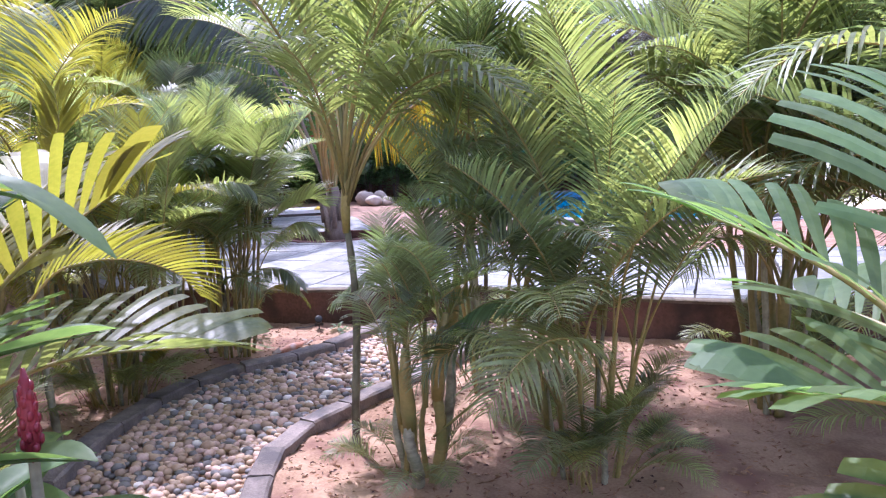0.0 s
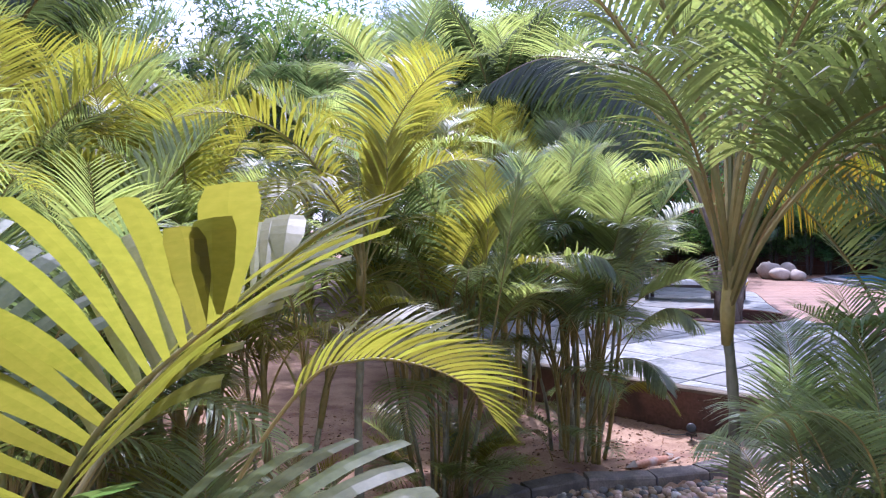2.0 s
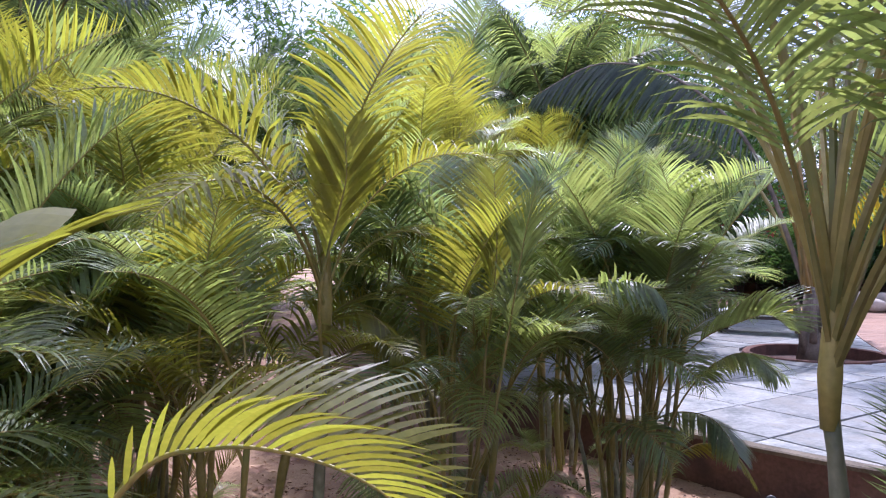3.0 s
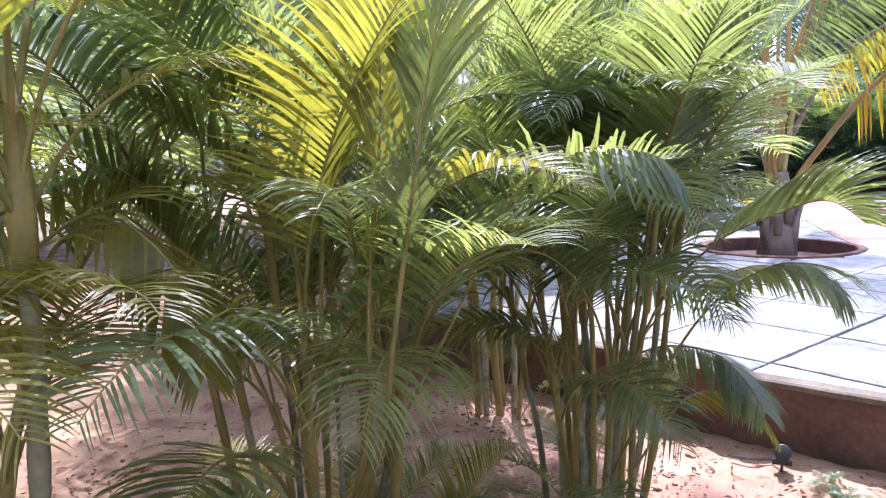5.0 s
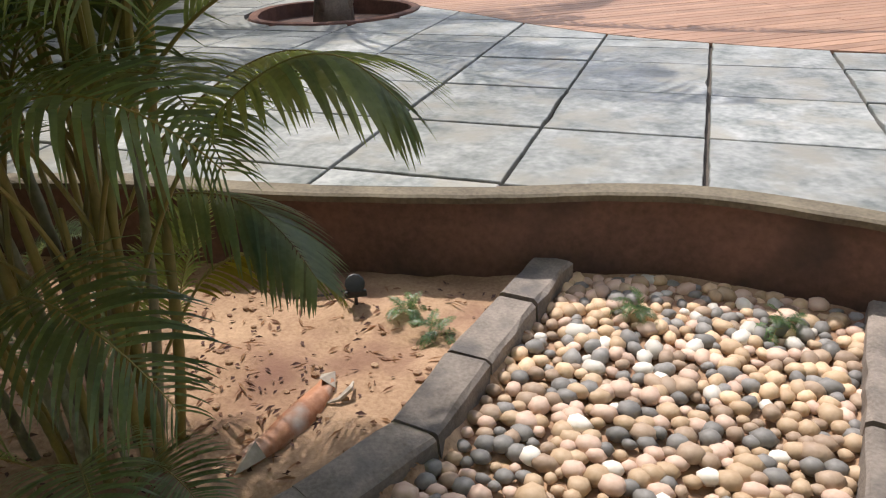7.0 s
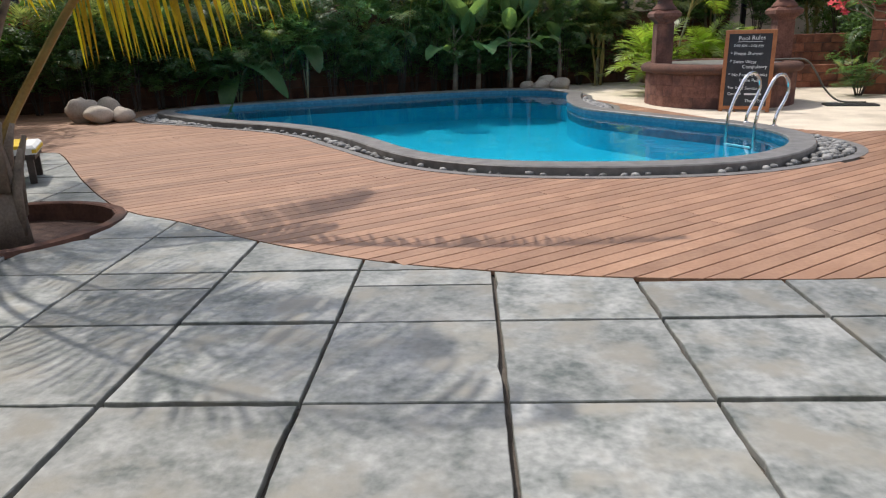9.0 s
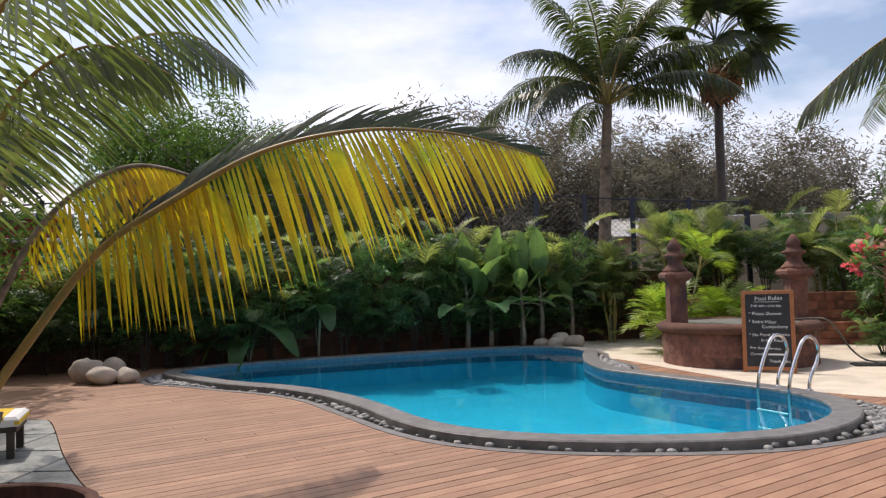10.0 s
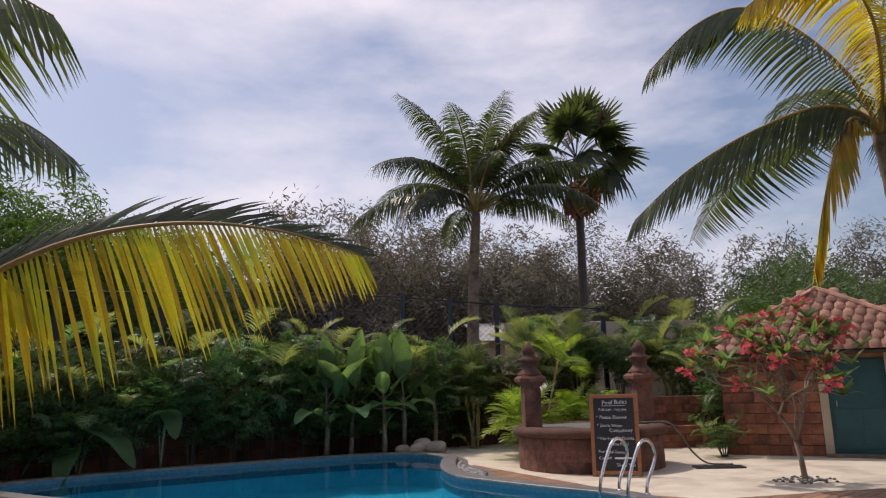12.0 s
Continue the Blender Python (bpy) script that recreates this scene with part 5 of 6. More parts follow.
for i, (x, y, h) in enumerate(((-3, 31, 8.0), (0.5, 30, 7.8), (3, 32.5, 8.4), (7, 31, 7.6), (-8, 32, 8.0), (-6, 36, 6.5), (-1.5, 34, 6.0), (2, 37, 7), (5.5, 36, 7.5), (9, 39, 8), (13, 37, 8.5), (17, 35, 7.5), (21, 33, 7), (26, 30, 7), (12, 46, 9), (4, 47, 8), (19, 43, 9))):
    tree((x, y, SAND_Z), h, 400 + i, WOODS_CROWN, 1.35, "hazy grey-green casuarina tree in the woods behind the fence")
for i, (x, y, h) in enumerate(((-9.4, 21, 7.8), (-6.8, 23.5, 6.8), (-10.8, 22.5, 8.0), (-13, 25, 7.5), (-9, 27, 8.0), (-17, 22, 8), (-21, 17, 7.5), (-5, 30, 6.8), (-24, 10, 8), (-25, 3, 8), (-24, -5, 8), (-22, -13, 8), (-17, -20, 8), (16, 21, 5.0), (12.5, 19.5, 4.2), (19, 14, 6), (21, 6, 7), (18, -3, 7), (10, -12, 7), (2, -19, 7), (-8, -21, 7), (13, 0, 6))):
    tree((x, y, SAND_Z), h, 430 + i, GREEN_CROWN, 1.15, "leafy green tree at the edge of the garden")


for i, (x, y, h, k) in enumerate(((-11.5, 10.5, 7.2, 1.3), (-14.0, 7.5, 7.6, 1.4), (-17, 4.0, 8.0, 1.5), (-9.8, 8.4, 5.4, 0.9), (-19, -1.0, 8.0, 1.5), (-18, -6.5, 8.0, 1.5), (-16, -12, 8.0, 1.5), (-20, 9, 9.0, 1.6))):
    tree((x, y, SAND_Z), h, 470 + i, GREEN_CROWN, k, "tall leafy tree closing the garden behind the palms")


# ---- walls behind the pool ----
def block_wall(name, a, b, z0, z1, mat, label, course=0.30, block=0.55, thick=0.28, parent=None, limit=400, holes=()):
    """A wall of laid blocks with recessed joints, from a to b; holes: (from, to, low, high) along it."""
    a, b = Vector(a), Vector(b)
    length, turn = (b - a).length, math.degrees(math.atan2(b.y - a.y, b.x - a.x))
    w = tagged(new(name), label, "wall", kind="structure") if parent is None else parent
    if parent is None:
        w.matrix_basis = pose(a.x, a.y, z0, 0, 0, turn)
    core = Shape()
    spans = sorted(holes)
    x = 0.0
    for h0, h1, lo, hi in spans:
        core.box(x, 0.02, 0, h0, thick - 0.02, z1 - z0 - 0.01)
        if hi < z1 - z0:
            core.box(h0, 0.02, hi, h1, thick - 0.02, z1 - z0 - 0.01)
        x = h1
    core.box(x, 0.02, 0, length, thick - 0.02, z1 - z0 - 0.01)
    part("core", core, GROUT, w)
    rows = max(1, round((z1 - z0) / course))
    ch = (z1 - z0) / rows
    r = random.Random(int(a.x * 100) + rows)
    cache = {}
    for j in range(rows):
        x = -block / 2 if j % 2 else 0.0
        while x < length - 0.02:
            x0, x1 = max(0, x), min(length, x + block)
            x += block
            zc = (j + 0.5) * ch
            cut = False
            for h0, h1, lo, hi in holes:
                if lo <= zc <= hi:
                    if x0 >= h0 - 0.02 and x1 <= h1 + 0.02:
                        cut = True
                    elif x0 < h0 < x1:
                        x1 = h0
                    elif x0 < h1 < x1:
                        x0 = h1
            if cut or x1 - x0 < 0.06:
                continue
            key = (round(x1 - x0, 2), round(ch, 3))
            if key not in cache:
                cache[key] = Shape().box(0.006, 0, 0.006, key[0] - 0.006, thick, key[1] - 0.006, 0.012).mesh("block", mat)
            part("block", cache[key], None, w, m=pose(x0, -0.012 * r.random(), j * ch))
    return w


for i in range(len(WALL_LINE) - 1):
    top = (1.9, 2.0, 2.1, 2.2, 2.2, 2.0, 1.9)[i]
    block_wall("wall_" + "abcdefg"[i], WALL_LINE[i], WALL_LINE[i + 1], -0.1, top, DARKWALL, "damp dark laterite boundary wall behind the pool planting", 0.34, 0.8)
block_wall("wall_terrace_low", (4.9, 16.2), (10.6, 15.6), -0.05, 0.52, LATERITE, "low step of the laterite terrace wall", 0.19, 0.40)
block_wall("wall_terrace_high", (4.9, 16.75), (10.8, 16.1), -0.05, 1.22, LATERITE, "upper step of the laterite terrace wall", 0.21, 0.40)
bank = Shape().prism([(5.0, 16.9), (12, 16.3), (12, 21.8), (7.3, 21.8), (4.6, 19.4)], -0.3, 1.12)
tagged(part("ground_bank", bank, SAND), "raised earth bank behind the terrace wall", "ground", kind="structure")
tan_wall = Shape().box(5.2, 22.0, 0, 14.0, 22.25, 3.62, 0.01)
tagged(part("wall_tan", tan_wall, TAN), "plain tan plastered boundary wall", "wall", kind="structure")

shed = thing("shed", "low shed with a grey sheet roof behind the boundary wall", "shed", (0, 0, 0))
part("wall", Shape().box(5.0, 25.6, SAND_Z, 14, 29, 3.3), TAN, shed)
for i in range(6, 15):
    part("roof_sheet", Shape().add([(-1.4 + i * 1.05, 25.0, 3.25 + 0.03 * (i % 2)), (-0.32 + i * 1.05, 25.0, 3.25 + 0.03 * (i % 2)), (-0.32 + i * 1.05, 29.4, 4.25 + 0.03 * (i % 2)), (-1.4 + i * 1.05, 29.4, 4.25 + 0.03 * (i % 2)),
                                    (-1.4 + i * 1.05, 25.0, 3.22), (-0.32 + i * 1.05, 25.0, 3.22), (-0.32 + i * 1.05, 29.4, 4.22), (-1.4 + i * 1.05, 29.4, 4.22)],
                                   [(0, 1, 2, 3), (7, 6, 5, 4), (0, 4, 5, 1), (1, 5, 6, 2), (2, 6, 7, 3), (3, 7, 4, 0)]), SHEET, shed)

fence = thing("chain_link_fence", "chain-link fence with dark blue posts on the boundary wall", "fence", (0, 0, 0))
posts = [(-14, 14.0), (-12, 14.1), (-10, 14.3), (-8.2, 14.8), (-6.4, 15.6), (-4.4, 16.7), (-2.5, 17.7), (-0.33, 18.95), (1.6, 19.05), (3.0, 19.3), (4.4, 19.45), (6.0, 19.4), (7.6, 19.3)]
for i, (x, y) in enumerate(posts):
    top = 4.35 - 0.10 * abs(i - 7)
    part("post", Shape().box(x - 0.06, y - 0.06, 1.6 if x < 5.5 else 1.1, x + 0.06, y + 0.06, top, 0.01), FENCE, fence)
wires = Shape()
for i in range(len(posts) - 1):
    a, b = Vector(posts[i]), Vector(posts[i + 1])
    za, zb = 4.27 - 0.10 * abs(i - 7), 4.27 - 0.10 * abs(i + 1 - 7)
    part("rail", Shape().tube([(*a, za), (*b, zb)], 0.022, 6), FENCE, fence)
    n = int((b - a).length / 0.16)
    for k in range(-12, n + 1):
        for s in (1, -1):
            u0, u1 = k / n, (k + 12) / n
            pts = []
            for u, v in ((u0, 0.0), (u1, 1.0)):
                pts.append((u, v if s > 0 else 1 - v))
            (ua, va), (ub, vb) = pts
            lo, hi = max(0, ua), min(1, ub)
            if hi <= lo:
                continue
            q = []
            for u in (lo, hi):
                v = va + (vb - va) * (u - ua) / (ub - ua)
                p = a.lerp(b, u)
                q.append((p.x, p.y, 2.1 + v * (za + (zb - za) * u - 2.15)))
            wires.tube(q, 0.004, 3, False)
tagged(part("wire_mesh", wires, FENCE, fence), kind="stuff")

red_house = thing("house", "red painted house with a pale roof beyond the garden", "house", (-14.2, 16.1, SAND_Z), 30)
part("wall", Shape().box(-3, 0, 0, 3, 4, 4.4, 0.01), RED_WALL, red_house)
part("roof", Shape().add([(-3.4, -0.5, 4.3), (3.4, -0.5, 4.3), (3.4, 2, 5.4), (-3.4, 2, 5.4), (3.4, 4.5, 4.3), (-3.4, 4.5, 4.3), (-3.4, -0.5, 4.2), (3.4, -0.5, 4.2), (3.4, 4.5, 4.2), (-3.4, 4.5, 4.2)],
                         [(0, 1, 2, 3), (3, 2, 4, 5), (0, 6, 7, 1), (5, 4, 8, 9), (0, 3, 5, 9, 6), (1, 7, 8, 4, 2), (6, 9, 8, 7)]), SHEET, red_house)
part("awning", Shape().box(-3.2, -1.0, 3.5, 3.2, 0.0, 3.6, 0.01), SHEET, red_house)


# ---- planting behind the pool ----
SHRUB_FRONDS = [frond_mesh("frond", FERN, length=1.1, a0=a, a1=b, leaves=26, leaf=0.26, width=0.030, vee=0.3, hang=h, start=0.2, seed=500 + i, stalk=0.006) for i, (a, b, h) in enumerate(((10, 80, 0.3), (28, 120, 0.5), (45, 145, 0.7)))]
BUSH = [leaf_cloud("foliage", FERN, 0.75, 0.6, 0.75, 30, 40, 0.085, 520 + i, 0.3) for i in range(3)]


def shrub(at, height, seed, label="dark green fern-like shrub against the wall"):
    r = random.Random(seed)
    t = thing("shrub", label, "shrub", at, r.uniform(0, 360), "shrubs behind the pool")
    s = Shape()
    for k in range(6):
        a = 1.05 * k
        s.tube([(0.05 * math.cos(a), 0.05 * math.sin(a), 0), (0.15 * math.cos(a), 0.15 * math.sin(a), height * 0.4), (0.4 * math.cos(a), 0.4 * math.sin(a), height * 0.8)], [0.016, 0.012, 0.005], 5)
    part("stem", s, DARKWOOD, t)
    for k in range(3):
        part("foliage", BUSH[(seed + k) % 3], None, t, m=pose(r.uniform(-.3, .3), r.uniform(-.3, .3), height * (0.45 + 0.22 * k), 0, 0, r.uniform(0, 360)) @ Matrix.Diagonal((0.9 * min(1, height), 0.9 * min(1, height), height * 0.28, 1)))
    for k in range(13):
        sc = r.uniform(0.6, 1.15) * min(1, height / 1.4)
        part("frond", SHRUB_FRONDS[k % 3] if k % 4 else GREEN[1 + k % 3], None, t, m=pose(r.uniform(-.35, .35), r.uniform(-.35, .35), height * r.uniform(0.4, 0.98), 0, 0, 137.5 * k) @ pose(0, 0, 0, 0, r.uniform(-5, 20), 0) @ Matrix.Diagonal((sc, sc, sc, 1)))
    return t


def on_wall_line(u, forward):
    k = min(int(u), len(WALL_LINE) - 2)
    a, b = Vector(WALL_LINE[k]), Vector(WALL_LINE[k + 1])
    p, t = a.lerp(b, u - k), (b - a).normalized()
    return p + Vector((t.y, -t.x)) * forward


for i in range(30):
    u = 1.15 + 4.75 * i / 30
    p = on_wall_line(u, 0.45 + 0.25 * (i % 2))
    shrub((p.x, p.y, -0.03), (1.5, 2.6, 1.9, 2.9, 2.3, 1.4, 2.7)[i % 7], 530 + i)
for i in range(9):
    p = on_wall_line(0.1 + 1.0 * i / 9, 0.4)
    shrub((p.x, p.y, -0.03), (1.5, 2.0, 1.7)[i % 3], 570 + i)
for i, (x, y, h) in enumerate(((5.6, 17.6, 1.6), (6.5, 18.2, 1.9), (7.4, 17.7, 1.5), (8.3, 18.4, 1.7), (9.3, 17.4, 1.5), (10.2, 17.8, 1.6), (5.3, 18.8, 2.2), (7.0, 19.4, 2.0), (9.0, 19.6, 2.2))):
    shrub((x, y, 1.1), h, 590 + i, "green shrub on the raised bank")
shrub((8.05, 13.6, 0.0), 0.6, 611, "small leafy shrub at the corner of the house")
shrub((9.0, 15.6, 0.0), 1.6, 612, "small leafy shrub beside the terrace wall")

BANANA_LEAF = [blade_mesh("leaf", BROAD, 1.15, 0.50, d, 620 + i, 0.3, 0.05, 12) for i, d in enumerate((0.05, 0.45, 1.0))]


def banana(at, height, leaves, seed, label, size=1.0):
    r = random.Random(seed)
    t = thing("banana_plant", label, "plant", at, 0, "broad-leaved plants behind the pool")
    part("stem", Shape().tube([(0, 0, 0), (0.03, 0, height * 0.5), (0, 0.02, height)], [0.07, 0.055, 0.03], 8), BARK, t, smooth=True)
    for k in range(leaves):
        style = 0 if k < leaves // 3 else (1 if k < 2 * leaves // 3 else 2)
        sc = size * r.uniform(0.7, 1.1)
        tilt = (-72, -45, -15)[style] + r.uniform(-10, 10)
        base = pose(0, 0, height * (0.95 - 0.12 * style), 0, 0, 137.5 * k + seed) @ pose(0, 0, 0, 0, tilt, 0)
        leaf = part("leaf", BANANA_LEAF[style], None, t, m=base @ pose(0.35 * sc, 0, 0) @ Matrix.Diagonal((sc, sc, sc, 1)))
        part("petiole", Shape().tube([(-0.36 / sc * sc, 0, 0), (-0.15, 0, 0.02), (0.02, 0, 0)], [0.022, 0.016, 0.010], 6), CANE, leaf, smooth=True)
    return t


banana((-0.45, 16.75, 0), 1.35, 10, 1, "clump of upright broad banana leaves by the pool", 1.15)
banana((0.15, 16.95, 0), 1.3, 9, 40, "clump of upright broad banana leaves by the pool", 1.15)
banana((0.95, 17.05, 0), 1.55, 8, 77, "tall banana plant with upright sunlit leaves")
banana((1.45, 17.1, 0), 1.5, 7, 120, "tall banana plant with upright sunlit leaves")
banana((2.3, 17.7, 0), 1.3, 6, 190, "tall banana plant with upright sunlit leaves", 0.9)
banana((0.95, 16.75, 0), 0.75, 4, 200, "small banana sucker at the pool edge", 0.35)

EAR = Shape()
ev = []
for i in range(11):
    u = i / 10
    w = 0.62 * (math.sin(math.pi * min(1, 0.14 + 0.86 * u)) ** 0.6) * (1 - 0.25 * u)
    for j in range(-3, 4):
        y = w * j / 6
        back_lobe = 0.28 * (abs(j) / 3) * (1 - u) ** 2
        ev.append((1.0 * u - back_lobe, y, -0.35 * u * u + 0.20 * abs(y) - 0.03 * math.sin(9 * u) * abs(j) / 3))
EAR.add(ev, [(i * 7 + j, (i + 1) * 7 + j, (i + 1) * 7 + j + 1, i * 7 + j + 1) for i in range(10) for j in range(6)])
EAR_ME = EAR.mesh("leaf", BROAD, True)


def elephant_ear(at, seed, leaves, label="elephant ear plant with large arrow-shaped leaves"):
    t = thing("elephant_ear", label, "plant", at, 0, "broad-leaved plants behind the pool")
    for turn, dist, z, tilt, sc in leaves:
        a = radians(turn)
        e = (dist * math.cos(a), dist * math.sin(a), z)
        leaf = part("leaf", EAR_ME, None, t, m=pose(*e, 0, 0, turn) @ pose(0, 0, 0, 0, tilt, 0) @ Matrix.Diagonal((sc, sc, sc, 1)))
        part("leaf_stalk", Shape().tube(smooth_loop([(0, 0, 0), (e[0] * 0.35, e[1] * 0.35, z * 0.75), e], 4, False), 0.016, 6), CANE, t, smooth=True)
    return t


elephant_ear((-5.4, 14.75, -0.03), 1, ((-25, 0.45, 0.95, 18, 1.15), (20, 0.8, 1.35, -20, 0.85), (-95, 0.4, 0.6, 40, 0.8), (150, 0.4, 1.1, 15, 0.9), (-150, 0.5, 0.75, 30, 0.8), (80, 0.2, 1.7, -35, 0.8)))
elephant_ear((-4.0, 15.6, -0.03), 2, ((-60, 0.4, 1.3, 25, 0.8), (30, 0.3, 1.7, -25, 0.8), (160, 0.3, 1.5, 5, 0.8)))

# bright palms behind the well
WELL_FRONDS = frond_set(BRIGHT, 660, [dict(length=1.5, a0=a, a1=b, leaf=0.50, width=0.052, leaves=20, vee=0.35, hang=0.3, start=0.3, stalk=0.011, sweep=0.6) for a, b in ((6, 60), (14, 95), (22, 120), (32, 140))])
for i, (x, y, z, h, n, k) in enumerate(((4.55, 15.3, 0.0, 1.75, 1, 0.85), (4.1, 15.15, 0.0, 0.35, 4, 0.8), (5.6, 15.5, 0.0, 0.4, 4, 0.8), (4.9, 17.5, 1.1, 1.0, 4, 0.8), (6.3, 17.9, 1.1, 0.8, 4, 0.75), (3.4, 18.0, 0, 1.3, 5, 0.85), (8.9, 18.0, 1.1, 0.9, 4, 0.8))):
    areca((x, y, z - 0.03), h, n, 0.15, 8, [WELL_FRONDS] if i < 3 else [GREEN, GREEN, DARK], 640 + i, "bright green areca palm behind the stone well" if i < 3 else "areca palm in front of the boundary wall", k, 12, 0.9, shoots=4)


# ---- well with pillars ----
well = thing("stone_well", "round laterite well with a dark cap and two finial pillars", "well", (4.92, 13.0, -0.004))
part("core", Shape().lathe([(1.36, 0), (1.36, 0.62)], 40), WELL_STONE, well)
for j in range(3):
    n = 20
    for i in range(n):
        a0, a1 = 2 * math.pi * (i + 0.5 * (j % 2)) / n + 0.002, 2 * math.pi * (i + 1 + 0.5 * (j % 2)) / n - 0.002
        s, r1, r0 = Shape(), 1.42 + 0.012 * noise.noise((i, j, 4)), 1.3
        am = (a0 + a1) / 2
        ring_pts = [(r0 * math.cos(a0), r0 * math.sin(a0)), (r1 * math.cos(a0), r1 * math.sin(a0)), (r1 * math.cos(am), r1 * math.sin(am)), (r1 * math.cos(a1), r1 * math.sin(a1)), (r0 * math.cos(a1), r0 * math.sin(a1))]
        s.prism(ring_pts, 0.205 * j + 0.0015, 0.205 * (j + 1) - 0.0015)
        part("block", s, WELL_STONE, well)
part("cap", Shape().lathe([(1.40, 0.615), (1.50, 0.64), (1.53, 0.70), (1.50, 0.765), (1.42, 0.80), (1.18, 0.80), (1.15, 0.74), (0.2, 0.73)], 48), DARKWALL, well, "weathered dark rounded cap ring", smooth=True)
part("cover", Shape().lathe([(1.15, 0.74), (1.15, 0.775), (0.3, 0.785)], 40), COPING, well, "grey cover slab")
for sx in (-1.16, 1.16):
    pil = part("pillar", Shape().box(sx - 0.165, -0.165, 0.78, sx + 0.165, 0.165, 1.55, 0.015), WELL_STONE, well, "square laterite pillar")
    prof = [(0.21, 1.53), (0.22, 1.58), (0.30, 1.64), (0.36, 1.68), (0.37, 1.74), (0.30, 1.79), (0.24, 1.80)]
    part("capital", Shape().lathe([(r * 1.02, z) for r, z in prof], 4, (sx, 0), math.pi / 4), WELL_STONE, pil)
    part("finial", Shape().lathe([(0.24, 1.79), (0.24, 1.83), (0.17, 1.90), (0.14, 1.95), (0.15, 2.06), (0.22, 2.09), (0.22, 2.13), (0.14, 2.16), (0.12, 2.24), (0.15, 2.27), (0.10, 2.36), (0.05, 2.44), (0.015, 2.47)], 14, (sx, 0)), WELL_STONE, pil, smooth=True)


# ---- rules board ----
board = thing("rules_board", "chalked pool rules blackboard in an orange wooden frame", "sign", (4.80, 11.22, -0.004), -24)
tilt = pose(0, 0, 0, -9, 0, 0)
part("panel", Shape().box(-0.36, -0.012, 0.06, 0.36, 0.012, 1.36), BLACKBOARD, board, m=tilt)
for x0, x1, z0, z1 in ((-0.42, -0.355, 0.0, 1.42), (0.355, 0.42, 0.0, 1.42), (-0.355, 0.355, 1.355, 1.42), (-0.355, 0.355, 0.04, 0.10)):
    part("frame", Shape().box(x0, -0.025, z0, x1, 0.025, z1, 0.006), FRAME_WOOD, board, m=tilt)
part("prop", Shape().box(-0.03, 0.2, 0.0, 0.03, 0.24, 1.1, 0.004), FRAME_WOOD, board, m=pose(0, 0.12, 0, 8, 0, 0))


def chalk_line(text, x, z, size):
    cu = bpy.data.curves.new("writing", "FONT")
    cu.body, cu.size, cu.extrude, cu.resolution_u = text, size * 0.86, 0.0015, 2
    ob = bpy.data.objects.new("writing", cu)
    scene.collection.objects.link(ob)
    bpy.context.view_layer.update()
    me = bpy.data.meshes.new_from_object(ob.evaluated_get(bpy.context.evaluated_depsgraph_get()))
    bpy.data.objects.remove(ob)
    me.materials.clear()
    me.materials.append(CHALK)
    w = max(v.co.x for v in me.vertices)
    part("writing", me, CHALK, board, m=tilt @ pose(x, -0.0145, z, 90 + rnd.uniform(-0.5, 0.5), 0, 0) @ Matrix.Rotation(radians(rnd.uniform(-2, 2)), 4, "Z") @ Matrix.Diagonal((min(1, (0.33 - x) / w), 1, 1, 1)))


for text, x, z, size in (("Pool Rules", -0.2, 1.24, 0.12), ("7:00 AM - 7:00 PM", -0.27, 1.13, 0.075), ("* Please Shower", -0.31, 0.99, 0.095), ("* Swim Wear", -0.31, 0.85, 0.095), ("Compulsory", -0.1, 0.76, 0.095),
                         ("* No Food & Drinks", -0.31, 0.62, 0.09), ("in the Pool", -0.12, 0.53, 0.09), ("For food Service", -0.30, 0.40, 0.085), ("Contact", -0.30, 0.29, 0.08), ("Thank You", 0.0, 0.17, 0.085)):
    chalk_line(text, x, z, size)
part("writing", Shape().box(-0.02, -0.0145, 0.295, 0.26, -0.012, 0.325), CHALK, board, m=tilt)
part("writing", Shape().box(-0.21, -0.0145, 1.215, 0.2, -0.012, 1.222), CHALK, board, m=tilt)

mat_ob = thing("drain_cover", "flat dark metal drain cover on the terrace", "drain cover", (7.0, 11.85, -0.004), -12)
part("plate", Shape().box(-0.45, -0.18, 0, 0.45, 0.18, 0.03, 0.008), BLACK, mat_ob)
for k in range(5):
    part("bar", Shape().box(-0.4 + 0.17 * k, -0.15, 0.03, -0.34 + 0.17 * k, 0.15, 0.036), BLACK, mat_ob)
hose = thing("garden_hose", "grey garden hose looped over the well onto the terrace", "hose", (0, 0, 0))
part("tube", Shape().tube(smooth_loop([(5.2, 12.2, 0.83), (5.9, 12.1, 0.85), (6.25, 12.2, 0.82), (6.5, 12.3, 0.6), (6.75, 12.35, 0.25), (7.0, 12.3, 0.04), (7.25, 12.1, 0.03), (7.3, 11.9, 0.045)], 6, False), 0.018, 8), HOSE, hose, smooth=True)


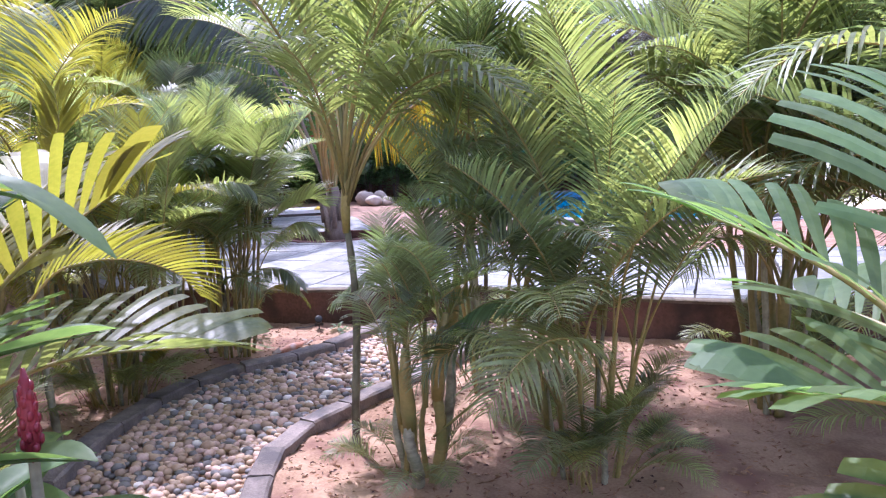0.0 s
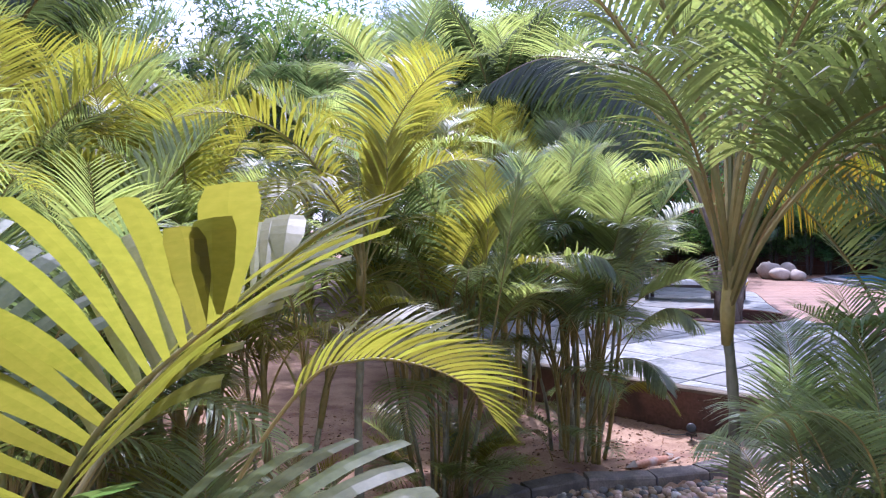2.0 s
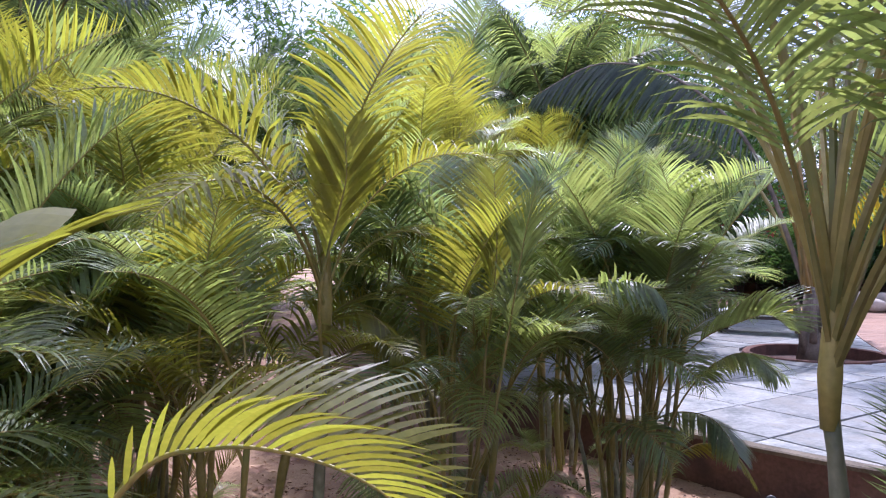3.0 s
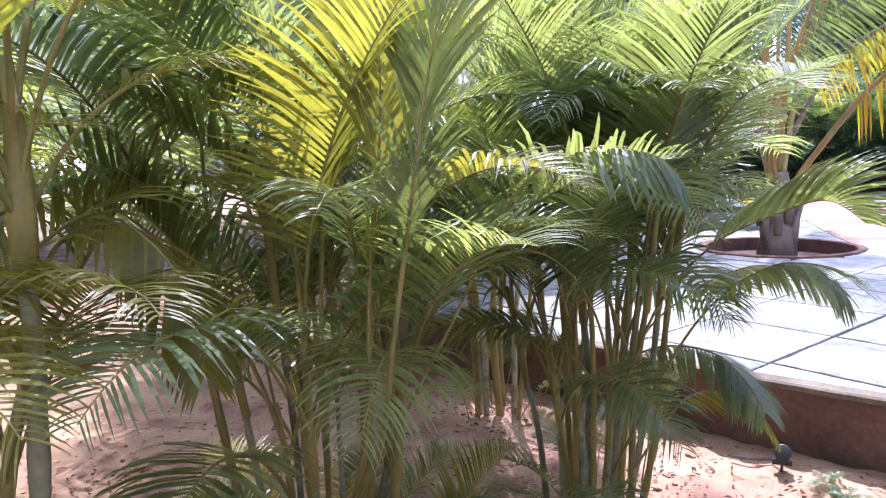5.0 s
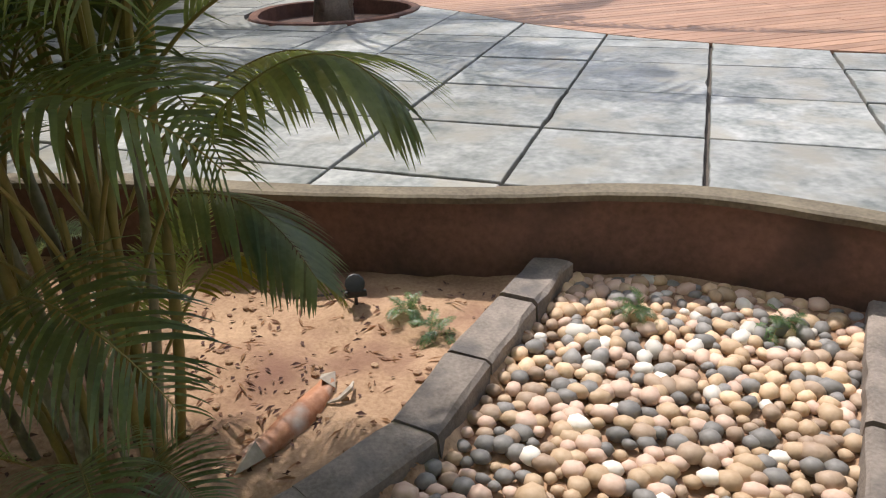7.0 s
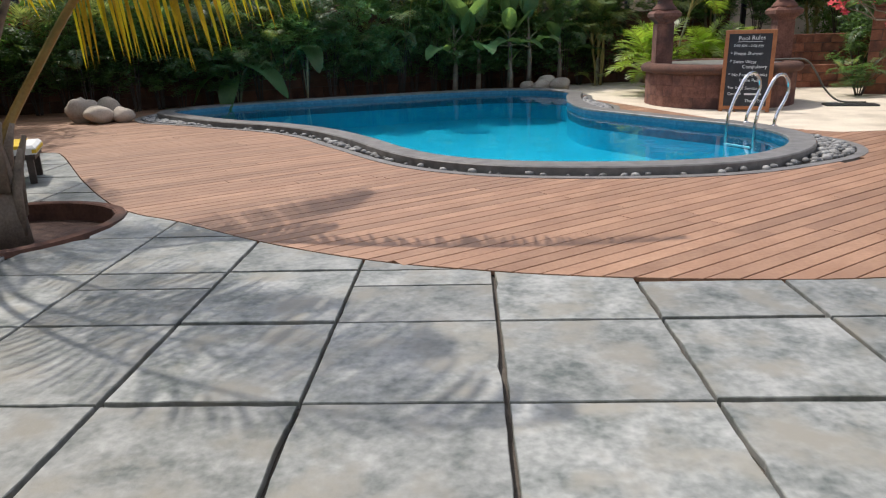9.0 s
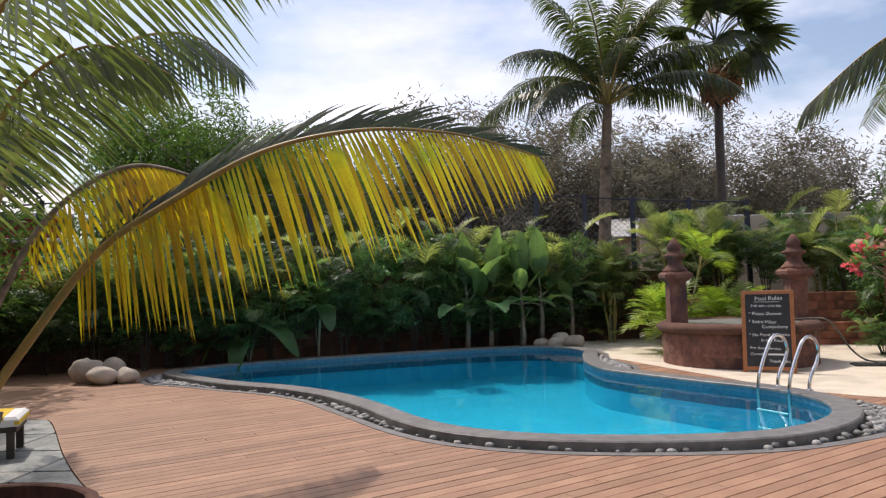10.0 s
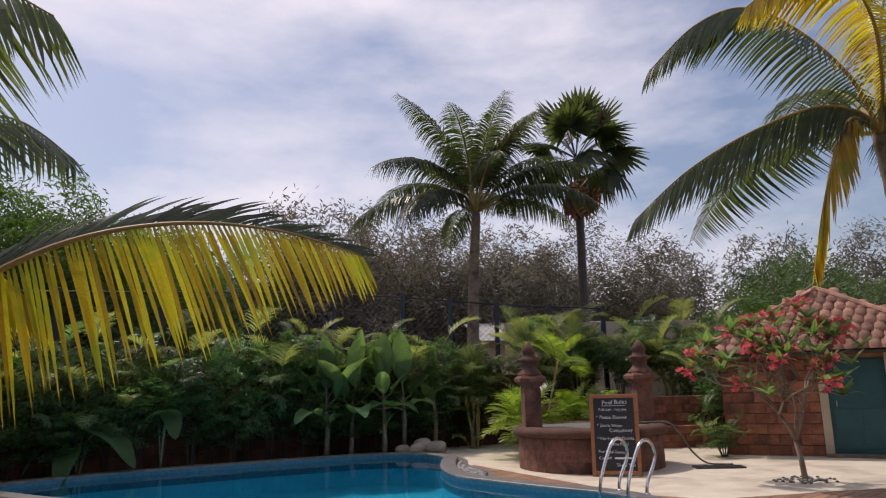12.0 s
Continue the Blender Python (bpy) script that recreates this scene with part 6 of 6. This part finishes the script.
# ---- tiled house ----
house = thing("house", "small laterite house with a clay tile roof and teal door", "house", (8.30, 13.92, -0.004), -33.8)
shell = part("wall", Shape().box(0.03, 0.25, 0, 4.2, 3.2, 2.25), DARKWALL, house)
block_wall("wall", (0, 0), (4.2, 0), 0, 2.2, LATERITE, "", 0.22, 0.42, 0.25, shell, holes=((2.05, 3.15, 0, 2.05),))
part("corner_trim", Shape().box(1.90, -0.03, 0, 2.06, 0.2, 2.1, 0.006), TAN, house, "tan plastered door jamb")
part("corner_trim", Shape().box(3.14, -0.03, 0, 3.30, 0.2, 2.1, 0.006), TAN, house)
door = part("door", Shape().box(2.06, 0.06, 0.03, 3.14, 0.11, 2.05, 0.004), TEAL, house, "teal painted wooden door")
for x0, x1, z0, z1 in ((2.14, 2.56, 0.15, 0.95), (2.64, 3.06, 0.15, 0.95), (2.14, 2.56, 1.05, 1.95), (2.64, 3.06, 1.05, 1.95)):
    part("panel", Shape().box(x0, 0.045, z0, x1, 0.06, z1, 0.008), TEAL, door)
part("handle", Shape().tube([(2.2, 0.05, 1.0), (2.2, 0.0, 1.0), (2.2, 0.0, 1.12), (2.2, 0.05, 1.12)], 0.01, 6), STEEL, door)
part("step", Shape().box(1.9, -0.25, 0, 3.3, 0.02, 0.06, 0.01), LIP, house)
eave, ridge = 2.12, 3.55
part("roof", Shape().add([(-0.42, -0.42, eave), (4.62, -0.42, eave), (4.62, 3.6, eave), (-0.42, 3.6, eave), (2.05, 1.6, ridge), (2.15, 1.6, ridge), (-0.42, -0.42, eave - 0.06), (4.62, -0.42, eave - 0.06), (4.62, 3.6, eave - 0.06), (-0.42, 3.6, eave - 0.06)],
                         [(0, 1, 5, 4), (1, 2, 5), (2, 3, 4, 5), (3, 0, 4), (0, 6, 7, 1), (1, 7, 8, 2), (2, 8, 9, 3), (3, 9, 6, 0), (6, 9, 8, 7)]), DARKWOOD, house, "hipped roof boarding")
tile_v, tile_f = [], []
for i in range(2):
    for j in range(6):
        a = math.pi * j / 5
        tile_v.append((0.115 * math.cos(a) * (1 - 0.08 * i), 0.36 * i, 0.045 * math.sin(a) + 0.02 - 0.02 * i))
tile_f = [(j, j + 1, j + 7, j + 6) for j in range(5)] + [(5, 4, 3, 2, 1, 0)]
TILE_ME = Shape().add(tile_v, tile_f).mesh("roof_tile", ROOF_TILE, True)
slope_f = math.degrees(math.atan2(ridge - eave, 2.02))
slope_s = math.degrees(math.atan2(ridge - eave, 2.47))
for row in range(8):
    u = row / 8
    y, z = -0.46 + 2.02 * u, eave + (ridge - eave) * u
    x0, x1 = -0.42 + 2.47 * u, 4.62 - 2.47 * u
    n = int((x1 - x0) / 0.225)
    for k in range(n + 1):
        part("roof_tile", TILE_ME, None, house, m=pose(x0 + 0.225 * k + 0.05, y, z + 0.012, slope_f, 0, 0))
    y0, y1 = -0.42 + 2.02 * u, 3.6 - 2.0 * u
    n = int((y1 - y0) / 0.225)
    for k in range(n + 1):
        part("roof_tile", TILE_ME, None, house, m=pose(-0.46 + 2.47 * u, y1 - 0.225 * k - 0.05, z + 0.012, 0, 0, -90) @ pose(0, 0, 0, slope_s, 0, 0))
hip = Shape()
hip.tube([(-0.46, -0.46, eave + 0.05), (2.1, 1.6, ridge + 0.06), (4.66, -0.46, eave + 0.05)], 0.09, 8)
part("ridge_tile", hip, ROOF_TILE, house)


# ---- frangipani in flower ----
plum = thing("frangipani_tree", "small frangipani tree with red-pink flower clusters on bare branches", "tree", (7.42, 9.85, -0.004))
LONG_LEAF = [blade_mesh("leaf", BROAD, 0.34, 0.085, d, 700 + i, 0.2, 0.01, 6) for i, d in enumerate((0.2, 0.8))]
FLOWER = Shape()
for k in range(5):
    a = 2 * math.pi * k / 5
    c, s_, w = math.cos(a), math.sin(a), 0.022
    FLOWER.add([(0, 0, 0), (0.03 * c - w * s_, 0.03 * s_ + w * c, 0.022), (0.062 * c, 0.062 * s_, 0.02), (0.03 * c + w * s_, 0.03 * s_ - w * c, 0.022)], [(0, 1, 2, 3)])
cluster = Shape()
rc = random.Random(9)
for _ in range(16):
    m = pose(rc.gauss(0, 0.075), rc.gauss(0, 0.075), rc.gauss(0, 0.05), rc.uniform(-60, 60), rc.uniform(-60, 60), rc.uniform(0, 360))
    cluster.add([tuple(m @ Vector(v)) for v in FLOWER.v], FLOWER.f)
CLUSTER_ME = cluster.mesh("flower_cluster", PETAL)
wood = Shape()
tips = []
rp = random.Random(12)


def grow(p, d, length, radius, depth):
    q = p + d * length
    wood.tube([p, p + d * length * 0.5 + Vector((0.02, 0.01, 0.02)), q], [radius, radius * 0.88, radius * 0.75], 7)
    if depth == 0:
        tips.append((q, d))
        return
    for k in range(2 if depth < 2 else 3):
        a, e = rp.uniform(0, 6.28), rp.uniform(0.5, 0.85)
        side = d.orthogonal().normalized()
        side = Matrix.Rotation(a + 2.1 * k, 3, d) @ side
        nd = (d * math.cos(e) + side * math.sin(e) + Vector((0, 0, 0.08))).normalized()
        grow(q, nd, length * rp.uniform(0.82, 1.05), radius * 0.68, depth - 1)


grow(Vector((0, 0, 0)), Vector((-0.12, 0.05, 1)).normalized(), 0.62, 0.05, 4)
part("trunk", wood, BARK, plum, "smooth grey branches", smooth=True)
for i, (q, d) in enumerate(tips):
    for k in range(7):
        part("leaf", LONG_LEAF[k % 2], None, plum, m=Matrix.Translation(q) @ pose(0, 0, 0, 0, 0, 51 * k + 17 * i) @ pose(0, 0, 0, 0, -38 + 12 * (k % 3), 0))
    if i % 2 == 0:
        part("blossom", CLUSTER_ME, None, plum, "cluster of red-pink flowers" if i == 0 else "", m=Matrix.Translation(q + d * 0.10) @ pose(0, 0, 0, 0, 0, 40 * i))
stone_ring = thing("pebble_patch", "grey pebbles around the foot of the frangipani", "pebbles", (7.42, 9.85, -0.004))
sr = Shape()
for k in range(60):
    a, d = rnd.uniform(0, 6.28), rnd.uniform(0.08, 0.42)
    sr.stone((d * math.cos(a) * 1.3, d * math.sin(a), 0.012), (0.035, 0.03, 0.018), k, 3, 6)
tagged(part("pebbles", sr, POOL_PEBBLE, stone_ring, smooth=True), kind="stuff")


# ---- boulders ----
for x, y, z, r, turn in ((-7.62, 11.95, 0.23, (0.33, 0.22, 0.27), 35), (-7.2, 12.1, 0.22, (0.25, 0.22, 0.23), 0), (-7.18, 11.72, 0.17, (0.28, 0.22, 0.18), 10), (-6.82, 11.9, 0.14, (0.21, 0.2, 0.16), -30),
                         (1.42, 16.85, 0.12, (0.20, 0.18, 0.13), 0), (1.78, 16.75, 0.13, (0.26, 0.2, 0.15), 20), (2.2, 16.7, 0.15, (0.28, 0.22, 0.18), -15), (1.95, 17.1, 0.17, (0.25, 0.2, 0.2), 0)):
    tagged(part("boulder", Shape().stone((0, 0, 0), r, x * 3 + y, 12, 18, 0.25), BOULDER, None, smooth=True, m=pose(x, y, z - 0.01, 0, 0, turn)), "rounded pale boulder resting by the pool", "rock", "boulders by the pool")


# ---- sun lounger ----
lounger = thing("sun_lounger", "dark wooden sun lounger with a yellow and white striped towel", "sun lounger", (-5.15, 6.25, 0.0), 205)
part("frame", Shape().box(0.0, -0.33, 0.27, 1.95, 0.33, 0.33, 0.01), DARKWOOD, lounger)
for x, y in ((0.06, -0.29), (0.06, 0.29), (1.88, -0.29), (1.88, 0.29)):
    part("leg", Shape().box(x - 0.035, y - 0.035, 0.0, x + 0.035, y + 0.035, 0.29, 0.005), DARKWOOD, lounger)
part("mattress", Shape().box(-0.02, -0.34, 0.33, 1.95, 0.34, 0.43, 0.03), TOWEL_W, lounger, "white towelled mattress")
part("stripe", Shape().box(-0.026, -0.345, 0.345, 0.02, 0.345, 0.385, 0.004), TOWEL_Y, lounger)
part("stripe", Shape().box(0.12, -0.345, 0.40, 0.32, 0.345, 0.436, 0.004), TOWEL_Y, lounger)
part("stripe", Shape().box(0.55, -0.345, 0.40, 0.75, 0.345, 0.436, 0.004), TOWEL_Y, lounger)


# ---- small things on the sand ----
lamp = thing("garden_spotlight", "small black spotlight on a stake by the wall", "lamp", (-1.43, -1.45, SAND_Z), 30)
part("stake", Shape().tube([(0, 0, -0.06), (0, 0, 0.06)], 0.008, 6), BLACK, lamp)
part("head", Shape().lathe([(0.018, -0.06), (0.035, -0.04), (0.042, 0.03), (0.045, 0.05), (0.038, 0.052)], 12), BLACK, lamp, smooth=True, m=pose(0, 0, 0.10, 55, 0, 0))
part("bracket", Shape().box(-0.05, -0.01, 0.04, 0.05, 0.01, 0.07, 0.004), BLACK, lamp)
part("cable", Shape().tube(smooth_loop([(0, 0.02, 0.06), (-0.05, 0.08, 0.03), (-0.15, 0.10, 0.01), (-0.28, 0.12, 0.005)], 4, False), 0.006, 5), BLACK, lamp)

sheath = thing("fallen_palm_sheath", "dry orange-brown palm sheath lying curled on the sand", "dry leaf", (-1.29, -2.0, SAND_Z + sand_height(-1.3, -2.2) + 0.022), -97)
sv = []
for i in range(13):
    u = i / 12
    w = 0.032 + 0.026 * math.sin(math.pi * (0.05 + 0.9 * u))
    for j in range(7):
        a = math.pi * (-0.15 + 1.3 * j / 6)
        sv.append((0.47 * u, w * math.cos(a) + 0.02 * math.sin(4 * u), w * math.sin(a) * 0.75 + 0.006 * math.sin(9 * u + j)))
SHEATH_BODY = Shape().add(sv, [(i * 7 + j, (i + 1) * 7 + j, (i + 1) * 7 + j + 1, i * 7 + j + 1) for i in range(12) for j in range(6)])
part("sheath", SHEATH_BODY, ORANGE_BARK, sheath, smooth=True)
part("torn_end", Shape().add([(-0.05, 0.0, 0.02), (0.03, 0.052, 0.012), (0.05, 0.0, 0.055), (0.0, -0.03, 0.03)], [(0, 1, 2), (0, 2, 3)]), BOULDER, sheath, "pale torn end")
part("torn_end", Shape().add([(0.43, 0.045, 0.01), (0.54, 0.0, 0.008), (0.44, -0.035, 0.012), (0.42, 0.0, 0.055)], [(0, 1, 3), (1, 2, 3)]), BOULDER, sheath, "pale torn end")
part("strip", Shape().tube([(-0.02, 0.10, 0.02), (0.03, 0.12, 0.03), (0.08, 0.10, 0.01), (0.11, 0.06, 0.0)], [0.004, 0.012, 0.010, 0.003], 5), BOULDER, sheath, "pale inner strip")

litter = Shape()
for _ in range(5200):
    x, y = rnd.uniform(-5, 3.6), rnd.uniform(-6.5, -1.3)
    if inside((x, y), CHANNEL):
        continue
    h = sand_height(x, y)
    a, ln, w = rnd.uniform(0, 6.28), rnd.uniform(0.02, 0.09), rnd.uniform(0.003, 0.010)
    c, s_ = math.cos(a), math.sin(a)
    z = SAND_Z + h + 0.006
    litter.add([(x - c * ln / 2, y - s_ * ln / 2, z), (x - s_ * w, y + c * w, z + 0.006), (x + c * ln / 2, y + s_ * ln / 2, z + 0.002), (x + s_ * w, y - c * w, z + 0.003)], [(0, 1, 2, 3)])
tagged(part("leaf_litter", litter, DRY), "scattered dry leaf bits and twigs on sand", "leaf litter", kind="stuff")
chips = Shape()
for _ in range(5200):
    x, y = rnd.uniform(-4.2, 2.6), rnd.uniform(-6.0, -1.15)
    if inside((x, y), CHANNEL) or noise.noise((x * 1.7, y * 1.7, 4)) + rnd.uniform(-0.5, 0.5) < 0.05:
        continue
    z = SAND_Z + sand_height(x, y) + 0.007
    a, ln, w = rnd.uniform(0, 6.28), rnd.uniform(0.006, 0.026), rnd.uniform(0.003, 0.009)
    c, s_ = math.cos(a) * ln, math.sin(a) * ln
    chips.add([(x - c, y - s_, z), (x - s_ * w / ln, y + c * w / ln, z + 0.009), (x + c, y + s_, z + 0.003), (x + s_ * w / ln, y - c * w / ln, z + 0.002)], [(0, 1, 2, 3)])
tagged(part("bark_chips", chips, CHIPS), "dark bark chips and leaf scraps strewn on sand", "leaf litter", kind="stuff")
clods = Shape()
for k in range(2600):
    x, y = rnd.uniform(-4.5, 3.4), rnd.uniform(-6.2, -1.4)
    if inside((x, y), CHANNEL):
        continue
    r = rnd.uniform(0.005, 0.022)
    h = sand_height(x, y)
    clods.stone((x, y, SAND_Z + h + r * 0.2), (r, r * 0.8, r * 0.6), k, 3, 6, 0.4)
tagged(part("soil_clods", clods, SAND), "small clods of reddish soil", "soil", kind="stuff")
for i, (x, y) in enumerate(((-1.02, -1.62), (-1.15, -1.5), (-0.2, -1.2), (0.35, -1.12), (0.1, -3.3))):
    weed = thing("weed", "small green weed tuft growing in the sand", "weed", (x, y, SAND_Z - 0.01), 70 * i, "weeds")
    for k in range(3):
        for q in range(4):
            part("frond", SHRUB_FRONDS[k], None, weed, m=pose(0.03 * k, 0.02 * q, 0.03, 0, 0, 60 * k + 95 * q) @ pose(0, 0, 0, 0, 18 * q, 0) @ Matrix.Diagonal((0.13, 0.13, 0.10, 1)))


# ---- paving stones ----
PATIO = PATIO_EDGE + DECK_EDGE
PATIO = [(x, y + 0.075) if i < len(PATIO_EDGE) else (x, y - 0.015) for i, (x, y) in enumerate(PATIO)]
step, gap = 0.9, 0.017
rt = random.Random(21)
pit_keep = PIT_R + 0.13


def worn(poly):
    """The outline with small chips along its edges."""
    out = []
    for p, q in zip(poly, poly[1:] + poly[:1]):
        n = max(1, min(9, int(math.dist(p, q) / 0.1)))
        ln = max(math.dist(p, q), 0.001)
        side = (-(q[1] - p[1]) / ln, (q[0] - p[0]) / ln)
        for i in range(n):
            d = abs(rt.gauss(0, 0.0028)) + (rt.uniform(0.004, 0.011) if rt.random() < 0.06 else 0) if i else 0.002
            u = (i + (rt.uniform(-0.25, 0.25) if i else 0)) / n
            out.append((p[0] + (q[0] - p[0]) * u + side[0] * d, p[1] + (q[1] - p[1]) * u + side[1] * d))
    return out


def paver(poly):
    if sum(a[0] * b[1] - b[0] * a[1] for a, b in zip(poly, poly[1:] + poly[:1])) < 0:
        poly = poly[::-1]
    poly = worn(poly)
    s = Shape()
    k = len(poly)
    z1 = rt.uniform(-0.002, 0.002)
    lean = (rt.uniform(-0.0015, 0.0015), rt.uniform(-0.0015, 0.0015))
    cx, cy = sum(p[0] for p in poly) / k, sum(p[1] for p in poly) / k
    low = [(x, y, -0.04) for x, y in poly]
    mid = [(x, y, z1 - 0.005 + lean[0] * (x - cx) + lean[1] * (y - cy)) for x, y in poly]
    up = [(cx + (x - cx) * 0.992, cy + (y - cy) * 0.992, z1 + lean[0] * (x - cx) + lean[1] * (y - cy)) for x, y in poly]
    s.add(low + mid + up, [tuple(range(2 * k, 3 * k))] + [(i, (i + 1) % k, k + (i + 1) % k, k + i) for i in range(k)] + [(k + i, k + (i + 1) % k, 2 * k + (i + 1) % k, 2 * k + i) for i in range(k)])
    return s


for i in range(-13, 15):
    for j in range(-4, 12):
        g = gap * (1.6 if i % 2 == 0 else 1)
        x0, y0 = i * step + g / 2, j * step + gap / 2
        if i % 3 == 1:
            y0 += 0.02
        x1, y1 = (i + 1) * step - gap / 2, (j + 1) * step - gap / 2
        cells = [(x0, y0, x1, y1)]
        if j in (2, 4) and i % 2:
            ym = y0 + 0.58
            cells = [(x0, y0, x1, ym - gap / 2), (x0, ym + gap / 2, x1, y1)]
        for c in cells:
            poly = clip_box(PATIO, *c)
            clean = []
            for p in poly:
                if not clean or math.dist(p, clean[-1]) > 0.004:
                    clean.append(p)
            if len(clean) < 3 or abs(sum(clean[q - 1][0] * clean[q][1] - clean[q][0] * clean[q - 1][1] for q in range(len(clean)))) / 2 < 0.012:
                continue
            cx, cy = sum(p[0] for p in clean) / len(clean), sum(p[1] for p in clean) / len(clean)
            if math.dist((cx, cy), PIT_AT) < pit_keep + 0.75:
                moved = []
                for p, nxt in zip(clean, clean[1:] + clean[:1]):
                    for u in (0, 0.2, 0.4, 0.6, 0.8):
                        q = (p[0] + (nxt[0] - p[0]) * u, p[1] + (nxt[1] - p[1]) * u)
                        d = math.dist(q, PIT_AT)
                        if d < pit_keep:
                            q = (PIT_AT[0] + (q[0] - PIT_AT[0]) * pit_keep / max(d, 0.01), PIT_AT[1] + (q[1] - PIT_AT[1]) * pit_keep / max(d, 0.01))
                            if not (c[0] <= q[0] <= c[2] and c[1] <= q[1] <= c[3]):
                                continue
                        moved.append(q)
                if len(moved) < 3:
                    continue
                clean = moved
            part("paving_stone", paver(clean), SLATE, paving_base)


# ---- deck boards ----
deck = tagged(new("floor_deck"), "weathered brown hardwood pool deck", "deck", kind="structure")
DECK = DECK_EDGE + [(14, 8.7), (8, 8.7), (5.2, 8.5), (4.4, 9.2), (3.4, 12), (1.5, 17.4), (-3.4, 16.5), (-6.6, 14.8), (-9.4, 13.8), (-15, 13.3)]
turn = radians(36)
ca, sa = math.cos(turn), math.sin(turn)
to_uv = lambda p: (p[0] * ca + p[1] * sa, -p[0] * sa + p[1] * ca)
loops = [[to_uv(p) for p in DECK], [to_uv(p) for p in BORDER_OUT]]


def crossings(v):
    us = []
    for loop in loops:
        for i in range(len(loop)):
            a, b = loop[i - 1], loop[i]
            if (a[1] > v) != (b[1] > v):
                us.append(a[0] + (b[0] - a[0]) * (v - a[1]) / (b[1] - a[1]))
    return sorted(us)


width, slot = 0.142, 0.010
vs_all = [p[1] for p in loops[0]]
v, count = min(vs_all), 0
rb = random.Random(33)
while v < max(vs_all):
    lo, hi = crossings(v + slot / 2 + 1e-4), crossings(v + width - slot / 2 - 1e-4)
    if len(lo) != len(hi):
        lo = hi = crossings(v + width / 2)
    if lo:
        for k in range(0, len(lo) - 1, 2):
            a0, a1, b0, b1 = lo[k], lo[k + 1], hi[k], hi[k + 1]
            if min(a1 - a0, b1 - b0) < 0.05 or abs(a0 - b0) > 1.2 or abs(a1 - b1) > 1.2:
                continue
            cuts = [(a0, b0)]
            u = max(a0, b0) + rb.uniform(1.2, 3.6)
            while u < min(a1, b1) - 0.5:
                cuts.append((u, u))
                u += rb.uniform(2.6, 3.6)
            cuts.append((a1, b1))
            for (s0, t0), (s1, t1) in zip(cuts, cuts[1:]):
                g = 0.002
                quad = [(s0 + g, v + slot / 2), (s1 - g, v + slot / 2), (t1 - g, v + width - slot / 2), (t0 + g, v + width - slot / 2)]
                quad = [(x * ca - y * sa, x * sa + y * ca) for x, y in quad]
                z = rb.uniform(-0.0015, 0.0015)
                s = Shape()
                q = [(x, y, z0) for z0 in (-0.03, z - 0.003) for x, y in quad]
                cx, cy = sum(p[0] for p in quad) / 4, sum(p[1] for p in quad) / 4
                nx, ny = -sa * 0.003, ca * 0.003
                q += [(quad[0][0] + nx, quad[0][1] + ny, z), (quad[1][0] + nx, quad[1][1] + ny, z), (quad[2][0] - nx, quad[2][1] - ny, z), (quad[3][0] - nx, quad[3][1] - ny, z)]
                s.add(q, [(0, 1, 5, 4), (1, 2, 6, 5), (2, 3, 7, 6), (3, 0, 4, 7), (4, 5, 9, 8), (5, 6, 10, 9), (6, 7, 11, 10), (7, 4, 8, 11), (8, 9, 10, 11)])
                part("deck_board", s, TEAK, deck)
    v += width
